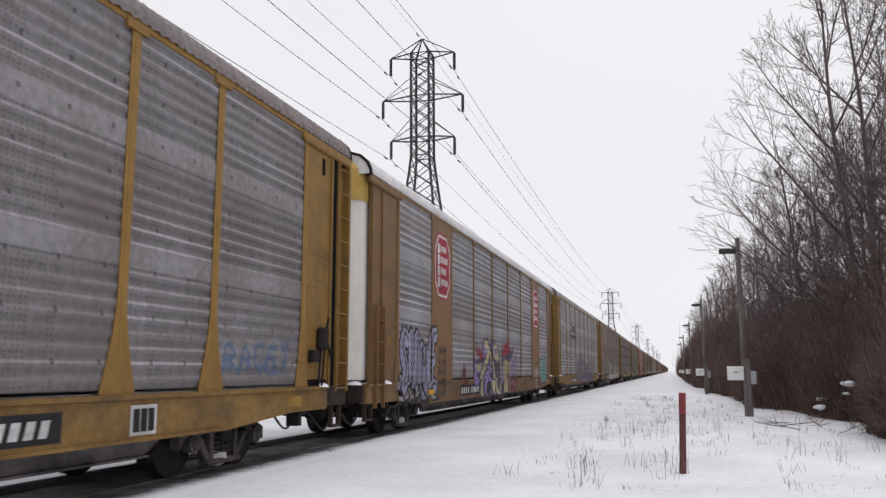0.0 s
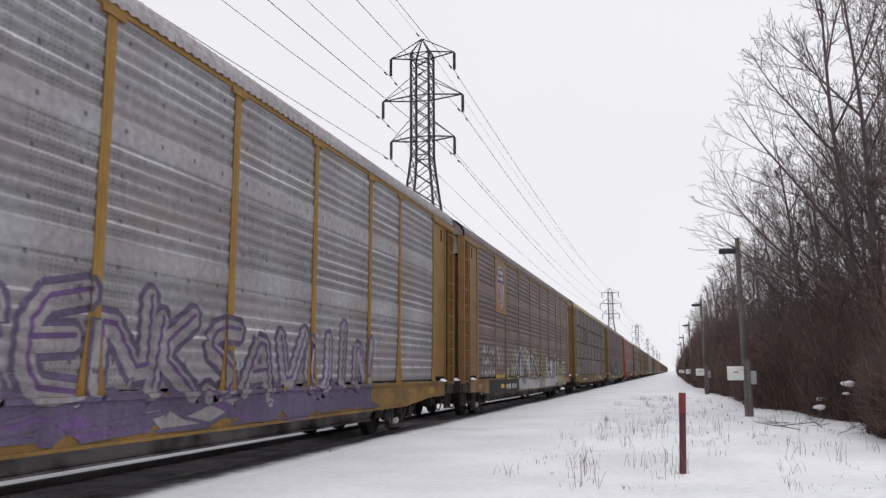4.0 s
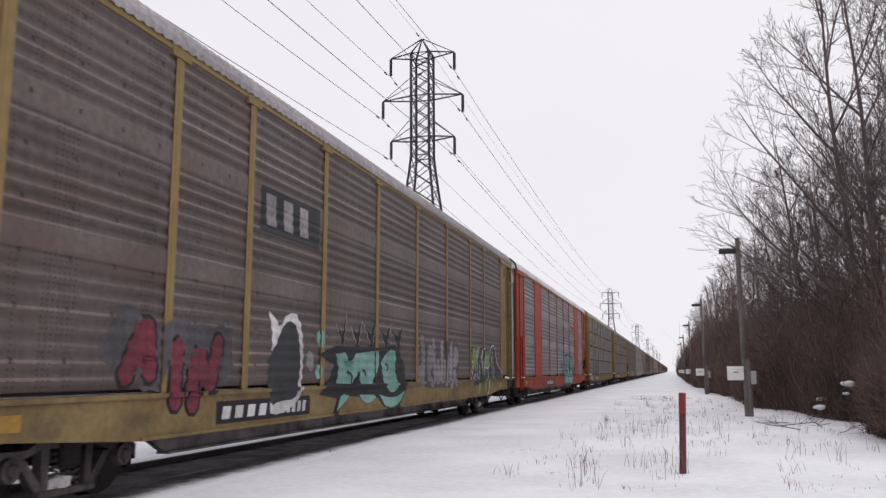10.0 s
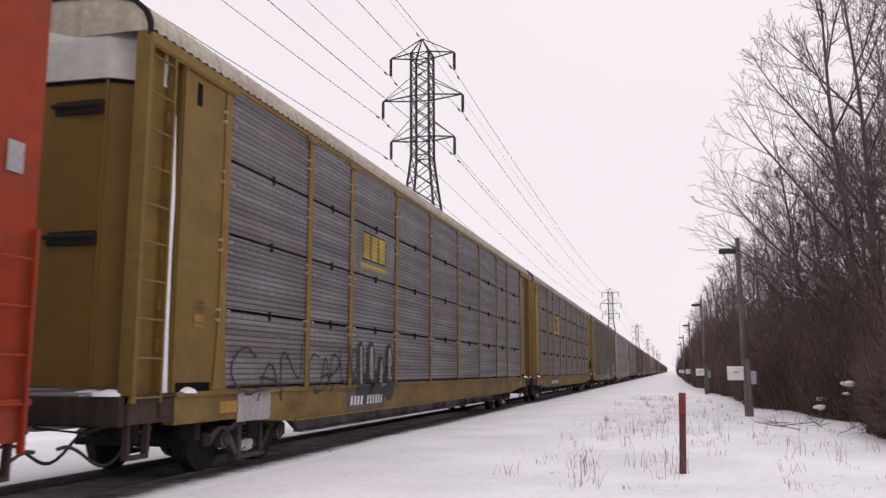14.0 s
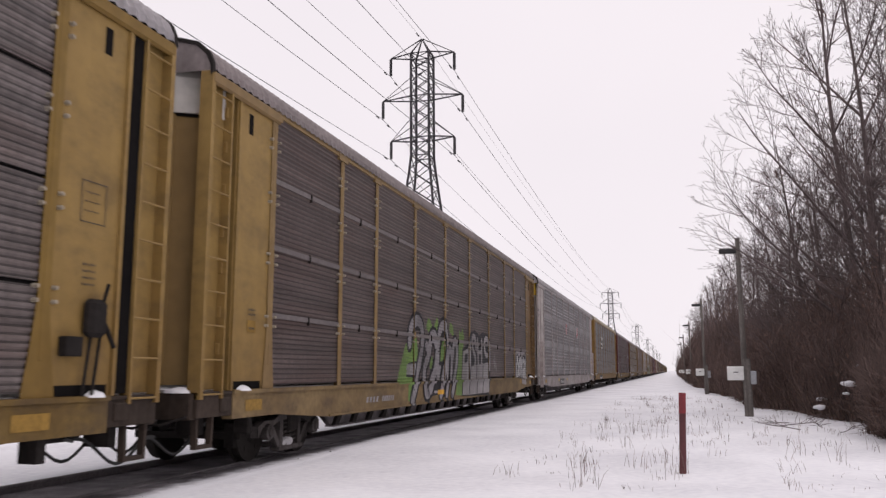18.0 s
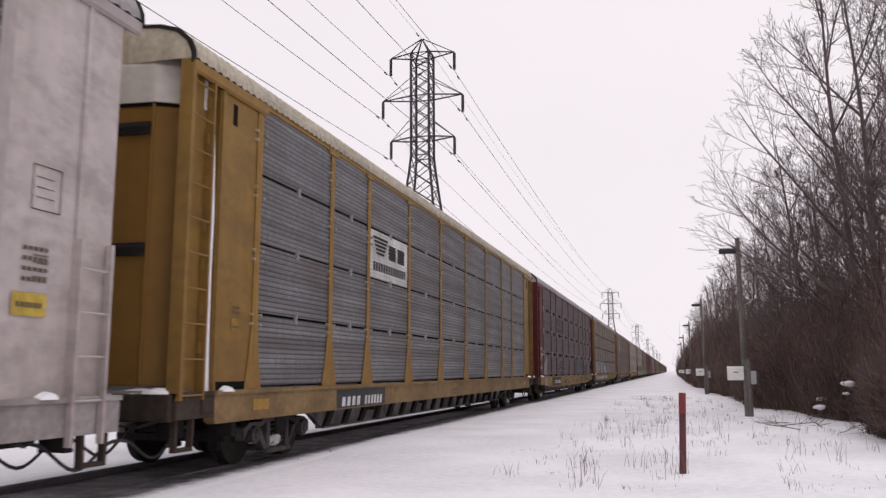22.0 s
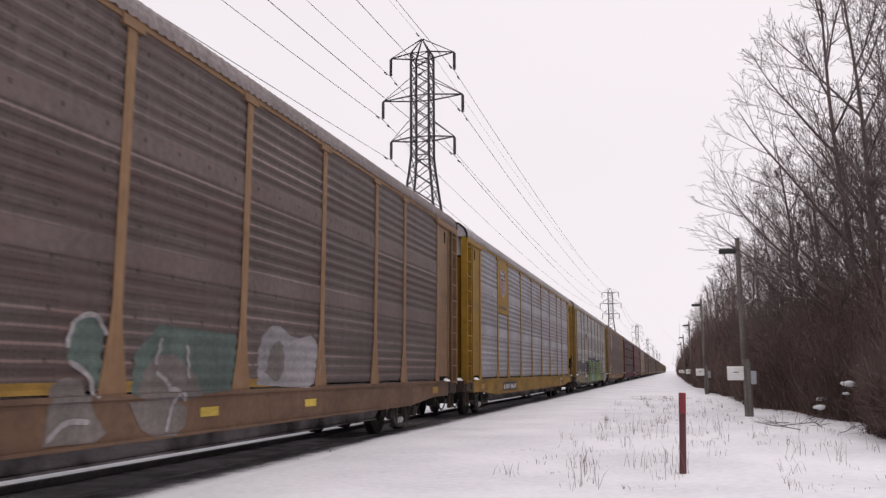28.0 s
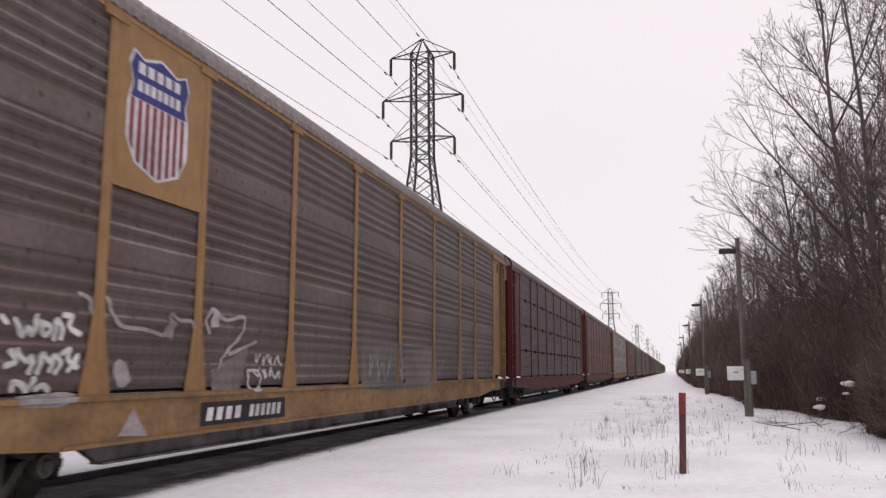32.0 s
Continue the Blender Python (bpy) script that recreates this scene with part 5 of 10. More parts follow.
        self.put("shield_stripes", low, paint(stripe, PALETTE[stripe]), 1, "red stripes")
        self.bars(cy - 0.36 * w, cy + 0.36 * w, z0 + h * 0.80, z0 + h * 0.89, "white", 5, 0.0, 0.7, 2)
        self.bars(cy - 0.36 * w, cy + 0.36 * w, z0 + h * 0.66, z0 + h * 0.75, "white", 7, 0.0, 0.7, 2)

    def octagon(self, cy, z0, z1, w, lines=4):
        def oct(g):
            c, hh, ww = (z0 + z1) / 2, (z1 - z0) / 2 * g, w / 2 * g
            k = 0.55
            return [(cy - ww, c - hh * k), (cy - ww * k, c - hh), (cy + ww * k, c - hh), (cy + ww, c - hh * k), (cy + ww, c + hh * k), (cy + ww * k, c + hh), (cy - ww * k, c + hh), (cy - ww, c + hh * k)]
        self.put("emblem_edge", [oct(1.0)], paint("red", PALETTE["red"]), 0, "red octagonal emblem")
        self.put("emblem_rim", [oct(0.94)], paint("offwhite", PALETTE["offwhite"]), 1)
        self.put("emblem_field", [oct(0.86)], paint("red", PALETTE["red"]), 2)
        h = (z1 - z0)
        for i in range(lines):
            zz = z1 - h * (0.22 + 0.17 * i)
            self.rect(cy - w * 0.33, cy - w * 0.18, zz - h * 0.10, zz + h * 0.05, "offwhite", 3, "lettering")
            self.bars(cy - w * 0.15, cy + w * (0.22 + 0.1 * (i % 2)), zz - h * 0.06, zz + h * 0.035, "offwhite", 5, 0.02, 0.7, 3)

    def striped_mark(self, y0, y1, z0, z1, color):
        """Running-stripes emblem over two rows of lettering bars."""
        m = y0 + (y1 - y0) * 0.42
        for i in range(5):
            a = z1 - (z1 - z0) * 0.1 * i
            self.put("emblem_stripes", [[(y0 + 0.05 * i, a - 0.055), (m - 0.06 * i, a - 0.055), (m - 0.05 * i, a), (y0 + 0.05 * i, a)]], paint(color, PALETTE[color]), 1)
        self.bars(m + 0.05, y1, z0 + (z1 - z0) * 0.5, z1 - 0.08, color, 2, 0.0, 0.8, 1, "emblem_block")
        self.bars(y0, y1, z0 + 0.08, z0 + (z1 - z0) * 0.33, color, 14, 0.02, 0.7, 1)

    def stencils(self, s, color="stencil", seed=2):
        """Small data stencils, stickers and rust about one end of the car."""
        y = 12.4 * s - self.dy
        m = paint(color, PALETTE[color])
        z = 2.75
        if s > 0:
            for a, b, c, d in ((-0.2, 0.2, 0.438, 0.45), (-0.2, 0.2, 0.0, 0.012), (-0.2, -0.188, 0.0, 0.45), (0.188, 0.2, 0.0, 0.45)):
                self.put("data_box", [[(y + a, z + c), (y + b, z + c), (y + b, z + d), (y + a, z + d)]], m, 0)
            for i in range(3):
                self.bars(y - 0.14, y + 0.10, z + 0.12 + i * 0.1, z + 0.135 + i * 0.1, color, 7, 0, 0.6, 0)
            for i in range(4):
                self.bars(y - 0.12, y + 0.09, z - 0.45 - i * 0.07, z - 0.428 - i * 0.07, color, 6, 0, 0.6, 0)
        else:
            for i in range(2):
                self.bars(y - 0.02, y + 0.20, 2.0 + i * 0.07, 2.03 + i * 0.07, color, 6, 0, 0.7, 0)
            if self.seed_car == 6:
                y += 0.13
            up, big = {6: (-0.42, 0.03), 10: (0.42, 0.04)}.get(self.seed_car, (0.0, 0.0))
            self.rect(y - 0.03 - big, y + 0.21 + big, 1.76 + up, 1.93 + up + big, "yellow" if up else "ochre", 0, "warning_sticker")
            self.bars(y, y + 0.18, 1.80 + up, 1.83 + up, "stencil", 5, 0, 0.7, 1)
            if self.seed_car == 10:
                self.bars(y - 0.02, y + 0.16, 1.78, 1.88, "slate", 3, 0, 0.7, 0)
                self.bars(y - 0.02, y + 0.18, 1.62, 1.72, "slate", 4, 0, 0.7, 0)
                for i in range(3):
                    self.bars(y - 0.25, y - 0.10, 1.40 + i * 0.05, 1.425 + i * 0.05, "slate", 5, 0, 0.6, 0)
                self.scrawl(y - 0.26, y - 0.02, 0.98, 1.32, "slate", 105, 2, 0.03)
            if self.seed_car == 6:
                self.bars(y - 0.05, y + 0.30, 2.72, 2.82, "wine", 4, 0, 0.85, 0)
                self.bars(y - 0.05, y + 0.30, 2.56, 2.66, "wine", 4, 0, 0.85, 0)
        at = {(8, 1): 11.67, (9, 1): 12.46, (9, -1): -12.2}.get((self.seed_car, s), 11.5 * s) - self.dy
        self.rect(at - 0.25, at + 0.25, 0.64, 0.80, "ochre", 1, "reflector")

    def lube_box(self, y):
        self.rect(y, y + 0.5, 0.48, 0.82, "white", 0, "service_stencil")
        for a in (0.05, 0.19, 0.33):
            self.rect(y + a, y + a + 0.12, 0.52, 0.78, "black", 1, "service_stencil")


for k in range(18):
    q = Paint(k)
    q.stencils(1, "dirty" if k == 12 else "stencil")
    q.stencils(-1, "dirty" if k == 12 else "stencil")

q = Paint(0)
q.patch(9.3, 11.5, 1.15, 1.7, "pewter", 4, 6, 0)
q.word("RACEY", 9.4, 11.5, 1.2, 1.65, "faded", "", 0.035, 0, seed=3)
q.scrawl(9.4, 11.4, 1.15, 1.5, "faded", 5, 7, 0.02)
q.lube_box(7.4)
q.number_plate(3.6, 6.3)

q = Paint(1)
q.octagon(-8.2, 3.1, 4.86, 1.58)
q.octagon(7.82, 3.1, 4.86, 1.58)
q.word("SUME", -11.9, -8.75, 0.6, 2.2, "frost", "black", 0.19, 0.075, 0.05, 5, 0.08, 1, "smoke", label="pale lilac spray-can letters with black outline")
q.wild(-12.0, -8.9, 0.42, 1.0, 7, ("frost", "fog"), "black", 45, 0.035)
q.rect(-9.6, -9.1, 0.62, 0.74, "orange", 5, "reflector")
q.scrawl(-8.65, -7.85, 0.55, 1.9, "smoke", 6, 4, 0.022, lines=5)
q.scrawl(-6.0, -5.4, 0.8, 1.65, "wine", 7, 2, 0.035, lines=1)
q.shape([(0.2, 0.46), (1.35, 0.46), (1.3, 1.0), (1.75, 1.5), (0.3, 1.68)], "cream", 2)
q.shape([(0.9, 0.46), (1.25, 0.46), (1.2, 0.95), (0.95, 1.2)], "wine", 2.5)
q.shape([(0.25, 1.62), (1.5, 1.56), (2.05, 1.75), (2.35, 2.2), (2.12, 1.95), (1.6, 1.82), (0.4, 1.85)], "dusk", 2.5)
q.shape([(1.45, 1.0), (2.3, 1.0), (2.4, 1.35), (2.55, 1.95), (2.38, 1.6), (1.9, 1.5)], "lilac", 2.6)
q.shape([(0.1, 1.75), (0.9, 1.78), (1.5, 1.84), (1.8, 2.08), (1.3, 1.95), (1.2, 2.1), (1.6, 2.42), (1.0, 2.22), (0.3, 2.12)], "red", 3)
q.curve([(1.4, 1.22), (1.9, 1.26), (2.3, 1.2)], 0.03, "cream", 3.5)
q.curve([(2.35, 0.97), (2.8, 1.05), (2.82, 1.5), (2.68, 1.75)], 0.05, "dusk", 3)
q.shape([(1.45, 0.46), (2.3, 0.52), (2.75, 0.8), (2.75, 0.93), (1.5, 0.93)], "wine", 2)
q.curve([(1.6, 0.75), (2.0, 0.83), (2.3, 0.66)], 0.025, "dirty", 3)
q.number_plate(-6.3, -3.75)
q.scrawl(7.1, 8.2, 0.95, 1.6, "white", 11, 3, 0.025)
q.word("SEE", 9.05, 10.8, 0.65, 1.8, "mint", "slate", 0.16, 0.06, 0, 12, 0.05, 2, "teal", label="mint green spray-can letters")
q.lube_box(7.6)
q.fill('dusk', 0, [(-4.5, 1.02), (-4.59, 1.51), (-4.51, 1.71), (-4.33, 1.51), (-3.55, 1.55), (-3.28, 1.82), (-3.2, 2.14), (-2.89, 2.27), (-2.39, 2.3), (-2.07, 1.98), (-1.9, 2.25), (-1.18, 2.27), (-0.68, 1.98), (-0.45, 2.26), (-0.22, 1.67), (0.09, 2.24), (0.64, 1.7), (1.24, 1.61), (1.42, 0.39), (-1.33, 0.35), (-2.94, 0.37), (-3.64, 0.4), (-3.94, 0.71), (-4.43, 0.74)], soft=0, name='graffiti_rim')
q.fill('lilac', 1, [(-4.53, 1.08), (-4.31, 1.12), (-3.79, 1.07), (-3.81, 0.83), (-4.19, 0.73), (-4.48, 0.85)])
q.fill('lilac', 1, [(-4.34, 1.41), (-3.27, 1.45), (-3.52, 1.17), (-4.19, 1.12)], soft=0)
q.fill('cream', 1.2, [(-4.17, 1.4), (-3.29, 1.43), (-3.62, 1.19), (-3.98, 1.23)], soft=0)
q.stroke([(-2.89, 2.05), (-2.46, 2.07), (-2.28, 1.77), (-2.68, 1.45), (-3.3, 1.13), (-3.49, 0.82), (-3.47, 0.43)], 0.13, 'cream', 'dusk', 0.05, 1.4)
q.fill('lilac', 1.9, [(-3.13, 1.81), (-2.96, 2.09), (-2.57, 2.08), (-2.5, 1.8), (-2.92, 1.63)], soft=2, label='cream and lilac spray-can letters')
q.fill('lilac', 1, [(-2.47, 1.42), (-1.84, 1.51), (-1.65, 1.18), (-2.2, 1.13)], soft=0)
q.stroke([(-2.24, 1.92), (-1.76, 1.51), (-1.26, 0.95), (-1.14, 0.59), (-0.73, 0.4)], 0.1, 'cream', 'dusk', 0.04, 1.5)
q.fill('cream', 1.6, [(-1.7, 1.8), (-1.54, 2.09), (-1.02, 2.16), (-0.71, 1.9), (-0.4, 1.49), (-1.5, 1.63)])
q.fill('lilac', 2.0, [(-1.38, 1.78), (-1.28, 1.99), (-0.93, 1.99), (-0.7, 1.8)])
q.fill('lilac', 1.7, [(-1.84, 1.91), (-1.81, 2.16), (-1.56, 2.15), (-1.63, 1.95)])
q.fill('rust', 1.8, [(-1.56, 1.44), (-0.39, 1.42), (-0.33, 1.26), (-1.33, 1.27)])
q.fill('lilac', 1.2, [(-2.99, 0.93), (-2.59, 1.24), (-2.07, 1.13), (-1.94, 0.76), (-2.38, 0.43), (-2.92, 0.4)], soft=2)
q.fill('black', 1.8, [(-2.81, 0.59), (-2.61, 0.85), (-2.18, 0.9), (-2.01, 0.69), (-2.38, 0.43), (-2.73, 0.43)], soft=2, name='graffiti_rim')
q.fill('cream', 1.2, [(-1.86, 0.9), (-1.3, 0.88), (-1.45, 0.41), (-1.77, 0.61)], soft=0)
q.fill('lilac', 1.3, [(-0.24, 0.97), (-0.13, 1.34), (0.35, 1.45), (0.75, 1.25), (0.66, 0.78), (0.1, 0.66)], soft=2)
q.fill('black', 1.9, [(-0.11, 0.59), (0.23, 0.92), (0.78, 0.91), (0.72, 0.55), (0.12, 0.41)], soft=2, name='graffiti_rim')
q.stroke([(-0.52, 2.09), (-0.14, 1.58), (-0.27, 0.85), (-0.61, 0.48)], 0.07, 'cream', 'dusk', 0.04, 1.7)
q.stroke([(0.19, 2.05), (0.61, 1.69), (1.05, 1.22), (0.89, 0.42)], 0.07, 'cream', 'dusk', 0.04, 1.7)
q.fill('red', 1, [(-4.24, 2.11), (-3.94, 1.86), (-3.71, 1.85), (-3.6, 1.6), (-3.89, 1.67)], soft=0)
q.fill('red', 1, [(-3.74, 1.98), (-3.22, 1.76), (-3.13, 1.55), (-3.56, 1.6)], soft=0)
q.curve([(-4.07, 2.09), (-3.65, 1.55)], 0.02, 'black', 2.6)
q.curve([(-3.15, 1.57), (-3.92, 1.47)], 0.02, 'black', 2.6)
q.curve([(-3.13, 1.31), (-2.47, 1.45), (-1.82, 1.33)], 0.02, 'black', 2.6)
q.curve([(-1.08, 0.95), (-0.44, 0.94)], 0.02, 'black', 2.6)

q = Paint(2)
q.striped_mark(-6.5, -4.2, 3.1, 4.05, "black")
q.patch(-3.4, 7.4, 0.4, 1.1, "dusk", 21, 16, 0)
q.wild(-3.2, 7.2, 0.44, 0.93, 13, ("dusk", "purple", "fog"), "dusk", 24, 0.02)
q.word("RENKSAVUIN", -3.4, 7.4, 0.75, 1.95, "fog", "dusk", 0.13, 0.08, 0.08, 22, 0.15, 1, "purple", label="purple and grey spray-can letters")
q.scrawl(-4.7, -4.3, 1.2, 1.8, "slate", 23, 2, 0.02)
q.number_plate(-6.75, -4.1)

q = Paint(3)
q.shield(-7.5, 3.42, 4.95, 1.25)
q.rect(-8.4, -6.7, 0.97, 1.08, "yellow")
q.patch(-10.6, -8.6, 1.7, 2.15, "veil", 30, 4)
q.scrawl(-10.6, -8.5, 1.02, 2.1, "white", 31, 7, 0.02, lines=3)
q.scrawl(-8.2, -6.9, 1.4, 2.2, "white", 32, 4, 0.025)
q.wild(8.0, 11.4, 0.44, 0.93, 6, ("willow", "haze", "pale"), "haze", 65, 0.016, 0.4)
q.scrawl(8.0, 10.2, 0.98, 1.2, "sea", 66, 9, 0.02)
q.curve([(10.0, 1.0), (9.9, 1.55), (10.2, 1.75), (10.6, 1.62), (11.0, 1.75), (11.3, 1.5), (11.35, 1.0)], 0.025, "white", 2)
q.scrawl(10.05, 11.3, 1.0, 1.6, "white", 67, 6, 0.018, lines=2)
q.rect(-9.6, -4.0, 0.42, 0.9, "black", 0.4, "black_sill_band")
q.rect(-4.0, 8.2, 0.45, 0.93, "haze", 0, "overspray")
q.patch(8.0, 11.4, 0.46, 0.92, "veil", 40, 5, 0)
q.number_plate(-6.8, -4.35, 0.5, None)
q.rect(-7.6, -7.0, 0.6, 0.74, "orange", 1, "reflector")
for y in (-5.3, -3.2, -1.4, 1.2, 2.6, 8.3, 9.1, 11.0):
    q.rect(y, y + 0.42, 0.70 if y > 5 else 1.0, 0.82 if y > 5 else 1.09, "orange", 3.5, "reflector")
q.fill('reed', 0.2, [(-6.58, 0.79), (-6.42, 0.98), (-6.43, 1.29), (-6.36, 1.81), (-6.19, 1.3), (-5.87, 1.3), (-6.1, 1.02), (-6.0, 0.76)], soft=0)
q.fill('reed', 0.3, [(-5.26, 1.97), (-5.08, 1.89), (-4.8, 1.85), (-4.76, 1.52), (-4.77, 1.19), (-4.99, 1.2), (-4.92, 1.41), (-4.96, 1.65)], soft=0)
q.fill('reed', 0.35, [(-5.49, 1.6), (-5.29, 1.5), (-4.93, 1.38), (-4.81, 1.52), (-4.5, 1.3), (-4.77, 1.16), (-5.32, 1.23), (-5.38, 1.42)], soft=0)
q.fill('ash', 0.5, [(-4.88, 1.02), (-4.38, 1.42), (-3.95, 1.8), (-3.53, 2.18), (-3.34, 2.1), (-2.77, 2.01), (-2.56, 1.74), (-2.2, 1.33), (-2.44, 1.04), (-2.8, 0.91), (-3.82, 0.91)], soft=0)
q.fill('sea', 0.55, [(-4.34, 1.01), (-4.0, 1.31), (-3.65, 1.25), (-3.73, 0.94)], soft=0)
q.fill('ash', 0.5, [(-2.5, 1.78), (-1.87, 1.48), (-1.14, 1.89), (-0.63, 1.88), (0.22, 1.79), (1.21, 1.27), (1.12, 0.9), (0.29, 0.83), (-1.53, 0.88)], soft=0)
q.fill('silver', 0.9, [(-3.73, 1.0), (-3.71, 1.56), (-3.55, 1.85), (-3.29, 1.57), (-3.17, 0.99)], soft=0)
q.fill('grey', 0.95, [(-3.31, 1.84), (-2.99, 1.72), (-2.77, 1.32), (-2.8, 0.98), (-3.15, 0.99)], soft=0)
q.fill('silver', 0.9, [(-1.87, 1.48), (-1.67, 1.71), (-1.14, 1.89), (-0.84, 1.66), (-0.83, 1.1), (-1.23, 1.02), (-1.56, 1.33)], soft=0)
q.fill('sea', 0.8, [(-1.49, 1.33), (-0.84, 1.26), (-0.9, 0.86), (-1.29, 0.83)], soft=0)
q.fill('silver', 0.2, [(-3.96, 0.79), (-3.77, 0.91), (-2.8, 0.88), (-1.52, 0.85), (0.29, 0.83), (1.59, 0.89), (1.61, 0.46), (0.31, 0.44), (-1.72, 0.48), (-3.53, 0.48)], soft=0)
q.fill('haze', 0.4, [(-3.19, 0.76), (-2.4, 0.59), (-2.09, 0.83), (-2.8, 0.87), (-3.23, 0.85)], soft=0)
q.fill('reed', 0.3, [(-2.24, 2.14), (-1.95, 2.03), (-1.77, 2.16), (-1.75, 1.71), (-1.92, 1.59), (-2.08, 1.84)], soft=0)
q.fill('reed', 0.3, [(0.4, 2.2), (0.71, 2.25), (0.85, 1.73), (1.25, 1.83), (1.54, 1.75), (1.32, 1.36), (0.82, 1.54), (0.59, 1.81)], soft=0)
q.curve([(-4.99, 1.02), (-4.62, 1.3), (-4.26, 1.54), (-3.96, 1.89), (-3.53, 2.18)], 0.05, 'white', 2.2)
q.curve([(-4.99, 1.02), (-4.7, 1.27), (-4.25, 1.45)], 0.03, 'white', 2.2)
q.curve([(-4.51, 1.04), (-4.27, 1.22), (-4.05, 1.31), (-4.2, 1.48)], 0.03, 'white', 2.2)
q.curve([(-3.53, 2.18), (-3.23, 1.94), (-2.99, 1.72), (-2.79, 1.39), (-2.73, 0.98), (-2.93, 1.08), (-3.04, 1.22)], 0.035, 'white', 2.2)
q.curve([(-3.27, 2.15), (-2.9, 2.07), (-2.65, 1.77), (-2.48, 1.57), (-2.2, 1.33), (-2.47, 1.39), (-2.82, 1.87), (-3.11, 2.09), (-3.02, 1.86)], 0.03, 'white', 2.2)
q.curve([(-3.93, 1.06), (-3.77, 1.37), (-3.69, 1.62), (-3.57, 1.85), (-3.43, 1.63), (-3.33, 1.31)], 0.035, 'white', 2.2)
q.curve([(-3.61, 1.58), (-3.36, 1.59)], 0.03, 'white', 2.2)
q.curve([(-3.61, 1.15), (-3.46, 0.8), (-3.32, 1.12), (-3.61, 1.15)], 0.035, 'white', 2.2)
q.curve([(-3.9, 1.18), (-3.28, 1.18)], 0.025, 'white', 2.2)
q.curve([(-2.57, 1.81), (-2.23, 1.72), (-1.78, 1.33), (-1.53, 0.95), (-1.32, 0.76)], 0.04, 'white', 2.2)
q.curve([(-1.81, 1.63), (-1.14, 1.97), (-0.71, 1.75), (-0.23, 1.43), (0.18, 0.92)], 0.035, 'white', 2.2)
q.curve([(-0.58, 1.92), (0.03, 1.7), (1.11, 1.08), (1.49, 0.89)], 0.035, 'white', 2.2)
q.curve([(-0.54, 1.88), (-0.24, 1.52), (0.27, 1.0), (0.58, 0.91)], 0.03, 'white', 2.2)
q.curve([(-1.0, 1.58), (-0.59, 1.42), (-0.14, 0.92)], 0.025, 'white', 2.2)
q.curve([(0.33, 1.62), (1.11, 1.17)], 0.025, 'white', 2.2)
q.curve([(-1.85, 1.22), (-1.49, 1.37), (-1.27, 0.95)], 0.025, 'white', 2.2)
q.curve([(-0.74, 1.02), (-0.47, 0.85), (-0.66, 1.14)], 0.04, 'white', 2.2)
q.curve([(-3.19, 0.76), (-2.52, 0.49)], 0.02, 'white', 2.2)
q.curve([(-2.28, 0.63), (-1.96, 0.84)], 0.015, 'white', 2.2)
q.curve([(-1.81, 0.81), (-1.58, 0.58)], 0.035, 'white', 2.2)
q.curve([(-0.79, 0.5), (-0.37, 0.68), (0.31, 0.44)], 0.02, 'white', 2.2)
q.curve([(-0.89, 0.74), (-0.7, 0.49)], 0.025, 'white', 2.2)
q.curve([(-3.9, 0.73), (-3.43, 0.5), (-3.6, 0.65)], 0.02, 'white', 2.2)
q.curve([(0.8, 0.81), (1.26, 0.47), (1.47, 0.79)], 0.025, 'white', 2.2)
q.curve([(-4.74, 1.83), (-4.71, 2.09), (-4.61, 1.87), (-4.71, 1.75)], 0.018, 'white', 2.4)
q.curve([(-4.55, 2.17), (-4.55, 1.93), (-4.49, 1.83)], 0.018, 'white', 2.4)
q.curve([(-4.61, 1.84), (-4.57, 1.76), (-4.49, 1.88), (-4.43, 1.77), (-4.38, 1.89), (-4.32, 1.77), (-4.22, 1.87), (-4.29, 1.9), (-4.16, 1.78)], 0.018, 'white', 2.4)
q.curve([(-4.67, 1.67), (-4.41, 1.72), (-4.21, 1.71)], 0.018, 'white', 2.4)
q.curve([(-2.64, 1.98), (-2.56, 2.17), (-2.48, 1.96), (-2.4, 2.15), (-2.46, 2.25), (-2.31, 2.01), (-2.26, 2.12)], 0.018, 'white', 2.4)
q.curve([(-1.83, 1.93), (-1.73, 2.13), (-1.62, 1.9), (-1.54, 2.1), (-1.41, 1.96), (-1.35, 2.04)], 0.018, 'white', 2.4)
q.curve([(-0.38, 2.19), (-0.22, 1.99), (-0.04, 2.17), (0.11, 1.96), (0.3, 2.11), (0.37, 1.98)], 0.018, 'white', 2.4)
q.curve([(-4.26, 0.92), (-4.16, 1.04), (-4.1, 0.94), (-4.02, 1.05), (-3.95, 0.91), (-3.9, 0.99)], 0.018, 'white', 2.4)
q.curve([(-1.51, 0.69), (-1.39, 0.53), (-1.28, 0.7), (-1.15, 0.54)], 0.018, 'white', 2.4)
q.curve([(0.54, 0.69), (0.71, 0.5), (0.92, 0.7)], 0.018, 'white', 2.4)
q.curve([(-5.49, 1.04), (-5.45, 1.21), (-5.37, 1.03)], 0.018, 'white', 2.4)
q.curve([(-5.35, 1.03), (-5.3, 1.19), (-5.2, 1.03), (-5.25, 1.11)], 0.018, 'white', 2.4)
q.curve([(-4.25, 1.96), (-4.24, 2.07), (-4.18, 2.06)], 0.018, 'white', 2.4)
q.curve([(-3.82, 0.91), (-3.77, 1.18), (-3.73, 1.72)], 0.03, 'black', 2.0)
q.curve([(-3.16, 0.86), (-3.24, 0.99)], 0.03, 'black', 2.0)
q.curve([(-0.85, 0.86), (-0.87, 1.66)], 0.03, 'black', 2.0)
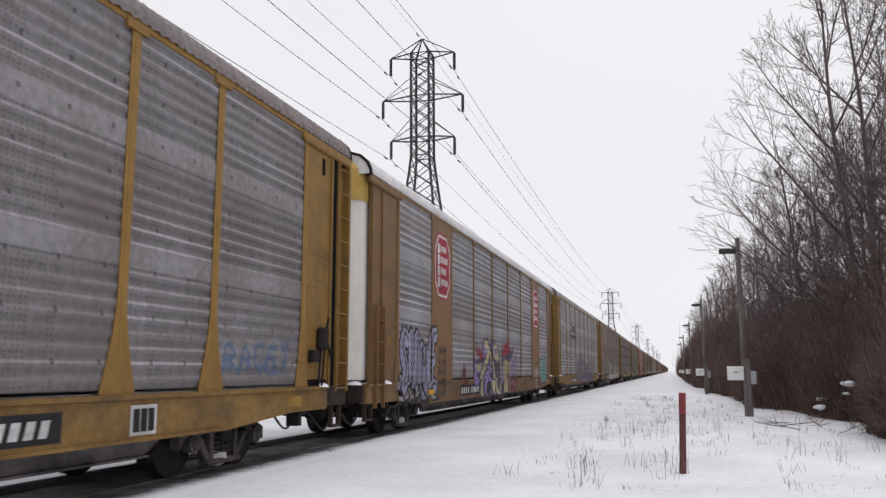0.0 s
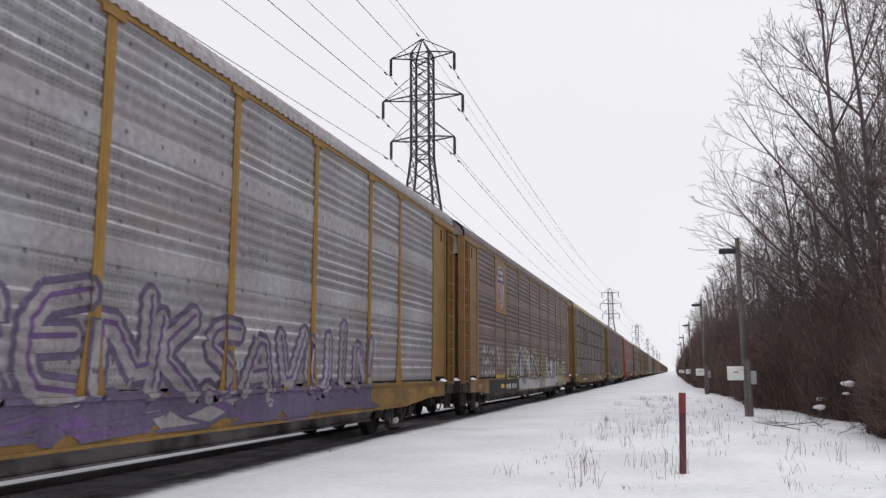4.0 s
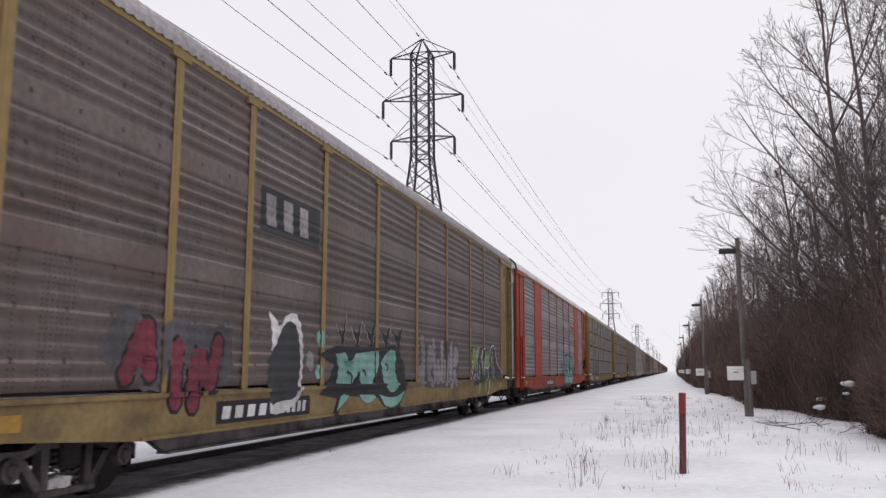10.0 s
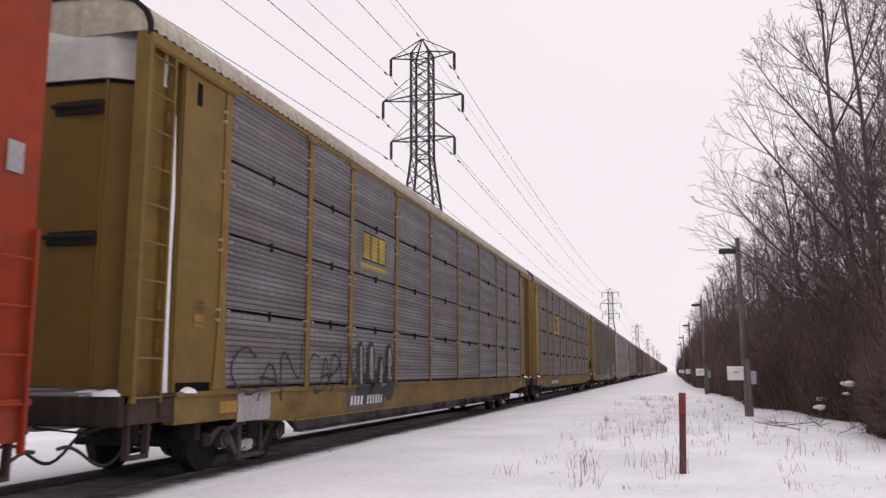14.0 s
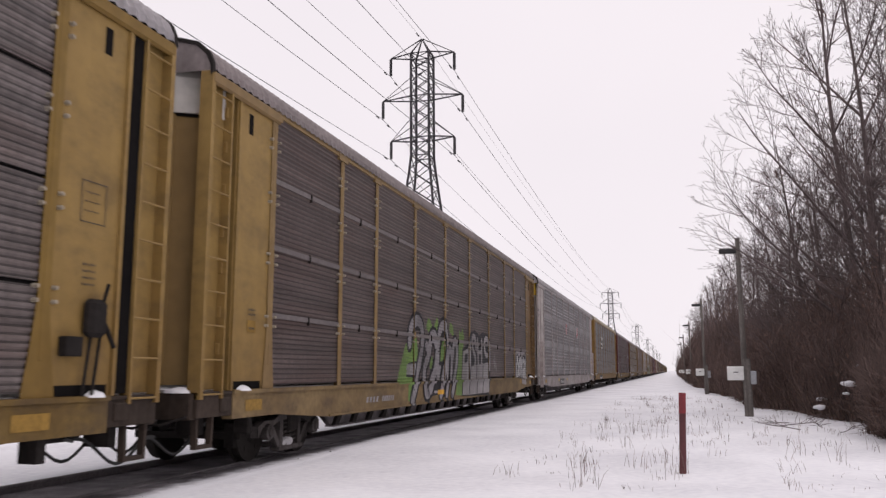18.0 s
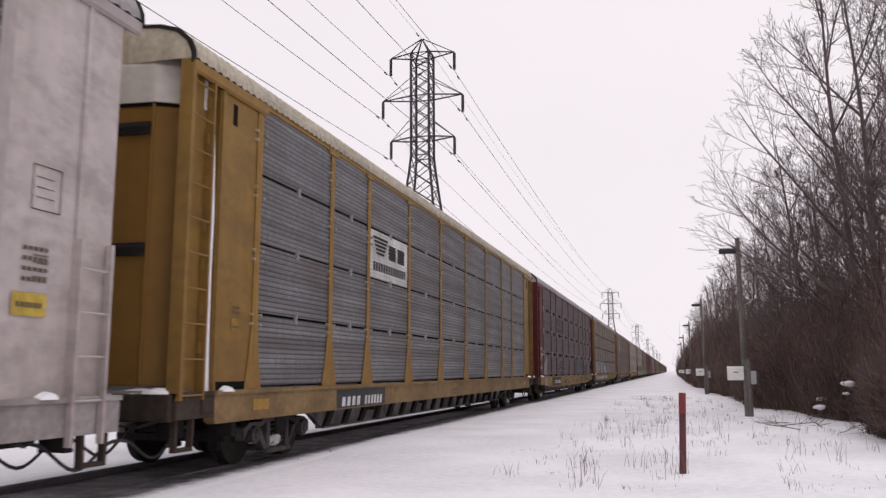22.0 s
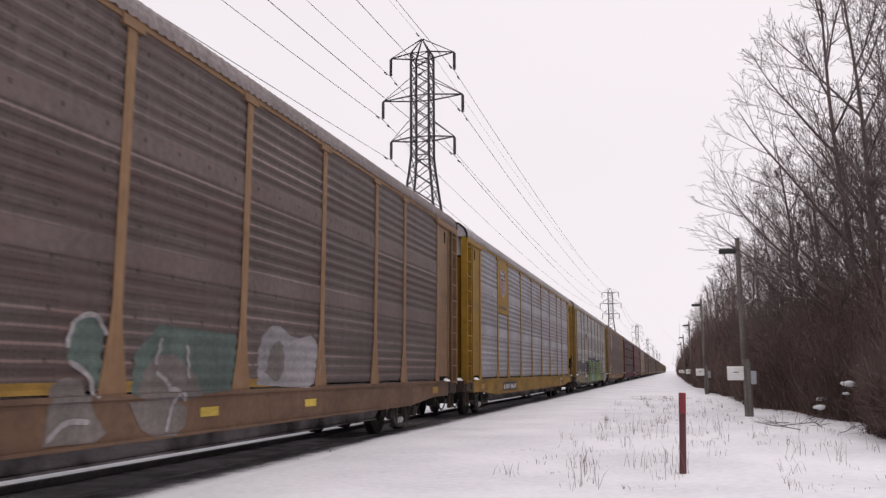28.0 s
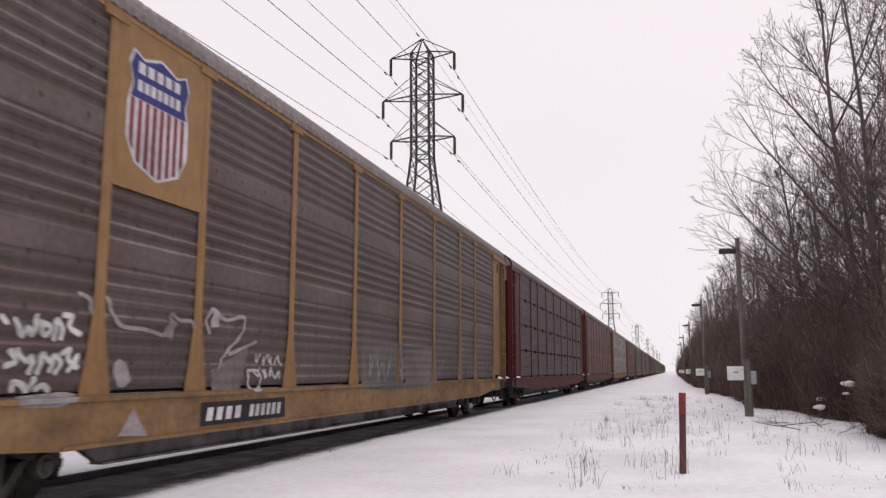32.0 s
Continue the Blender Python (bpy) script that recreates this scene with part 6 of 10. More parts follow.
q.curve([(-3.19, 2.11), (-2.99, 1.79), (-2.86, 1.66)], 0.03, 'black', 2.0)
q.fill('reed', 0.3, [(2.08, 1.54), (2.21, 1.58), (2.55, 1.7), (2.52, 1.37), (2.25, 1.34)], soft=0)
q.fill('grass', 0.3, [(2.92, 1.71), (3.26, 1.71), (3.34, 1.24), (3.19, 1.01), (3.07, 1.41)], soft=0)
q.fill('grass', 0.35, [(2.7, 1.41), (2.82, 1.44), (3.12, 1.3), (3.01, 1.13), (2.69, 1.16)], soft=0)
q.fill('reed', 0.4, [(2.98, 1.02), (3.35, 1.19), (3.7, 1.37), (3.88, 1.06), (3.7, 0.88), (3.29, 0.87), (3.07, 0.57), (2.89, 0.72)], soft=0)
q.fill('pale', 0.35, [(2.1, 1.29), (2.31, 1.24), (2.41, 1.03), (2.13, 0.99)], soft=0)
q.fill('chalk', 1, [(3.6, 1.52), (3.81, 1.81), (4.06, 1.92), (4.17, 1.83), (4.24, 1.57), (4.32, 0.93), (3.94, 0.9), (3.77, 1.18)], soft=0, label='white spray-can letters with black strokes')
q.fill('chalk', 1, [(4.29, 1.54), (4.68, 1.86), (4.79, 1.52), (4.82, 0.88), (4.26, 0.9), (4.36, 1.18), (4.6, 1.32)], soft=0)
q.fill('chalk', 1, [(4.83, 1.59), (5.24, 1.93), (5.39, 1.61), (5.45, 0.89), (4.89, 0.9)], soft=0)
q.fill('chalk', 1, [(5.42, 1.69), (5.85, 1.93), (5.95, 0.96), (5.48, 0.89)], soft=0)
q.fill('chalk', 1, [(5.92, 1.71), (6.27, 1.96), (6.43, 1.57), (6.22, 1.03), (5.95, 0.96)], soft=0)
q.fill('chalk', 1, [(6.23, 1.03), (6.75, 1.58), (7.44, 1.9), (7.75, 1.61), (7.49, 1.22), (8.04, 1.26), (8.0, 0.84), (6.48, 0.87)], soft=0)
q.fill('chalk', 1, [(6.72, 1.99), (6.96, 2.25), (7.23, 2.32), (7.33, 1.94), (6.82, 1.79)], soft=0)
q.fill('chalk', 0.9, [(3.47, 0.83), (4.26, 0.85), (7.9, 0.83), (7.88, 0.58), (6.67, 0.51), (4.29, 0.48), (3.33, 0.48), (3.35, 0.66)], soft=0)
q.fill('smoke', 1.4, [(4.31, 1.25), (4.78, 1.39), (4.99, 1.46), (5.36, 1.25), (5.03, 1.27), (4.79, 1.22), (4.36, 1.18)], soft=0)
q.fill('smoke', 1.4, [(6.78, 1.18), (6.85, 1.46), (7.07, 1.51), (7.07, 1.05), (6.8, 1.0)], soft=0)
q.fill('smoke', 1.4, [(5.14, 1.15), (5.24, 1.18), (5.35, 0.9), (5.19, 0.89)], soft=0)
q.fill('smoke', 1.4, [(6.67, 0.51), (7.0, 0.57), (7.88, 0.58), (7.89, 0.5)], soft=0)
q.curve([(3.61, 1.54), (3.76, 1.25), (3.94, 0.9)], 0.04, 'black', 2.4)
q.curve([(4.14, 1.89), (4.26, 1.57), (4.27, 1.18), (4.32, 0.86)], 0.04, 'black', 2.4)
q.curve([(4.28, 1.55), (4.69, 1.85), (4.81, 1.56), (4.77, 0.88)], 0.04, 'black', 2.4)
q.curve([(4.83, 1.59), (5.24, 1.92), (5.32, 1.68)], 0.035, 'black', 2.4)
q.curve([(5.42, 1.65), (5.54, 1.84), (5.85, 1.9), (5.98, 0.95)], 0.04, 'black', 2.4)
q.curve([(5.95, 1.71), (6.27, 1.94), (6.45, 1.61), (6.19, 0.95)], 0.04, 'black', 2.4)
q.curve([(6.23, 1.03), (6.84, 1.5)], 0.03, 'black', 2.4)
q.curve([(6.83, 1.71), (7.45, 1.86), (7.75, 1.61), (7.52, 1.35), (7.44, 0.8)], 0.04, 'black', 2.4)
q.curve([(7.49, 1.22), (8.04, 1.26)], 0.03, 'black', 2.4)
q.curve([(6.74, 1.83), (6.77, 2.07), (7.23, 2.29), (7.33, 1.98)], 0.035, 'black', 2.4)
q.curve([(5.02, 1.46), (5.09, 0.9)], 0.03, 'black', 2.4)
q.curve([(3.6, 1.01), (3.68, 1.11), (3.87, 0.88)], 0.03, 'black', 2.4)
q.curve([(4.82, 0.84), (4.81, 0.5)], 0.02, 'black', 2.4)
q.curve([(5.84, 0.85), (5.65, 0.49)], 0.02, 'black', 2.4)
q.curve([(4.31, 0.85), (4.24, 0.5)], 0.04, 'black', 2.4)
q.curve([(5.29, 0.9), (5.35, 0.53)], 0.03, 'black', 2.4)
q.curve([(9.4, 1.76), (9.35, 0.79)], 0.03, 'black', 2.4)
q.curve([(8.03, 1.35), (8.15, 1.76), (8.28, 1.27)], 0.04, 'willow', 2.2)
q.curve([(8.39, 1.27), (8.48, 1.63), (8.73, 1.17), (9.05, 1.46), (9.2, 0.89)], 0.04, 'willow', 2.2)
q.curve([(9.42, 1.37), (9.53, 1.66), (9.81, 1.17)], 0.04, 'willow', 2.2)
q.curve([(8.21, 0.82), (8.54, 0.54), (8.86, 0.8), (9.23, 0.5)], 0.04, 'willow', 2.2)
q.curve([(2.37, 0.67), (2.46, 0.51), (2.55, 0.71), (2.68, 0.49), (2.59, 0.65)], 0.02, 'white', 2.4)
q.curve([(2.67, 0.6), (2.77, 0.75), (2.83, 0.53), (2.9, 0.63)], 0.02, 'white', 2.4)
q.curve([(2.23, 0.75), (2.32, 0.52)], 0.02, 'white', 2.4)
q.fill('reed', 0.4, [(8.02, 1.71), (8.62, 1.4), (9.28, 1.41), (9.37, 0.8), (7.9, 0.79)], soft=0)
q.fill('reed', 0.6, [(7.99, 1.83), (8.18, 1.83), (8.21, 1.59), (8.48, 1.65), (8.44, 1.3), (8.3, 1.14), (8.1, 1.3), (7.85, 1.56)], soft=0)
q.fill('moss', 0.5, [(8.48, 1.42), (8.94, 1.48), (8.89, 1.0), (8.38, 1.01)], soft=0)
q.fill('reed', 0.6, [(9.29, 1.65), (9.69, 1.69), (9.79, 1.32), (10.26, 1.35), (10.04, 0.91), (9.1, 0.9), (8.81, 1.31), (9.17, 1.23)], soft=0)
q.fill('reed', 0.6, [(8.04, 0.84), (8.4, 0.84), (8.3, 0.5), (8.03, 0.49)], soft=0)
q.fill('pale', 0.6, [(9.56, 0.88), (10.23, 0.9), (10.23, 0.49), (9.53, 0.44)], soft=0)

q = Paint(4)
q.striped_mark(-6.2, -4.0, 3.15, 4.1, "slate")
q.word("IROT", -3.2, 2.4, 1.0, 1.95, "haze", "smoke", 0.15, 0.015, 0.1, 41, 0.12, 1, label="pale worn spray-can letters")
q.shape([(1.2, 0.96), (2.6, 1.0), (2.9, 1.5), (2.3, 1.95), (1.3, 1.8)], "haze", 0, soft=2)
q.curve([(2.6, 1.0), (2.95, 1.45), (2.5, 1.95)], 0.022, "smoke", 2)
q.shape([(3.1, 1.2), (4.0, 1.45), (3.7, 1.7), (3.75, 2.0), (3.2, 2.0)], "dirty", 0)
q.curve([(3.1, 1.25), (4.2, 1.55), (5.4, 1.78), (6.6, 1.5), (7.2, 1.45), (7.35, 1.75), (7.0, 1.9), (6.8, 1.7)], 0.06, "dirty", 1)
q.curve([(3.1, 1.2), (4.2, 1.48), (5.4, 1.70), (6.4, 1.5)], 0.018, "smoke", 2)
q.shape([(4.35, 0.98), (4.95, 0.98), (4.8, 1.5), (4.55, 1.3)], "white", 1)
q.shape([(4.1, 0.98), (4.3, 0.60), (5.0, 0.46), (5.6, 0.62), (5.75, 1.05), (5.4, 1.12)], "haze", 0, soft=2)
q.curve([(5.05, 1.25), (5.45, 1.4), (5.75, 1.0), (5.6, 0.6)], 0.03, "smoke", 2)
q.shape([(4.4, 0.64), (5.0, 0.64), (5.0, 0.80), (4.5, 0.84)], "ochre", 1)
q.shape([(1.2, 0.46), (2.2, 0.9), (3.0, 0.93), (2.1, 0.46)], "haze", 0)
q.scrawl(9.6, 10.6, 1.1, 1.8, "haze", 45, 4, 0.03)
q.scrawl(-11.4, -9.0, 1.0, 1.6, "dirty", 42, 5, 0.03)
q.rect(-7.7, -5.1, 0.48, 0.84, "black", 0)
for pts in ([(12.1, 1.15), (12.12, 1.75), (12.3, 1.6), (12.32, 1.1)], [(12.32, 1.3), (12.42, 1.7), (12.55, 1.6), (12.58, 1.1)], [(12.45, 1.9), (12.6, 2.1)], [(12.62, 1.85), (12.66, 2.3)], [(12.55, 2.05), (12.75, 1.98)]):
    q.curve([(a - 0.05, b) for a, b in pts], 0.022, "slate", 1)
q.number_plate(-7.7, -5.1, 0.55, None)
q.rect(-6.6, -6.2, 0.62, 0.72, "orange", 2, "reflector")
q.rect(5.9, 8.0, 0.46, 0.86, "smoke", 0, "lettering_plate")
q.bars(6.1, 7.8, 0.52, 0.80, "white", 3, 0.06, 0.5)

q = Paint(5)
q.rect(-6.5, -4.3, 3.3, 4.0, "slate", 0)
q.bars(-6.3, -4.5, 3.42, 3.9, "dirty", 3, -0.06, 0.55, 2, "emblem_block")
q.patch(-9.8, -7.3, 0.9, 2.0, "smoke", 53, 5, 0)
q.word("AIN", -9.6, -7.6, 0.85, 1.75, "wine", "black", 0.13, 0.05, 0.1, 52, 0.15, 1, label="dark red spray-can letters")
q.number_plate(-7.6, -4.6, 0.55)
q.fill('white', 0.1, [(-6.12, 2.11), (-5.87, 2.01), (-5.74, 1.86), (-5.46, 2.13), (-5.04, 2.12), (-4.84, 1.66), (-4.86, 1.19), (-4.92, 0.84), (-5.24, 0.63), (-6.03, 0.51), (-6.06, 0.78), (-5.95, 1.71)])
q.fill('slate', 1.0, [(-6.08, 0.99), (-6.07, 1.43), (-5.83, 1.62), (-5.72, 1.81), (-5.45, 2.02), (-5.11, 1.93), (-4.99, 1.62), (-4.94, 1.3), (-5.02, 0.96), (-5.18, 0.75), (-5.71, 0.75), (-6.05, 0.67)], label='dark spray-can blot with a pale rim')
q.fill('mint', 0.2, [(-4.32, 1.75), (-4.24, 1.91), (-4.05, 1.89), (-4.01, 1.7), (-4.12, 1.57)])
q.fill('fog', 0.2, [(-4.71, 1.3), (-4.69, 1.52), (-4.48, 1.55), (-4.39, 1.31), (-4.51, 1.17)])
q.fill('mint', 0.2, [(-4.34, 1.15), (-4.29, 1.31), (-4.1, 1.31), (-4.1, 1.09), (-4.26, 1.05)])
q.fill('black', 0.4, [(-4.3, 1.48), (-3.46, 1.66), (-2.4, 1.67), (-1.12, 1.68), (0.04, 1.77), (0.64, 1.36), (0.72, 0.8), (0.17, 0.4), (-0.67, 0.4), (-1.22, 0.67), (-2.95, 0.74), (-3.44, 0.39), (-3.64, 0.38), (-3.4, 0.71), (-4.24, 0.8), (-3.75, 1.05), (-3.52, 1.32)], soft=0, name='graffiti_rim')
q.fill('mint', 1.2, [(-3.44, 1.51), (-2.95, 1.55), (-2.8, 1.33), (-2.39, 1.54), (-1.2, 1.62), (-1.18, 1.34), (-1.48, 0.94), (-2.13, 0.95), (-2.29, 1.18), (-2.63, 0.96), (-3.4, 0.98), (-3.3, 1.25)], soft=0, label='mint and black spray-can creature shapes')
q.fill('mint', 1.2, [(-0.96, 1.41), (-0.41, 1.68), (0.05, 1.61), (-0.09, 1.18), (0.26, 0.9), (-0.3, 0.7), (-0.78, 0.92)])
q.fill('teal', 1.8, [(-3.06, 1.39), (-2.5, 1.4), (-2.63, 1.29), (-2.99, 1.27)])
q.fill('mint', 1.2, [(-2.3, 0.75), (-1.23, 0.72), (-1.63, 0.57), (-2.06, 0.59)])
q.fill('mint', 1.2, [(-1.12, 0.72), (-0.67, 0.41), (0.16, 0.47), (0.67, 0.8), (0.11, 0.65), (-0.53, 0.64)])
q.fill('mint', 1.2, [(-3.26, 0.74), (-3.11, 0.78), (-2.81, 0.74), (-3.42, 0.48)], soft=0)
q.fill('black', 1.0, [(-3.47, 2.09), (-3.15, 1.85), (-2.95, 2.24), (-3.0, 1.61), (-3.18, 1.6)], soft=0, name='graffiti_rim')
q.curve([(-3.47, 2.09), (-3.19, 1.67)], 0.018, 'dirty', 2)
q.curve([(-2.95, 2.24), (-3.06, 1.68)], 0.018, 'dirty', 2)
q.fill('black', 1.0, [(-2.75, 2.06), (-2.39, 1.91), (-2.14, 2.16), (-2.23, 1.65), (-2.43, 1.64)], soft=0, name='graffiti_rim')
q.curve([(-2.75, 2.06), (-2.44, 1.72)], 0.018, 'dirty', 2)
q.curve([(-2.14, 2.16), (-2.29, 1.72)], 0.018, 'dirty', 2)
q.fill('black', 1.0, [(-2.02, 2.11), (-1.62, 1.94), (-1.33, 2.21), (-1.43, 1.66), (-1.66, 1.66)], soft=0, name='graffiti_rim')
q.curve([(-2.02, 2.11), (-1.67, 1.74)], 0.018, 'dirty', 2)
q.curve([(-1.33, 2.21), (-1.51, 1.74)], 0.018, 'dirty', 2)
q.fill('black', 1.0, [(-1.15, 2.11), (-0.7, 1.94), (-0.36, 2.19), (-0.48, 1.65), (-0.75, 1.64)], soft=0, name='graffiti_rim')
q.curve([(-1.15, 2.11), (-0.76, 1.72)], 0.018, 'dirty', 2)
q.curve([(-0.36, 2.19), (-0.57, 1.73)], 0.018, 'dirty', 2)
q.fill('black', 1.0, [(-0.39, 2.1), (0.11, 1.97), (0.5, 2.19), (0.35, 1.65), (0.05, 1.65)], soft=0, name='graffiti_rim')
q.curve([(-0.39, 2.1), (0.04, 1.74)], 0.018, 'dirty', 2)
q.curve([(0.5, 2.19), (0.26, 1.74)], 0.018, 'dirty', 2)
q.curve([(-2.04, 1.22), (-1.89, 1.18), (-1.94, 1.12)], 0.03, 'black', 2.4)
q.curve([(-0.69, 1.35), (-0.54, 1.31), (-0.61, 1.22)], 0.03, 'black', 2.4)
q.curve([(-2.85, 1.18), (-2.64, 1.14), (-2.66, 0.96)], 0.03, 'black', 2.4)
q.curve([(-2.46, 0.96), (-2.22, 1.18)], 0.03, 'black', 2.4)
q.fill('smoke', 0, [(1.79, 1.84), (2.04, 2.17), (2.47, 1.82), (2.8, 1.84), (3.13, 2.07), (3.71, 1.9), (4.79, 2.09), (5.84, 2.03), (5.8, 1.26), (5.39, 0.69), (4.29, 0.77), (2.07, 0.79), (1.77, 1.01), (1.86, 1.54)])
q.stroke([(2.06, 1.95), (2.16, 1.71), (2.16, 1.31), (2.1, 0.94), (1.92, 0.98), (1.85, 1.19)], 0.12, 'fog', 'dirty', 0.03, 1)
q.stroke([(2.65, 1.25), (2.91, 1.38), (2.93, 1.68), (2.72, 1.77), (2.6, 1.57), (2.67, 0.99), (2.95, 0.91)], 0.09, 'fog', 'dirty', 0.03, 1)
q.stroke([(3.09, 1.94), (3.22, 0.98), (3.44, 0.97), (3.47, 1.53), (3.69, 0.97), (3.93, 1.0), (3.89, 1.9)], 0.09, 'fog', 'dirty', 0.03, 1)
q.stroke([(4.21, 1.42), (4.19, 0.89), (4.42, 0.92), (4.55, 1.56)], 0.08, 'fog', 'dirty', 0.03, 1)
q.stroke([(4.87, 1.88), (4.82, 0.84)], 0.1, 'fog', 'dirty', 0.03, 1)
q.stroke([(5.14, 0.92), (5.19, 1.15), (5.36, 1.18), (5.35, 0.85)], 0.06, 'fog', 'dirty', 0.03, 1)
q.fill('fog', 1.3, [(5.08, 1.32), (5.14, 1.78), (5.39, 1.92), (5.67, 1.78), (5.73, 1.5), (5.44, 1.29)])
q.fill('slate', 0.2, [(7.11, 1.72), (7.34, 1.92), (7.8, 1.97), (8.06, 1.85), (8.26, 1.98), (8.54, 1.93), (8.95, 1.98), (9.28, 1.86), (9.48, 1.92), (9.85, 1.78), (10.21, 2.08), (10.84, 2.08), (11.02, 1.51), (12.02, 1.19), (12.09, 0.89), (9.24, 0.92), (8.11, 0.75), (7.32, 0.8), (7.19, 0.92)], soft=0)
q.fill('moss', 1.0, [(7.5, 1.88), (7.75, 1.95), (8.01, 1.82), (8.09, 1.61), (8.0, 1.36), (7.83, 1.15), (7.63, 1.36), (7.42, 1.52)])
q.fill('moss', 1.0, [(9.21, 1.58), (9.52, 1.88), (9.89, 1.73), (9.92, 1.4), (9.47, 1.25), (9.23, 1.33)])
q.fill('moss', 1.0, [(7.14, 1.76), (7.27, 1.76), (7.38, 1.51), (7.31, 1.35), (7.19, 1.48)])
q.fill('dirty', 1.1, [(8.09, 1.82), (8.28, 1.96), (8.45, 1.94), (8.21, 1.58)], soft=0)
q.fill('dirty', 1.1, [(8.63, 1.6), (8.95, 1.94), (9.05, 1.93), (8.81, 1.49), (9.02, 1.58), (9.2, 1.27), (9.04, 1.04), (8.77, 1.34)], soft=0)
q.fill('dirty', 1.1, [(7.45, 0.84), (7.64, 1.13), (8.08, 1.09), (7.62, 0.9)], soft=0)
q.fill('moss', 1.0, [(8.21, 0.83), (8.53, 0.83), (8.44, 0.55), (8.19, 0.47)], soft=0)
q.fill('moss', 1.0, [(9.1, 1.0), (9.33, 0.96), (9.32, 0.64), (9.03, 0.44)], soft=0)
q.curve([(7.32, 0.82), (7.28, 1.01), (7.62, 1.33), (7.38, 1.51)], 0.022, 'white', 2.4)
q.curve([(7.16, 1.16), (7.53, 1.39)], 0.022, 'white', 2.4)
q.curve([(8.01, 1.82), (8.12, 1.51), (8.01, 1.23), (8.19, 0.95)], 0.022, 'white', 2.4)
q.curve([(8.57, 1.6), (9.02, 1.96), (9.28, 1.86), (9.3, 1.63)], 0.022, 'white', 2.4)
q.curve([(9.11, 1.62), (9.2, 1.31), (9.68, 1.27), (9.95, 1.44)], 0.022, 'white', 2.4)
q.curve([(9.86, 1.69), (10.21, 2.06), (10.8, 2.06), (11.02, 1.47), (12.02, 1.16), (12.1, 0.86)], 0.022, 'white', 2.4)
q.curve([(10.34, 2.02), (10.42, 1.45), (10.7, 1.14)], 0.022, 'white', 2.4)
q.curve([(10.2, 1.71), (10.28, 1.28), (10.59, 0.92)], 0.022, 'white', 2.4)
q.curve([(9.68, 1.23), (9.77, 0.62), (9.41, 0.41)], 0.022, 'white', 2.4)
q.curve([(8.42, 1.41), (8.42, 1.09), (8.3, 0.95)], 0.022, 'white', 2.4)

q = Paint(6)
q.scrawl(5.5, 6.5, 1.0, 1.65, "black", 64, 4, 0.035)
q.put("emblem_stripe", [[(4.4, 3.78), (6.7, 3.62), (6.7, 3.82), (4.4, 3.98)]], paint("red", PALETTE["red"]), 1, "red striped emblem")
q.put("emblem_stripe", [[(4.4, 3.68), (5.2, 3.62), (6.4, 3.5), (5.0, 3.55)]], paint("black", PALETTE["black"]), 1)
q.rect(-5.75, -3.5, 0.44, 0.82, "slate", 0)
q.number_plate(-5.7, -3.55, 0.45, None)

q.bars(12.0, 13.4, 3.05, 3.35, "dirty", 4, 0, 0.6, 1)
q.fill('purple', 0, [(0.73, 1.79), (0.81, 1.95), (0.96, 2.13), (1.22, 2.23), (1.63, 2.22), (1.87, 2.11), (2.28, 2.18), (2.94, 2.23), (3.08, 2.16), (3.81, 2.19), (4.14, 2.15), (4.69, 2.14), (4.88, 1.98), (5.18, 2.11), (5.42, 2.04), (5.5, 1.7), (5.29, 0.92), (5.44, 0.74), (5.23, 0.45), (4.43, 0.42), (3.22, 0.4), (1.39, 0.34), (0.97, 0.38), (1.04, 0.72), (0.93, 1.3)], soft=0, name='graffiti_rim')
q.fill('black', 0.5, [(0.78, 1.79), (0.84, 1.91), (1.0, 2.11), (1.22, 2.2), (1.63, 2.19), (1.83, 2.06), (2.28, 2.14), (2.89, 2.2), (3.06, 2.12), (3.67, 2.09), (4.62, 2.11), (4.82, 1.89), (5.18, 2.07), (5.36, 2.0), (5.4, 1.7), (5.18, 0.92), (5.34, 0.78), (5.13, 0.52), (4.43, 0.46), (3.22, 0.46), (1.38, 0.41), (1.01, 0.46), (1.08, 0.71), (0.97, 1.3), (0.83, 1.59)], soft=0, name='graffiti_rim')
q.fill('mint', 1.0, [(0.83, 1.9), (0.97, 2.03), (1.19, 2.14), (1.24, 1.8), (1.25, 1.31), (1.2, 0.95), (1.08, 0.92), (1.0, 1.3), (0.92, 1.63)], label='mint green spray-can letters with black outline')
q.fill('mint', 1.1, [(1.23, 2.01), (1.48, 2.1), (1.72, 2.07), (1.79, 1.83), (1.77, 1.57), (1.73, 1.34), (1.88, 1.31), (1.99, 1.18), (2.0, 0.92), (1.21, 0.94), (1.25, 1.31), (1.25, 1.67)])
q.fill('mint', 1.2, [(1.17, 0.92), (1.48, 0.92), (1.48, 0.72), (1.37, 0.58), (1.24, 0.48), (1.16, 0.5), (1.17, 0.71)])
q.fill('mint', 1.0, [(1.52, 0.91), (2.0, 0.92), (1.95, 0.7), (1.73, 0.49), (1.53, 0.47), (1.56, 0.69)])
q.fill('mint', 1.1, [(1.84, 1.93), (2.02, 2.03), (2.29, 2.08), (2.47, 1.98), (2.5, 1.6), (2.61, 1.22), (2.76, 1.13), (2.78, 0.91), (2.04, 0.92), (2.04, 1.18), (1.87, 1.31), (1.84, 1.64)])
q.fill('mint', 1.2, [(2.0, 0.91), (2.78, 0.89), (2.74, 0.66), (2.51, 0.5), (2.27, 0.51), (2.03, 0.63)])
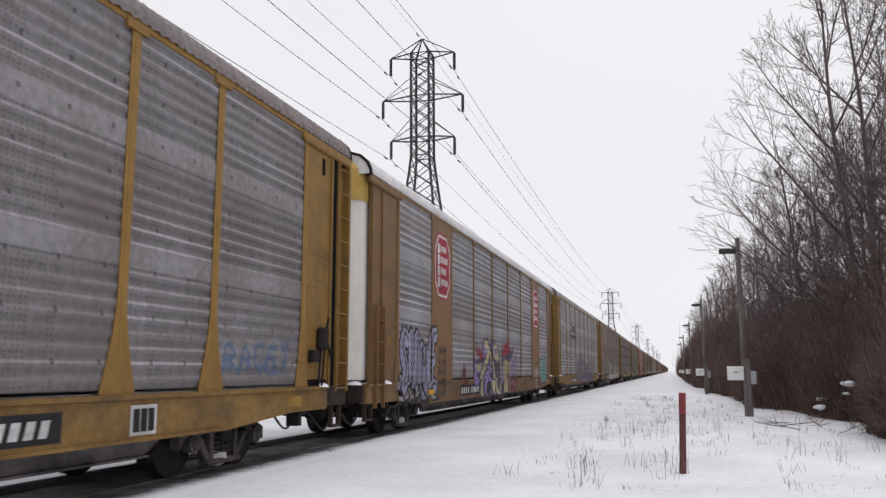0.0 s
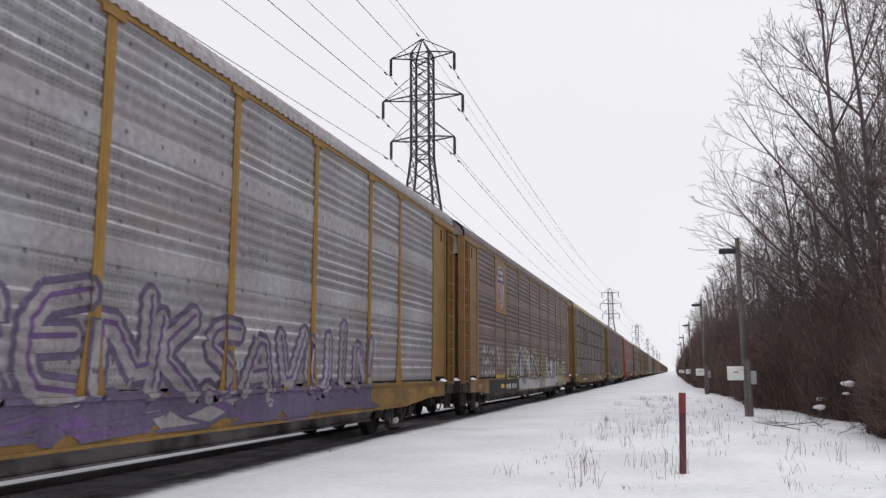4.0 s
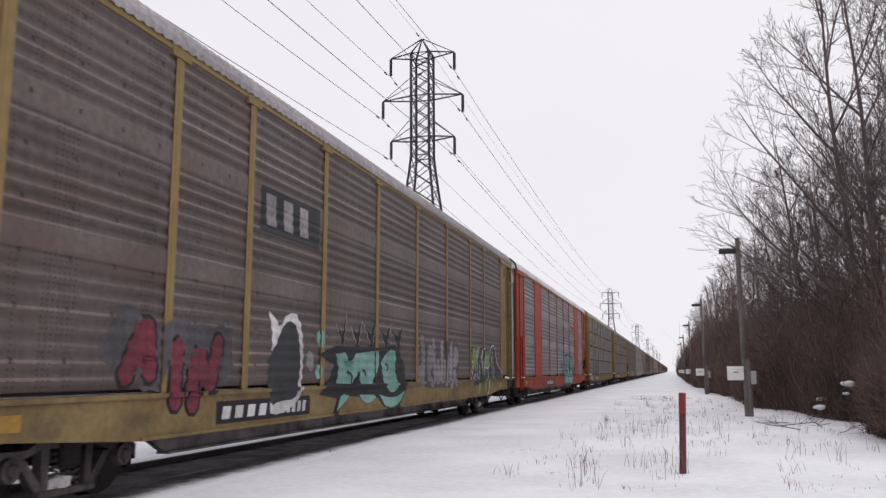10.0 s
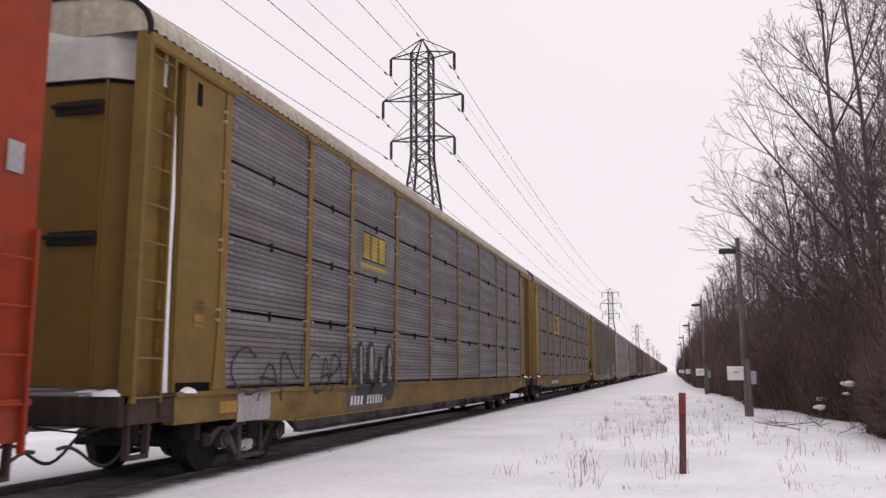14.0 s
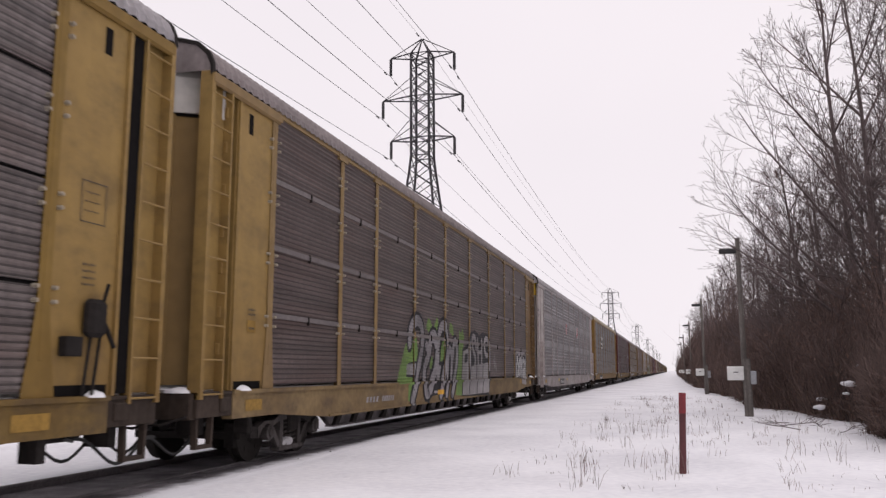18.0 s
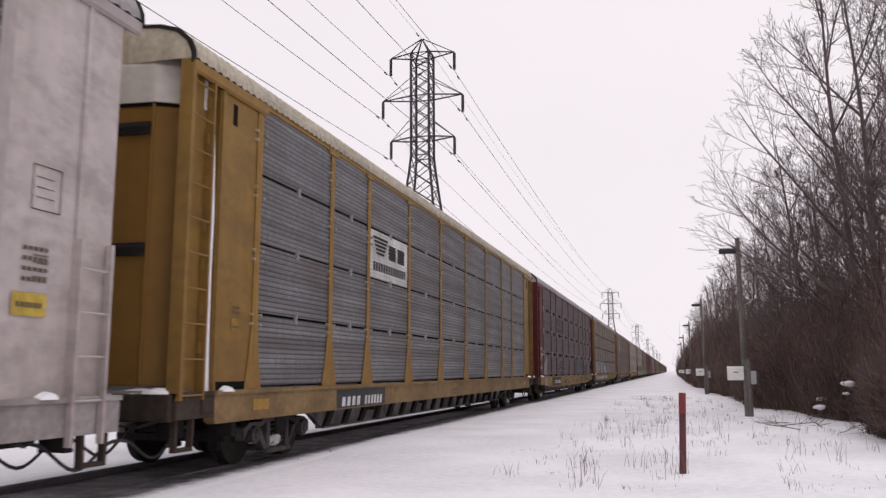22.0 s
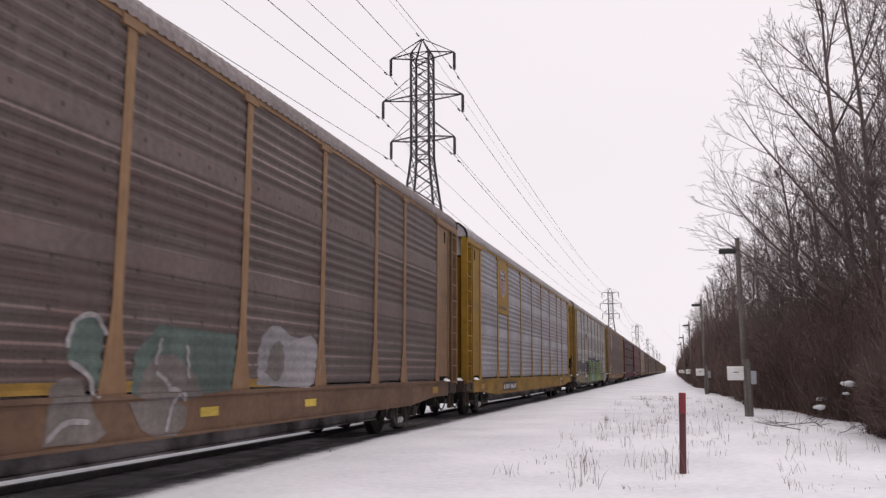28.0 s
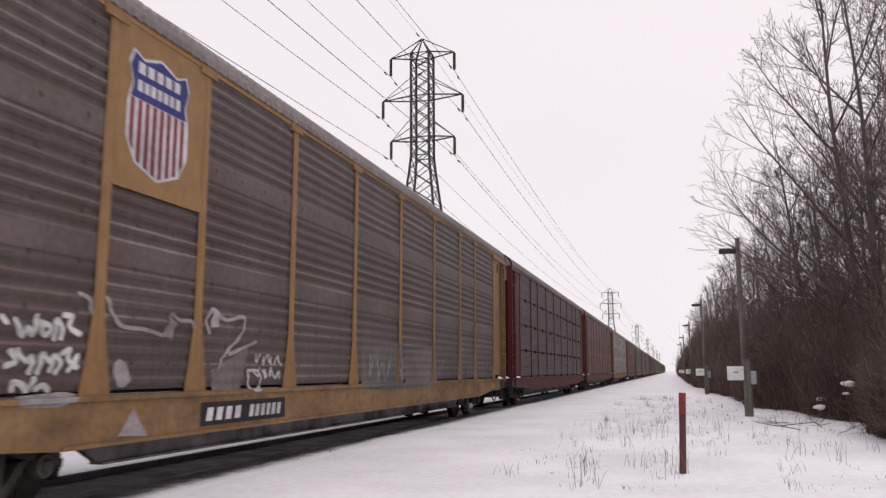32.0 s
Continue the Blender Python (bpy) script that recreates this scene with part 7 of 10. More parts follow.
q.fill('mint', 1.0, [(2.5, 2.01), (2.88, 2.15), (2.95, 1.61), (3.02, 1.18), (3.08, 0.9), (2.82, 0.91), (2.79, 1.15), (2.63, 1.25), (2.56, 1.6)])
q.fill('mint', 1.1, [(3.05, 2.06), (3.34, 2.12), (3.52, 2.04), (3.47, 1.78), (3.43, 1.33), (3.66, 1.22), (3.82, 1.03), (3.88, 0.89), (3.13, 0.9), (3.05, 1.33), (3.1, 1.62)])
q.fill('mint', 1.2, [(2.82, 0.88), (3.1, 0.88), (3.09, 0.64), (3.04, 0.47), (2.67, 0.49), (2.74, 0.66)])
q.fill('mint', 1.0, [(3.27, 0.87), (3.88, 0.87), (3.85, 0.68), (3.64, 0.47), (3.46, 0.59)])
q.fill('mint', 1.1, [(3.55, 1.97), (3.76, 2.11), (3.71, 1.95), (4.14, 2.07), (4.57, 2.05), (4.75, 1.8), (4.71, 1.34), (4.99, 1.26), (5.14, 0.92), (3.97, 0.88), (3.99, 1.34), (3.81, 1.64)])
q.fill('mint', 1.2, [(3.94, 0.85), (5.11, 0.85), (5.03, 0.59), (4.68, 0.51), (4.1, 0.49), (3.81, 0.58)])
q.fill('mint', 1.0, [(4.93, 1.88), (5.22, 2.03), (5.36, 1.92), (5.33, 1.61), (5.22, 1.18), (5.15, 1.09), (5.04, 1.35), (4.93, 1.6)])
q.fill('mint', 1.1, [(5.15, 0.84), (5.39, 0.92), (5.42, 0.79), (5.26, 0.53), (5.11, 0.56)])
q.curve([(1.28, 1.51), (1.6, 1.51)], 0.06, 'black', 2.3)
q.curve([(1.58, 1.33), (1.87, 1.34), (2.0, 1.25), (2.0, 0.99)], 0.04, 'black', 2.3)
q.curve([(2.17, 1.13), (2.51, 1.2), (2.76, 1.15), (2.8, 0.9)], 0.04, 'black', 2.3)
q.curve([(2.02, 1.74), (2.18, 1.55), (2.35, 1.39)], 0.05, 'black', 2.3)
q.curve([(2.48, 1.94), (2.59, 1.25)], 0.06, 'black', 2.3)
q.curve([(2.19, 2.03), (2.37, 2.07)], 0.02, 'black', 2.3)
q.curve([(3.84, 0.95), (3.92, 0.79)], 0.04, 'black', 2.3)
q.curve([(3.81, 1.0), (4.06, 1.05), (4.39, 0.95)], 0.04, 'black', 2.3)
q.curve([(4.12, 1.31), (4.53, 1.35), (4.93, 1.26), (5.14, 1.01)], 0.045, 'black', 2.3)
q.curve([(3.94, 1.96), (4.02, 1.34), (3.92, 0.95)], 0.035, 'black', 2.3)
q.curve([(1.33, 0.94), (1.54, 0.9), (1.51, 0.69), (1.42, 0.57)], 0.035, 'black', 2.3)
q.curve([(2.79, 0.87), (2.74, 0.63)], 0.03, 'black', 2.3)
q.curve([(3.09, 0.96), (3.15, 0.6), (3.03, 0.47)], 0.05, 'black', 2.3)
q.curve([(3.43, 1.86), (3.64, 1.48), (3.86, 1.14)], 0.05, 'black', 2.3)
q.curve([(1.78, 2.09), (1.81, 1.57), (1.77, 1.28)], 0.045, 'black', 2.3)
q.curve([(1.22, 2.1), (1.25, 1.55), (1.23, 1.0)], 0.025, 'black', 2.3)
q.curve([(1.18, 2.15), (1.22, 1.79)], 0.01, 'offwhite', 2.6)
q.curve([(1.75, 2.06), (1.78, 1.57), (1.74, 1.31)], 0.01, 'offwhite', 2.6)
q.curve([(2.88, 2.15), (2.95, 1.61), (3.0, 1.25)], 0.01, 'offwhite', 2.6)
q.curve([(4.59, 2.05), (4.73, 1.84), (4.71, 1.34)], 0.01, 'offwhite', 2.6)
q.curve([(5.34, 1.96), (5.27, 1.35), (5.17, 1.09)], 0.01, 'offwhite', 2.6)
q.curve([(1.95, 1.25), (2.0, 1.02)], 0.01, 'offwhite', 2.6)
q.curve([(2.74, 1.13), (2.77, 0.9)], 0.01, 'offwhite', 2.6)
q.curve([(3.68, 1.18), (3.83, 0.95)], 0.01, 'offwhite', 2.6)
q.curve([(1.73, 0.46), (2.0, 0.7)], 0.01, 'offwhite', 2.6)
q.curve([(1.15, 0.5), (1.33, 0.61), (1.38, 0.73)], 0.01, 'offwhite', 2.6)
q.curve([(2.1, 0.56), (2.45, 0.49), (2.65, 0.63)], 0.01, 'offwhite', 2.6)
q.curve([(3.71, 0.54), (3.97, 0.52), (4.94, 0.55)], 0.01, 'offwhite', 2.6)
q.fill('teal', 1.9, [(0.87, 1.77), (0.97, 1.83), (1.09, 1.76), (1.07, 1.6), (0.94, 1.63)])
q.fill('teal', 1.9, [(1.21, 1.79), (1.29, 1.77), (1.31, 1.68), (1.23, 1.66)])
q.fill('teal', 1.9, [(1.79, 1.54), (1.92, 1.56), (1.96, 1.48), (1.84, 1.44)])
q.fill('teal', 1.9, [(2.55, 1.88), (2.7, 1.92), (2.73, 1.83), (2.6, 1.8)])
q.fill('teal', 1.9, [(3.36, 1.11), (3.59, 1.14), (3.66, 1.03), (3.43, 0.99)])
q.fill('teal', 1.9, [(4.01, 1.73), (4.23, 1.82), (4.31, 1.58), (4.16, 1.46)])
q.fill('teal', 1.9, [(1.21, 0.77), (1.33, 0.79), (1.28, 0.67), (1.19, 0.66)])
q.fill('teal', 1.9, [(2.25, 0.68), (2.48, 0.81), (2.55, 0.74), (2.34, 0.59)])
q.fill('teal', 1.9, [(4.76, 1.64), (4.94, 1.68), (4.91, 1.56)])
q.curve([(-0.14, 1.62), (0.16, 1.61), (0.14, 1.73), (-0.14, 1.72)], 0.035, 'black', 1)
q.curve([(-0.12, 1.5), (0.17, 1.51)], 0.035, 'black', 1)
q.curve([(0.02, 1.51), (-0.1, 1.33)], 0.035, 'black', 1)
q.curve([(0.03, 1.48), (0.2, 1.36)], 0.035, 'black', 1)
q.curve([(0.44, 1.61), (0.4, 1.52), (0.25, 1.35)], 0.035, 'black', 1)
q.curve([(0.39, 1.49), (0.54, 1.36)], 0.035, 'black', 1)
q.curve([(0.55, 1.5), (0.61, 1.46)], 0.035, 'black', 1)
q.curve([(0.01, 1.24), (-0.04, 1.07), (0.15, 1.09)], 0.035, 'black', 1)
q.curve([(0.24, 1.24), (0.51, 1.25), (0.36, 1.13), (0.26, 1.02)], 0.035, 'black', 1)
q.curve([(0.44, 1.16), (0.6, 1.05)], 0.035, 'black', 1)

q = Paint(7)
q.rect(-6.62, -4.12, 3.12, 4.12, "pewter", 0, "emblem_board")
q.bars(-6.1, -4.65, 3.42, 4.0, "slate", 3, 0.0, 0.9, 1, "emblem_edge")
q.bars(-6.07, -4.65, 3.45, 3.97, "yellow", 3, 0.0, 0.78, 2, "emblem_block")
q.rect(-6.2, -4.6, 3.26, 3.36, "yellow", 1)
q.word("CAPUR", -8.6, -6.2, 0.85, 1.6, "slate", "", 0.022, 0, 0, 72, 0.1, 2)
q.word("CAN", -11.2, -8.8, 0.85, 1.6, "slate", "", 0.022, 0, 0, 75, 0.1, 2)
q.patch(-6.4, -4.1, 0.5, 1.3, "slate", 73, 4, 0)
q.word("IUAR", -6.4, -4.1, 0.7, 1.75, "slate", "", 0.2, 0.05, 0, 74, 0.08, 2, "dirty", label="black spray-can letters")
q.number_plate(-6.85, -4.75, 0.45, "smoke")
q.rect(-11.0, -10.0, 0.5, 0.9, "dirty", 1, "overpainted_patch")

q = Paint(8)
q.rect(-6.68, -4.15, 3.12, 4.12, "board", 0, "emblem_board")
q.bars(-5.9, -4.75, 3.32, 3.95, "black", 2, 0.0, 0.74, 1, "emblem_block")
q.bars(-5.74, -4.6, 3.47, 3.80, "board", 2, 0.0, 0.28, 2, "emblem_block")
q.rect(-8.0, -5.15, 0.46, 0.84, "slate", 0)
q.number_plate(-8.0, -5.2, 0.5, None)

q = Paint(9)
for row, zz in enumerate((2.75, 2.45, 2.1, 1.75, 1.45)):
    for j in range(3):
        c, w, h = 12.22 + j * 0.23 + 0.03 * (row % 2), 0.10, 0.13
        turn = row * 1.7 + j * 2.3
        q.curve([(c + w * math.cos(turn + a * 1.25) * (0.5 + 0.12 * a), zz + h * math.sin(turn * 0.6 + a * (1.1 + 0.25 * j)) * (0.7 + 0.08 * a)) for a in range(6)], 0.013, "stencil", 0)
q.scrawl(4.9, 5.6, 1.2, 1.9, "dirty", 97, 2, 0.02)
q.number_plate(-7.6, -5.6, 0.5, None, 0.52, 0.76, "dirty")
q.rect(-2.2, -1.6, 0.6, 0.72, "orange", 4, "reflector")
q.fill('moss', 0, [(-5.46, 0.91), (-5.28, 1.22), (-5.01, 1.57), (-4.8, 1.84), (-4.47, 1.83), (-3.98, 2.04), (-3.78, 1.47), (-3.96, 0.9), (-4.36, 0.47), (-4.71, 0.53), (-4.68, 0.92)], soft=0)
q.fill('moss', 0.1, [(-3.15, 2.26), (-2.99, 2.55), (-2.72, 2.46), (-2.5, 2.23), (-2.26, 2.5), (-2.1, 2.65), (-1.94, 2.19), (-2.49, 1.99)])
q.fill('black', 0.3, [(-4.64, 1.38), (-4.0, 1.45), (-4.1, 1.04), (-4.77, 1.07)], soft=0, name='graffiti_rim')
q.fill('fog', 1.2, [(-4.75, 1.35), (-4.11, 1.38), (-4.19, 1.11), (-4.76, 1.12)], soft=0)
q.stroke([(-4.53, 1.83), (-4.52, 2.17), (-4.08, 2.45), (-3.54, 2.34), (-3.45, 1.85), (-3.77, 1.33), (-4.08, 0.9), (-4.38, 0.51)], 0.13, 'fog', 'black', 0.09, 1)
q.stroke([(-3.12, 1.83), (-2.87, 1.61), (-3.3, 1.33), (-3.35, 0.96), (-3.2, 0.54), (-2.58, 0.94), (-2.14, 1.51), (-2.28, 2.0), (-2.63, 2.06)], 0.13, 'fog', 'black', 0.09, 1)
q.fill('black', 0, [(-2.76, 1.5), (-2.09, 1.52), (-1.73, 1.3), (-1.83, 0.62), (-2.67, 0.57), (-2.84, 0.99)], soft=0, name='graffiti_rim')
q.fill('moss', 0.6, [(-2.84, 1.24), (-2.79, 1.45), (-2.59, 1.61), (-2.55, 1.4), (-2.7, 1.24)])
q.stroke([(-2.86, 1.7), (-2.77, 2.0), (-2.53, 2.13), (-2.26, 2.05), (-2.07, 1.75), (-2.08, 1.47), (-2.33, 1.16), (-2.64, 0.98), (-2.82, 0.76)], 0.15, 'fog', 'black', 0.09, 1)
q.fill('black', 0.2, [(-2.03, 1.84), (-1.99, 2.28), (-1.66, 2.56), (-1.07, 2.45), (-0.86, 1.89), (-0.74, 1.06), (-1.1, 0.51), (-1.99, 0.52), (-1.96, 1.02)], soft=0, name='graffiti_rim')
q.fill('moss', 0.8, [(-1.83, 1.46), (-1.77, 1.77), (-1.57, 2.05), (-1.41, 2.01), (-1.4, 1.67), (-1.56, 1.45)])
q.stroke([(-2.02, 1.9), (-1.94, 2.22), (-1.61, 2.44), (-1.24, 2.34), (-1.09, 1.94), (-1.23, 1.46), (-1.57, 1.01), (-1.87, 0.59)], 0.14, 'fog', 'black', 0.09, 1.2)
q.fill('fog', 1.3, [(-2.15, 1.35), (-1.75, 1.35), (-1.93, 0.96), (-2.18, 0.97)], soft=0)
q.fill('dirty', 1.3, [(-2.52, 0.71), (-2.09, 0.7), (-2.1, 0.64), (-2.5, 0.64)], soft=0)
q.stroke([(-1.3, 0.58), (-1.1, 1.0), (-1.07, 1.5), (-0.86, 1.89), (-0.58, 1.58), (-0.71, 0.99)], 0.11, 'fog', 'black', 0.08, 1.4)
q.stroke([(-0.54, 1.58), (-0.43, 1.99), (-0.16, 2.04), (-0.01, 1.77), (-0.08, 1.42), (-0.36, 0.98), (-0.69, 0.58)], 0.12, 'fog', 'black', 0.08, 1.5)
q.fill('moss', 0.4, [(-0.3, 0.54), (-0.13, 0.91), (0.16, 1.6), (0.25, 2.37), (0.47, 2.28), (0.66, 2.45), (0.82, 2.2), (0.59, 1.55), (0.5, 0.97), (0.4, 0.5)], soft=0)
q.fill('moss', 0.1, [(-0.9, 2.34), (-0.78, 2.56), (-0.47, 2.46), (-0.38, 2.16), (-0.71, 2.2)])
q.fill('black', 0.5, [(0.38, 0.5), (0.62, 1.18), (0.62, 1.84), (1.26, 2.0), (1.52, 2.36), (2.24, 2.46), (2.83, 2.32), (3.34, 2.44), (4.19, 2.41), (4.61, 1.87), (4.5, 1.17), (4.14, 0.42), (1.22, 0.47)], soft=0, name='graffiti_rim')
q.fill('dirty', 1, [(0.5, 0.52), (0.71, 1.77), (1.3, 1.87), (1.5, 2.17), (1.63, 1.34), (4.19, 1.48), (4.15, 0.51), (1.37, 0.5)], soft=0, label='grey block letters with black outline')
q.fill('black', 1.6, [(0.89, 1.69), (1.25, 1.72), (1.22, 1.47), (0.86, 1.43)], soft=0, name='graffiti_rim')
q.curve([(2.39, 1.9), (2.22, 2.29), (1.8, 2.22), (1.89, 1.9), (2.34, 1.58), (2.17, 1.34)], 0.09, 'dirty', 1.6)
q.curve([(2.58, 2.17), (2.7, 1.35)], 0.085, 'dirty', 1.6)
q.curve([(3.19, 2.17), (3.18, 1.35)], 0.085, 'dirty', 1.6)
q.curve([(2.67, 1.77), (3.19, 1.8)], 0.06, 'dirty', 1.6)
q.curve([(4.08, 1.7), (3.67, 1.73), (3.55, 2.21), (4.1, 2.28), (4.37, 1.81), (4.25, 1.27)], 0.09, 'dirty', 1.6)
q.curve([(1.55, 1.34), (1.29, 0.53)], 0.035, 'black', 2.2)
q.curve([(2.47, 1.35), (2.34, 0.49)], 0.035, 'black', 2.2)
q.curve([(3.41, 1.36), (3.15, 0.49)], 0.035, 'black', 2.2)
q.fill('dirty', 0.1, [(9.42, 1.83), (9.44, 1.96), (9.85, 1.97), (10.45, 1.96), (11.37, 1.98), (11.39, 1.77), (10.68, 1.74), (10.06, 1.8)], soft=0, name='spray_patch')
q.fill('black', 0.4, [(9.36, 1.53), (9.37, 1.65), (9.47, 1.81), (9.59, 1.86), (9.85, 1.87), (10.0, 1.78), (10.07, 1.72), (10.21, 1.8), (10.41, 1.88), (10.5, 1.94), (10.67, 1.65), (10.84, 1.87), (10.93, 1.73), (11.13, 1.89), (11.38, 1.82), (11.46, 0.86), (10.05, 0.91), (9.36, 0.92), (9.41, 1.24)], soft=0, name='graffiti_rim')
q.fill('silver', 1, [(9.41, 1.5), (9.52, 1.55), (9.58, 1.3), (9.67, 1.01), (9.68, 0.94), (9.37, 0.95), (9.43, 1.19)], soft=0)
q.fill('silver', 1, [(9.57, 1.79), (9.82, 1.81), (9.89, 1.54), (9.86, 1.3), (9.85, 1.01), (9.77, 0.95), (9.71, 1.19), (9.75, 1.39), (9.61, 1.48)], soft=0)
q.fill('silver', 1, [(9.92, 1.55), (9.98, 1.57), (10.05, 1.31), (10.03, 1.0), (9.77, 0.95), (9.86, 1.07), (9.9, 1.3)], soft=0)
q.fill('silver', 1, [(10.05, 1.67), (10.21, 1.71), (10.41, 1.81), (10.44, 1.56), (10.42, 1.31), (10.41, 1.0), (10.23, 0.95), (10.23, 1.25), (10.3, 1.32), (10.14, 1.32), (10.17, 1.18), (10.17, 0.92), (10.08, 0.92), (10.08, 1.31)], soft=0)
q.fill('silver', 1, [(10.47, 1.69), (10.54, 1.76), (10.65, 1.61), (10.81, 1.78), (10.84, 1.58), (10.77, 1.31), (10.76, 0.92), (10.54, 0.91), (10.54, 1.31), (10.46, 1.36)], soft=0)
q.fill('silver', 1, [(10.9, 1.58), (11.14, 1.83), (11.19, 1.59), (11.05, 1.45), (10.91, 1.25)], soft=0)
q.fill('silver', 1, [(10.84, 1.22), (11.17, 1.42), (11.2, 1.25), (11.16, 0.89), (10.85, 0.9)], soft=0)
q.fill('silver', 1, [(11.24, 1.59), (11.39, 1.67), (11.46, 0.88), (11.28, 0.89)], soft=0)
q.curve([(9.39, 1.53), (9.39, 1.64), (9.49, 1.7), (9.5, 1.79)], 0.018, 'fog', 2.2)
q.curve([(9.95, 1.91), (9.98, 1.79)], 0.018, 'fog', 2.2)
q.curve([(10.05, 1.89), (10.09, 1.74), (10.21, 1.78)], 0.018, 'fog', 2.2)
q.curve([(10.44, 2.08), (10.48, 1.9), (10.6, 1.67)], 0.018, 'fog', 2.2)
q.curve([(10.89, 2.05), (10.89, 1.82)], 0.018, 'fog', 2.2)
q.curve([(9.37, 0.95), (9.43, 1.13)], 0.018, 'fog', 2.2)
q.fill('ochre', 1.2, [(9.98, 0.77), (10.05, 0.9), (10.26, 0.9), (10.38, 0.86), (10.47, 0.76), (10.38, 0.69), (10.03, 0.72)])
q.fill('dirty', 1.2, [(10.51, 0.74), (10.58, 0.88), (10.81, 0.88), (10.95, 0.84), (11.05, 0.73), (10.95, 0.66), (10.56, 0.69)])
q.fill('dirty', 1.2, [(11.0, 0.72), (11.08, 0.86), (11.34, 0.87), (11.49, 0.82), (11.6, 0.71), (11.48, 0.63), (11.06, 0.66)])
q.fill('black', 0.4, [(11.31, 1.8), (11.5, 1.88), (11.57, 1.78), (11.78, 1.68), (11.75, 1.54), (11.75, 0.95), (11.4, 0.93)], soft=0, name='graffiti_rim')
q.fill('silver', 1, [(11.33, 1.7), (11.42, 1.69), (11.45, 1.29), (11.5, 0.94), (11.4, 0.94)], soft=0)
q.fill('silver', 1, [(11.47, 1.71), (11.61, 1.64), (11.61, 1.29), (11.64, 0.95), (11.54, 0.95), (11.52, 1.29)], soft=0)
q.fill('silver', 1, [(11.65, 1.61), (11.73, 1.64), (11.71, 1.29), (11.73, 0.97), (11.7, 0.96), (11.68, 1.29)], soft=0)
q.curve([(11.31, 1.82), (11.5, 1.88), (11.55, 1.78), (11.77, 1.69), (11.74, 1.53), (11.74, 0.97)], 0.018, 'fog', 2.2)

q = Paint(10)
q.bars(-13.6, -13.2, 3.9, 4.05, "slate", 3, 0, 0.7)
q.bars(-13.6, -13.2, 3.68, 3.83, "slate", 4, 0, 0.7)
q.rect(12.3, 12.75, 1.72, 1.94, "yellow", 2, "warning_sticker")
q.bars(12.35, 12.7, 1.80, 1.85, "stencil", 6, 0, 0.7, 3)
for i in range(4):
    q.bars(12.4, 12.75, 2.05 + i * 0.1, 2.09 + i * 0.1, "stencil", 5, 0, 0.7, 2)
q.octagon(-2.5, 3.28, 3.95, 0.66)
q.octagon(3.25, 3.28, 3.95, 0.66)
q.number_plate(-5.9, -4.15, 0.45, "black", 0.5, 0.78)
q.rect(-6.6, -6.1, 0.68, 0.80, "board", 0, "reflector")
q.rect(-3.0, -2.5, 0.68, 0.78, "board", 0, "reflector")
q.patch(-8.2, -7.7, 1.0, 3.0, "dirty", 101, 2, 0)

q = Paint(11)
q.rect(-6.68, -4.18, 3.12, 4.12, "offwhite", 0, "emblem_board")
q.striped_mark(-6.5, -4.3, 3.2, 4.0, "black")
q.rect(-8.4, -5.75, 0.5, 0.86, "slate", 0)
q.number_plate(-8.3, -5.8, 0.5, None)
q.rect(-0.1, 0.52, 0.675, 0.72, "stencil", 0, "lettering")
q.rect(-0.07, 0.45, 0.585, 0.625, "stencil", 0, "lettering")
q.rect(0.02, 0.5, 0.77, 0.88, "ochre", 0, "reflector")

q = Paint(12)
q.striped_mark(-6.4, -4.3, 3.15, 4.05, "slate")
q.word("APEL", -6.5, -3.7, 0.98, 1.75, "plum", "dirty", 0.12, 0.018, 0.25, 121, 0.08, 0, label="outlined white spray-can letters")
q.scrawl(9.8, 11.4, 1.0, 1.7, "dirty", 124, 5, 0.02)
for n, (z, text) in enumerate(((2.18, "Help I'm"), (1.92, "Being Held"), (1.50, "in a"), (1.30, "Chinese"))):
    cu = bpy.data.curves.new("handwriting", "FONT")
    cu.body, cu.size, cu.extrude, cu.shear = text, 0.2, 0.001, 0.1
    cu.materials.append(paint("white", PALETTE["white"]))
    hw = new("handwriting", cu)
    hw.parent = q.root
    hw.matrix_basis = Matrix(((0, 0, 1, SIDE_X + 0.004), (1, 0, 0, -12.82 + 0.03 * (n % 2)), (0, 1, 0, z), (0, 0, 0, 1)))
q.bars(-12.7, -12.0, 1.80, 1.88, "dirty", 5, 0.02)
q.rect(-12.75, -11.95, 1.68, 1.77, "ochre", 1, "warning_sticker")
q.shape([(-11.4, 1.45), (-10.8, 1.62), (-10.3, 1.95), (-10.2, 1.9), (-10.25, 1.4), (-10.5, 1.0), (-10.9, 1.0), (-11.3, 1.15)], "dirty", 0)
q.shape([(-11.2, 0.52), (-10.5, 0.5), (-10.5, 0.93), (-11.3, 0.93)], "fog", 1)
for y in (-12.4, -10.2, -9.4):
    q.rect(y, y + 0.65, 0.56, 0.92, "ochre", 0.5, "yellow_patch")
q.rect(-8.7, -5.0, 0.46, 0.88, "black", 0)
q.wild(-4.8, 11.5, 0.50, 0.90, 16, ("rust", "ochre", "veil", "rust"), "rust", 129, 0.015, 0.3)
q.number_plate(-7.8, -5.1, 0.5, None)
q.fill('plum', 0, [(2.08, 1.7), (2.43, 2.1), (3.15, 2.19), (3.55, 1.79), (3.84, 1.31), (3.78, 0.89), (2.12, 0.93)], soft=0, name='graffiti_rim')
q.fill('plum', 0, [(5.11, 0.88), (5.18, 1.61), (5.63, 1.96), (9.13, 1.85), (9.48, 0.88)], soft=0, name='graffiti_rim')
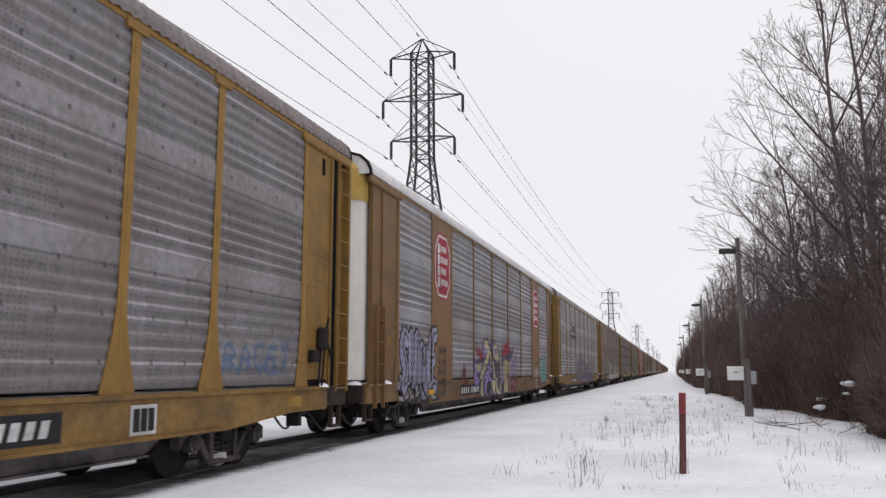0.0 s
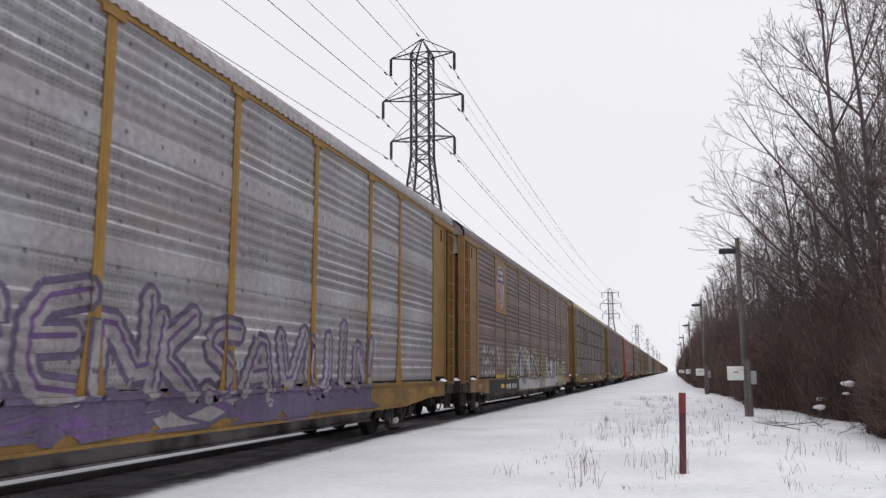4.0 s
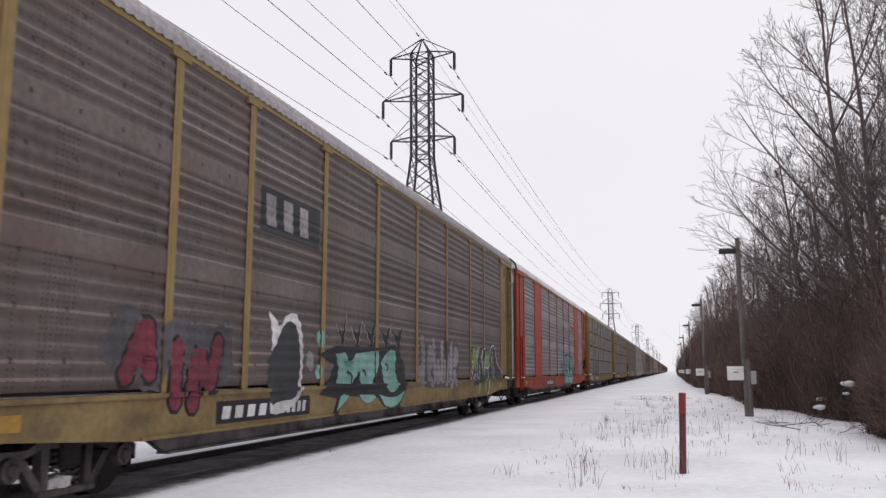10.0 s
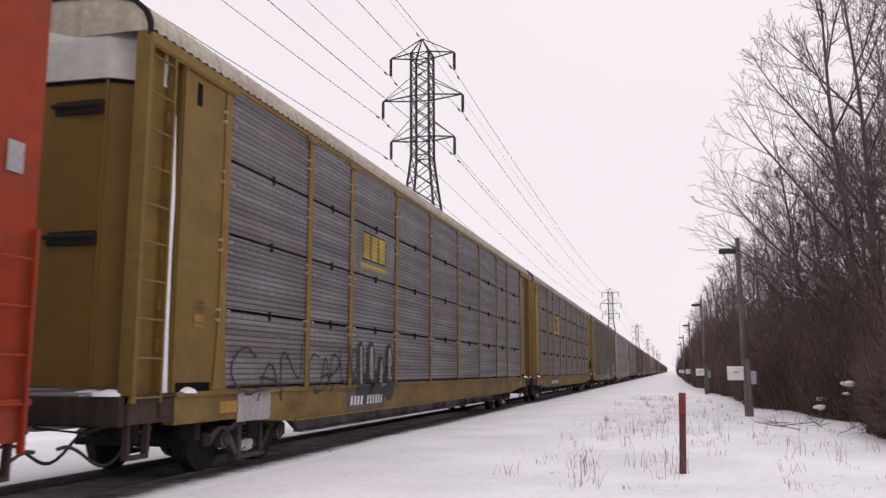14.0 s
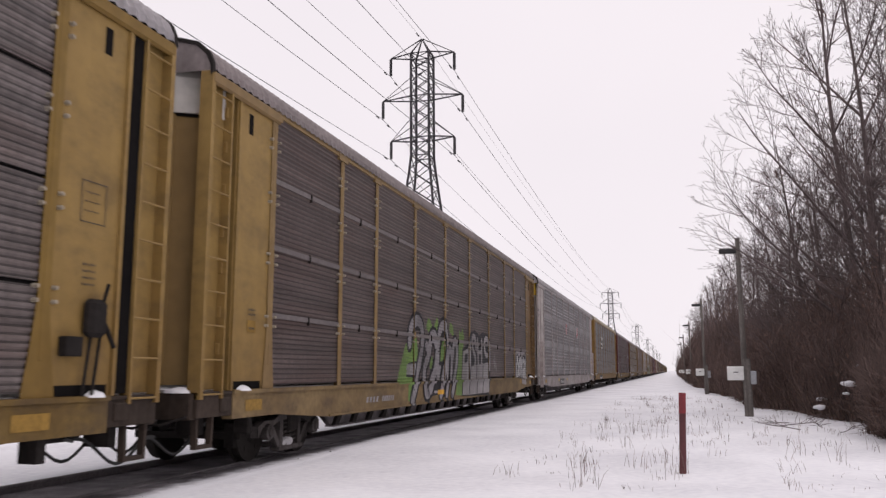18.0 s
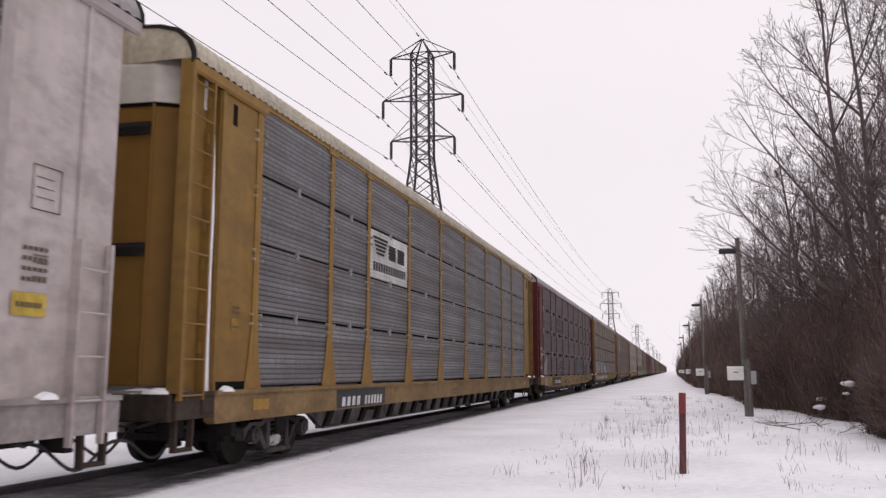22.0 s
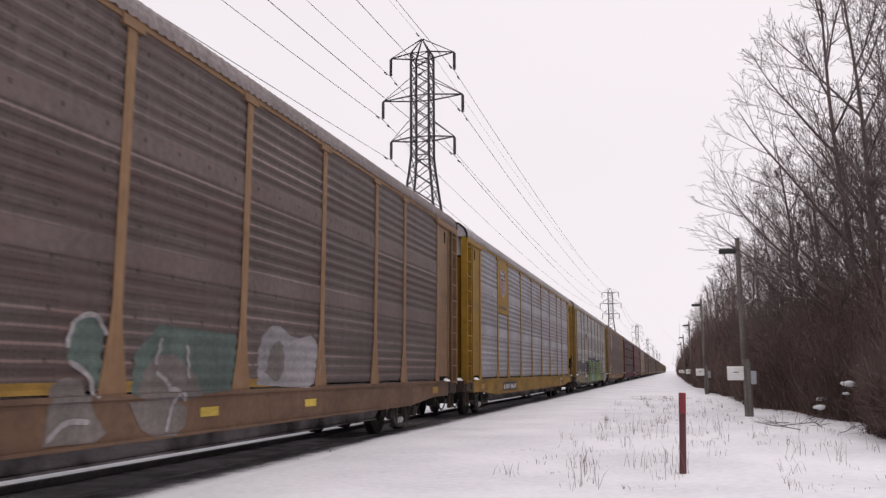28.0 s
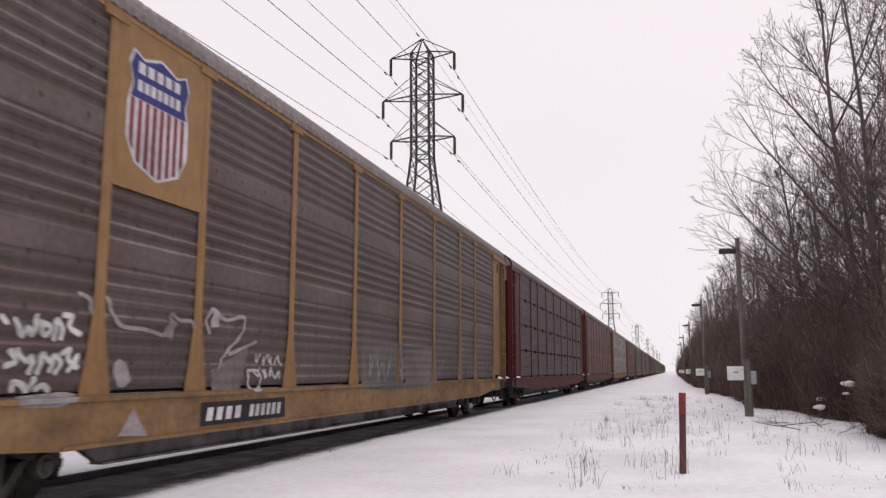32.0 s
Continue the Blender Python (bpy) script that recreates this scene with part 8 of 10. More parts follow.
q.curve([(2.36, 2.08), (2.5, 2.16), (2.69, 2.2), (2.75, 1.94)], 0.02, 'dirty', 2.4)
q.curve([(2.74, 2.13), (2.94, 2.18), (3.11, 2.14)], 0.02, 'dirty', 2.4)
q.curve([(2.19, 1.77), (2.42, 1.82), (2.38, 1.58), (2.19, 1.38)], 0.02, 'dirty', 2.4)
q.curve([(2.66, 1.63), (2.7, 1.51)], 0.02, 'dirty', 2.4)
q.curve([(2.86, 1.62), (2.87, 1.75), (3.01, 1.87), (3.19, 1.76), (3.38, 1.66), (3.55, 1.83)], 0.02, 'dirty', 2.4)
q.curve([(3.5, 2.0), (3.48, 2.06), (3.73, 2.17), (4.02, 2.14), (4.16, 2.03), (4.41, 2.05), (4.48, 1.95)], 0.02, 'dirty', 2.4)
q.curve([(4.63, 2.06), (4.77, 2.09), (4.81, 1.97), (4.69, 1.92)], 0.02, 'dirty', 2.4)
q.curve([(2.47, 1.12), (2.47, 1.29), (2.61, 1.38), (2.74, 1.42)], 0.02, 'dirty', 2.4)
q.curve([(3.22, 1.42), (3.2, 1.3), (3.1, 1.27)], 0.02, 'dirty', 2.4)
q.curve([(3.36, 1.19), (3.41, 1.36), (3.55, 1.46), (3.76, 1.36), (3.81, 1.17), (3.78, 1.0), (3.68, 0.91)], 0.02, 'dirty', 2.4)
q.curve([(3.08, 1.24), (2.79, 1.24), (2.72, 1.13), (2.72, 0.96)], 0.02, 'dirty', 2.4)
q.curve([(2.73, 0.94), (2.93, 0.99), (3.13, 0.95)], 0.02, 'dirty', 2.4)
q.curve([(4.42, 2.01), (4.6, 1.86), (4.58, 1.45), (4.43, 0.97)], 0.02, 'dirty', 2.4)
q.curve([(4.65, 2.0), (4.5, 1.45), (4.49, 0.99)], 0.02, 'dirty', 2.4)
q.curve([(5.37, 2.01), (5.57, 1.92), (5.3, 1.76), (5.18, 1.46), (5.34, 1.24), (5.11, 0.89)], 0.02, 'dirty', 2.4)
q.curve([(5.56, 1.4), (5.27, 0.97)], 0.02, 'dirty', 2.4)
q.curve([(5.89, 1.86), (5.51, 1.6)], 0.02, 'dirty', 2.4)
q.curve([(6.23, 1.89), (5.97, 1.67)], 0.02, 'dirty', 2.4)
q.curve([(6.28, 1.63), (6.51, 1.95)], 0.02, 'dirty', 2.4)
q.curve([(7.15, 1.88), (6.63, 1.61)], 0.02, 'dirty', 2.4)
q.curve([(5.9, 1.41), (5.99, 0.95), (5.85, 0.9)], 0.02, 'dirty', 2.4)
q.curve([(6.5, 1.18), (6.77, 1.13), (7.24, 1.34)], 0.02, 'dirty', 2.4)
q.curve([(7.29, 1.68), (7.46, 1.35), (7.78, 1.16)], 0.02, 'dirty', 2.4)
q.curve([(7.63, 1.68), (7.82, 1.88), (8.05, 1.71), (8.01, 1.34)], 0.02, 'dirty', 2.4)
q.curve([(6.96, 0.84), (7.48, 1.09), (7.88, 0.91)], 0.02, 'dirty', 2.4)
q.curve([(8.45, 1.84), (9.0, 1.63), (9.13, 0.96), (8.91, 0.89)], 0.02, 'dirty', 2.4)
q.curve([(8.89, 1.95), (8.33, 1.57)], 0.02, 'dirty', 2.4)
q.curve([(7.91, 1.97), (8.23, 1.81), (8.08, 1.53)], 0.02, 'dirty', 2.4)
q.curve([(6.3, 0.95), (6.4, 0.84)], 0.02, 'dirty', 2.4)
q.curve([(7.23, 2.02), (7.33, 2.16)], 0.02, 'dirty', 2.4)
q.curve([(9.14, 1.75), (9.31, 2.05)], 0.02, 'dirty', 2.4)
q.curve([(3.78, 1.86), (3.96, 1.89), (3.91, 1.81), (4.13, 1.85)], 0.014, 'dirty', 2.4)
q.curve([(3.83, 1.77), (3.92, 1.87), (4.03, 1.77), (4.17, 1.88)], 0.014, 'dirty', 2.4)
q.curve([(3.82, 1.73), (4.0, 1.76), (3.95, 1.69), (4.18, 1.73)], 0.014, 'dirty', 2.4)
q.curve([(3.87, 1.65), (3.96, 1.74), (4.08, 1.64), (4.22, 1.75)], 0.014, 'dirty', 2.4)
q.curve([(3.86, 1.61), (4.05, 1.63), (3.99, 1.56), (4.22, 1.6)], 0.014, 'dirty', 2.4)
q.curve([(3.91, 1.52), (4.01, 1.61), (4.12, 1.52), (4.26, 1.61)], 0.014, 'dirty', 2.4)
q.curve([(3.9, 1.48), (4.09, 1.5), (4.03, 1.44), (4.26, 1.47)], 0.014, 'dirty', 2.4)
q.curve([(3.95, 1.4), (4.05, 1.49), (4.16, 1.39), (4.31, 1.48)], 0.014, 'dirty', 2.4)
q.curve([(3.95, 1.36), (4.13, 1.36), (4.07, 1.31), (4.31, 1.34)], 0.014, 'dirty', 2.4)
q.curve([(4.0, 1.27), (4.09, 1.36), (4.21, 1.26), (4.35, 1.34)], 0.014, 'dirty', 2.4)
q.curve([(3.99, 1.23), (4.18, 1.23), (4.12, 1.18), (4.35, 1.21)], 0.014, 'dirty', 2.4)
q.curve([(4.04, 1.15), (4.13, 1.24), (4.25, 1.13), (4.4, 1.2)], 0.014, 'dirty', 2.4)
q.curve([(4.03, 1.11), (4.22, 1.09), (4.16, 1.06), (4.4, 1.08)], 0.014, 'dirty', 2.4)
q.curve([(4.08, 1.02), (4.18, 1.11), (4.29, 1.0), (4.44, 1.07)], 0.014, 'dirty', 2.4)
q.curve([(4.88, 2.34), (5.4, 2.35)], 0.014, 'fog', 1)
q.curve([(5.62, 2.34), (6.07, 2.33)], 0.014, 'fog', 1)

q = Paint(13)
q.patch(-11.6, -4.4, 1.0, 2.2, "fog", 131, 8, 0)
q.word("SUOS", -11.4, -4.6, 1.05, 2.0, "dirty", "haze", 0.2, 0.06, 0.1, 132, 0.15, 1)
q.word("AL", -3.6, -0.4, 1.05, 1.8, "white", "", 0.12, 0, 0.1, 133, 0.1, 0)
q.patch(-11.8, 0.0, 0.45, 0.85, "fog", 134, 12, 0)
q.number_plate(-7.0, -4.6, 0.5)

q = Paint(14)
q.shield(-8.0, 3.42, 4.95, 1.25)
for y in (-11.5, -8.6, -6.6, -3.9, -1.2, 1.7):
    q.rect(y, y + (1.7 if y < -3 else 1.2), 0.97, 1.09, "ochre", 0, "yellow_band")
q.number_plate(-6.7, -4.2, 0.5, "slate")
for y in (-9.0, -7.0, 0.4, 3.6):
    q.rect(y, y + 0.45, 0.62, 0.74, "yellow", 2, "reflector")
q.fill('sea', 0.2, [(-2.08, 1.3), (-2.09, 1.53), (-1.96, 1.75), (-1.65, 1.82), (-1.53, 1.61), (-1.59, 1.3), (-1.41, 0.94), (-1.67, 1.0), (-1.82, 1.19)])
q.fill('veil', 0.3, [(-2.38, 0.48), (-2.34, 1.02), (-2.15, 1.15), (-1.84, 1.12), (-1.73, 0.84), (-1.37, 0.45)])
q.fill('sea', 0.2, [(-1.01, 0.92), (-0.97, 1.41), (-0.54, 1.75), (1.34, 1.71), (1.3, 0.95), (0.11, 0.9)], soft=0)
q.fill('veil', 0.5, [(-0.93, 0.9), (-0.73, 1.31), (-0.3, 1.45), (0.21, 1.25), (0.54, 0.89), (-0.25, 0.83)])
q.fill('veil', 0.3, [(-1.08, 0.86), (0.12, 0.86), (0.05, 0.42), (-0.78, 0.45)])
q.fill('fog', 0.4, [(1.98, 1.0), (1.98, 1.66), (2.55, 1.97), (3.18, 1.7), (4.03, 1.83), (4.24, 1.37), (4.17, 0.9)])
q.fill('veil', 0.6, [(2.23, 1.18), (2.39, 1.6), (2.77, 1.7), (2.9, 1.26), (2.62, 1.0)])
q.curve([(-2.11, 1.46), (-2.04, 1.73), (-1.7, 1.83), (-1.52, 1.61)], 0.03, 'dirty', 2)
q.curve([(-2.05, 1.29), (-1.74, 1.17), (-1.66, 0.94)], 0.03, 'dirty', 2)
q.curve([(-0.58, 1.3), (-0.48, 1.57)], 0.03, 'dirty', 2)
q.curve([(-0.52, 1.18), (-0.27, 1.03)], 0.03, 'dirty', 2)
q.curve([(0.09, 1.5), (0.14, 1.14)], 0.03, 'dirty', 2)
q.curve([(-0.26, 0.98), (-0.1, 0.99), (0.04, 0.85)], 0.03, 'dirty', 2)
q.curve([(-0.34, 0.51), (-0.25, 0.78), (-0.14, 0.91)], 0.03, 'dirty', 2)
q.curve([(-2.33, 0.54), (-2.11, 0.71), (-1.77, 0.68)], 0.03, 'dirty', 2)

q = Paint(15)
q.shield(-7.62, 3.86, 4.86, 0.92, "indigo", "wine", 8)
q.bars(-8.35, -6.85, 3.41, 3.52, "stencil", 15, 0.0, 0.7, 1)
q.number_plate(-7.75, -5.1, 0.5)
q.lube_box(8.4)

q = Paint(16)
for a, b in ((-5.8, -5.62), (-4.55, -4.37)):
    q.rect(a, b, 4.0, 4.05, "slate", 1, "emblem_bracket")
    q.rect(a, b, 3.3, 3.35, "slate", 1, "emblem_bracket")
q.rect(-5.8, -5.75, 3.3, 4.05, "slate", 1, "emblem_bracket")
q.rect(-4.42, -4.37, 3.3, 4.05, "slate", 1, "emblem_bracket")
q.bars(-5.5, -4.6, 3.5, 3.85, "slate", 3, 0.0, 0.7, 1, "emblem_block")
q.patch(-11.3, -3.8, 1.0, 1.95, "smoke", 161, 10, 0)
q.word("GR", -6.95, -5.7, 0.7, 1.75, "offwhite", "black", 0.24, 0.07, 0, 163, 0.05, 2, "black", label="white spray-can letters")
q.scrawl(-5.5, -3.8, 1.0, 1.9, "black", 164, 5, 0.035, lines=2)
q.bars(-6.2, -4.6, 0.52, 0.68, "slate", 8)
q.fill('navy', 0.9, [(-3.51, 1.72), (-3.33, 2.07), (-3.09, 2.19), (-2.2, 2.24), (-2.1, 2.08), (-3.08, 2.05), (-3.3, 1.76)], soft=0, name='graffiti_rim')
q.fill('black', 0.4, [(-3.52, 0.92), (-3.48, 1.79), (-3.14, 2.08), (-1.95, 2.12), (-1.94, 0.92), (-2.05, 0.42), (-3.59, 0.44)], soft=0, name='graffiti_rim')
q.fill('grass', 1, [(-3.01, 2.02), (-1.97, 2.04), (-1.97, 1.62), (-2.65, 1.58), (-2.62, 1.18), (-1.96, 1.15), (-2.0, 0.89), (-3.01, 0.91)], soft=0, label='green and turquoise block letters with dark outlines')
q.fill('grass', 1, [(-2.98, 0.86), (-1.96, 0.88), (-2.2, 0.43), (-3.14, 0.44)], soft=0)
q.curve([(-5.55, 1.97), (-5.47, 1.73)], 0.035, 'black', 1.5)
q.curve([(-5.37, 1.96), (-5.3, 1.49)], 0.035, 'black', 1.5)
q.curve([(-5.55, 1.97), (-5.37, 1.96), (-5.18, 1.75)], 0.035, 'black', 1.5)
q.curve([(-5.17, 1.83), (-5.09, 1.53)], 0.035, 'black', 1.5)
q.curve([(-4.95, 1.97), (-4.87, 1.71), (-4.73, 1.57)], 0.035, 'black', 1.5)
q.curve([(-4.59, 2.0), (-4.53, 1.55)], 0.035, 'black', 1.5)
q.curve([(-4.34, 1.89), (-4.29, 1.62)], 0.035, 'black', 1.5)
q.curve([(-4.15, 1.94), (-3.96, 1.63), (-4.05, 1.5)], 0.035, 'black', 1.5)
q.curve([(-3.83, 1.93), (-3.86, 1.63)], 0.035, 'black', 1.5)
q.curve([(-4.98, 1.47), (-4.87, 0.96)], 0.035, 'black', 1.5)
q.curve([(-4.91, 1.44), (-4.72, 1.19), (-4.72, 1.48)], 0.035, 'black', 1.5)
q.curve([(-4.58, 1.39), (-4.51, 0.95)], 0.035, 'black', 1.5)
q.curve([(-4.55, 1.39), (-4.34, 1.31), (-4.36, 1.0)], 0.035, 'black', 1.5)
q.curve([(-4.23, 1.37), (-4.16, 0.97)], 0.035, 'black', 1.5)
q.curve([(-4.19, 1.34), (-3.93, 1.25), (-3.91, 0.99)], 0.035, 'black', 1.5)
q.curve([(-3.73, 1.64), (-3.77, 1.31), (-3.66, 0.85)], 0.035, 'black', 1.5)
q.curve([(-5.63, 1.29), (-5.53, 1.4), (-5.43, 1.24), (-5.54, 1.08), (-5.65, 1.08)], 0.035, 'black', 1.5)
q.fill('black', 0.4, [(-1.96, 1.83), (-1.81, 1.87), (-1.59, 2.05), (-1.55, 1.4), (-1.56, 0.92), (-1.66, 0.47), (-1.82, 0.47)], soft=0, name='graffiti_rim')
q.fill('black', 0.4, [(-1.17, 2.09), (-1.0, 2.1), (-0.98, 1.76), (-0.96, 1.3), (-0.87, 1.23), (-0.61, 1.24), (-0.6, 1.14), (-1.03, 1.14), (-1.13, 1.21), (-1.12, 1.52)], soft=0, name='graffiti_rim')
q.fill('black', 0.4, [(-0.89, 1.79), (-0.51, 2.04), (-0.42, 1.98), (-0.43, 1.55), (-0.4, 0.93), (-0.5, 0.45), (-0.79, 0.44), (-0.66, 0.78), (-0.64, 1.14), (-0.92, 1.21), (-0.95, 1.3), (-0.88, 1.53)], soft=0, name='graffiti_rim')
q.fill('black', 0.4, [(0.62, 2.05), (1.07, 2.01), (1.1, 1.56), (1.42, 1.56), (1.43, 0.89), (1.27, 0.41), (0.95, 0.41), (1.19, 0.85), (1.23, 1.29), (0.76, 1.28)], soft=0, name='graffiti_rim')
q.fill('black', 0.45, [(1.72, 1.57), (2.26, 1.54), (2.23, 1.32), (1.83, 1.24), (1.82, 0.88), (1.65, 0.43), (1.55, 0.43), (1.73, 0.89)], soft=0, name='graffiti_rim')
q.fill('black', 0.4, [(2.38, 2.03), (6.66, 2.15), (6.67, 1.98), (2.39, 1.89)], soft=0, name='graffiti_rim')
q.fill('navy', 0.9, [(-1.71, 2.15), (-1.09, 2.13), (-0.97, 2.01), (-1.12, 2.02), (-1.61, 2.03), (-1.83, 1.89), (-1.95, 1.79), (-1.97, 1.95)], soft=0, name='graffiti_rim')
q.fill('navy', 0.9, [(-0.9, 1.95), (-0.57, 2.17), (0.14, 2.17), (1.08, 2.19), (2.18, 2.17), (2.29, 1.95), (2.0, 1.94), (1.03, 1.97), (0.26, 1.99), (-0.46, 2.02), (-0.67, 1.93), (-0.86, 1.73), (-0.92, 1.59), (-0.96, 1.79)], soft=0, name='graffiti_rim')
q.fill('aqua', 1, [(-1.57, 2.01), (-1.16, 2.04), (-1.14, 1.52), (-1.14, 1.23), (-1.03, 1.19), (-1.03, 0.93), (-1.57, 0.93), (-1.56, 1.4)], soft=0, label='green and turquoise block letters with dark outlines')
q.fill('aqua', 1.1, [(-1.01, 1.16), (-0.67, 1.17), (-0.67, 0.93), (-0.99, 0.92)], soft=0)
q.fill('aqua', 1, [(-1.58, 0.9), (-0.67, 0.91), (-0.65, 0.78), (-0.77, 0.47), (-1.67, 0.47)], soft=0)
q.fill('grass', 1, [(-0.45, 2.02), (0.63, 2.03), (0.68, 1.86), (0.74, 0.91), (-0.4, 0.93), (-0.42, 1.55)], soft=0)
q.fill('grass', 1, [(-0.41, 0.9), (0.74, 0.89), (0.71, 0.68), (0.57, 0.43), (-0.52, 0.45), (-0.43, 0.71)], soft=0)
q.fill('black', 2, [(0.0, 1.54), (0.29, 1.55), (0.32, 1.17), (0.02, 1.17)], soft=0, name='graffiti_rim')
q.fill('blue', 2.4, [(0.05, 1.48), (0.23, 1.5), (0.23, 1.25), (0.09, 1.22)], soft=0)
q.fill('faded', 1.2, [(0.82, 1.24), (1.12, 1.24), (1.11, 0.97), (0.82, 0.97)], soft=0)
q.fill('aqua', 1, [(1.07, 1.96), (1.9, 1.95), (1.9, 1.53), (1.75, 1.46), (1.73, 0.92), (1.43, 0.91), (1.42, 1.54), (1.1, 1.56)], soft=0)
q.fill('aqua', 1, [(1.94, 1.94), (2.17, 1.95), (2.14, 1.56), (1.94, 1.54)], soft=0)
q.fill('aqua', 1, [(1.42, 0.87), (1.76, 0.89), (1.75, 0.72), (1.59, 0.44), (1.27, 0.42), (1.4, 0.68)], soft=0)
q.fill('grass', 1, [(2.47, 1.9), (3.12, 1.93), (3.25, 0.89), (2.44, 0.89)], soft=0)
q.fill('grass', 1, [(2.42, 0.84), (3.29, 0.86), (3.14, 0.44), (2.18, 0.42)], soft=0)
q.fill('grass', 1, [(3.4, 1.94), (4.11, 1.94), (4.03, 1.18), (4.31, 1.37), (4.45, 0.9), (3.49, 0.89)], soft=0)
q.fill('grass', 1, [(3.49, 0.84), (4.49, 0.86), (4.28, 0.48), (3.3, 0.45)], soft=0)
q.fill('grass', 1, [(4.47, 1.93), (5.28, 1.96), (5.23, 1.54), (4.97, 1.49), (4.94, 1.21), (5.13, 1.23), (5.42, 1.6), (5.54, 0.89), (4.54, 0.88)], soft=0)
q.fill('grass', 1, [(4.58, 0.84), (5.59, 0.85), (5.34, 0.46), (4.37, 0.45)], soft=0)
q.fill('grass', 1, [(5.78, 2.01), (6.46, 2.02), (6.69, 0.9), (5.66, 0.89)], soft=0)
q.fill('grass', 1, [(5.67, 0.85), (6.69, 0.85), (6.54, 0.5), (5.39, 0.46)], soft=0)
q.fill('black', 1.6, [(2.58, 1.79), (2.92, 1.81), (2.78, 1.59)], soft=0, name='graffiti_rim')
q.fill('black', 1.6, [(2.65, 1.47), (2.98, 1.49), (2.95, 0.91), (2.76, 0.91)], soft=0, name='graffiti_rim')
q.fill('black', 1.6, [(3.12, 1.95), (3.4, 1.94), (3.5, 1.26), (3.47, 0.84), (3.28, 0.43), (3.1, 0.44), (3.31, 0.84), (3.22, 1.34)], soft=0, name='graffiti_rim')
q.fill('black', 1.6, [(4.11, 1.97), (4.47, 1.97), (4.42, 1.72), (4.54, 0.88), (4.41, 0.88), (4.31, 1.36), (4.04, 1.14), (3.99, 1.26)], soft=0, name='graffiti_rim')
q.fill('black', 1.6, [(5.28, 1.99), (5.5, 1.98), (5.64, 0.88), (5.49, 0.88)], soft=0, name='graffiti_rim')
q.fill('black', 1.6, [(5.82, 1.8), (6.19, 1.84), (6.01, 1.62)], soft=0, name='graffiti_rim')
q.fill('black', 1.6, [(5.96, 1.56), (6.26, 1.56), (6.24, 0.88), (6.11, 0.88)], soft=0, name='graffiti_rim')
q.curve([(-1.15, 2.06), (-1.12, 1.52), (-1.13, 1.21)], 0.03, 'black', 1.8)
q.curve([(0.63, 2.03), (0.73, 1.59), (0.76, 0.91), (0.71, 0.68), (0.6, 0.43)], 0.045, 'black', 1.8)
q.curve([(2.47, 1.92), (2.45, 1.34), (2.41, 0.87), (2.16, 0.42)], 0.04, 'black', 1.8)
q.curve([(2.9, 0.85), (2.71, 0.44)], 0.04, 'black', 1.8)
q.curve([(4.51, 0.88), (4.28, 0.48)], 0.04, 'black', 1.8)
q.curve([(5.61, 0.88), (5.34, 0.45)], 0.04, 'black', 1.8)
q.curve([(6.19, 0.86), (5.97, 0.46)], 0.03, 'black', 1.8)
q.curve([(6.49, 2.03), (6.69, 1.38), (6.72, 0.85), (6.57, 0.48)], 0.04, 'black', 1.8)
q.curve([(-0.68, 1.17), (-0.65, 0.92), (-0.67, 0.78), (-0.77, 0.45)], 0.04, 'black', 1.8)
q.curve([(1.94, 1.97), (1.93, 1.53)], 0.035, 'black', 1.8)
q.curve([(-1.53, 1.97), (-1.2, 1.98)], 0.03, 'black', 1.8)
q.curve([(-1.65, 1.94), (-1.77, 1.79), (-1.73, 1.29), (-1.74, 0.88)], 0.045, 'fog', 2.2)
q.curve([(-1.07, 2.01), (-1.0, 1.76), (-1.0, 1.3)], 0.035, 'fog', 2.2)
q.curve([(-1.02, 1.16), (-0.66, 1.18)], 0.02, 'fog', 2.2)
q.curve([(-0.58, 1.96), (-0.69, 1.78), (-0.63, 1.24)], 0.035, 'fog', 2.2)
q.curve([(0.69, 1.96), (0.7, 1.66)], 0.03, 'fog', 2.2)
q.curve([(0.95, 1.91), (0.98, 1.4), (1.27, 1.39), (1.27, 0.93)], 0.03, 'fog', 2.2)
q.curve([(2.33, 2.08), (2.29, 1.65), (2.25, 1.26)], 0.06, 'fog', 2.2)
q.curve([(4.33, 2.06), (4.36, 1.63), (4.17, 1.26)], 0.05, 'fog', 2.2)
q.curve([(5.57, 2.1), (5.57, 1.75)], 0.06, 'fog', 2.2)
q.curve([(0.2, 1.44), (0.24, 1.25)], 0.03, 'fog', 2.2)
q.curve([(1.85, 1.37), (2.15, 1.38)], 0.03, 'fog', 2.2)
q.curve([(6.8, 1.68), (6.98, 1.56), (7.16, 1.68), (7.35, 1.55), (7.5, 1.68)], 0.025, 'dirty', 2)
q.curve([(6.77, 1.62), (7.04, 1.66), (7.26, 1.57), (7.54, 1.61)], 0.03, 'black', 1.8)
q.curve([(6.81, 1.48), (6.99, 1.35), (7.17, 1.47), (7.36, 1.34), (7.51, 1.47)], 0.025, 'dirty', 2)
q.curve([(6.78, 1.41), (7.05, 1.45), (7.26, 1.37), (7.55, 1.4)], 0.03, 'black', 1.8)
q.curve([(6.82, 1.28), (7.0, 1.15), (7.18, 1.27), (7.37, 1.14), (7.52, 1.26)], 0.025, 'dirty', 2)
q.curve([(6.79, 1.21), (7.06, 1.24), (7.27, 1.16), (7.56, 1.19)], 0.03, 'black', 1.8)
q.curve([(6.83, 1.07), (7.01, 0.94), (7.19, 1.06), (7.38, 0.93), (7.53, 1.05)], 0.025, 'dirty', 2)
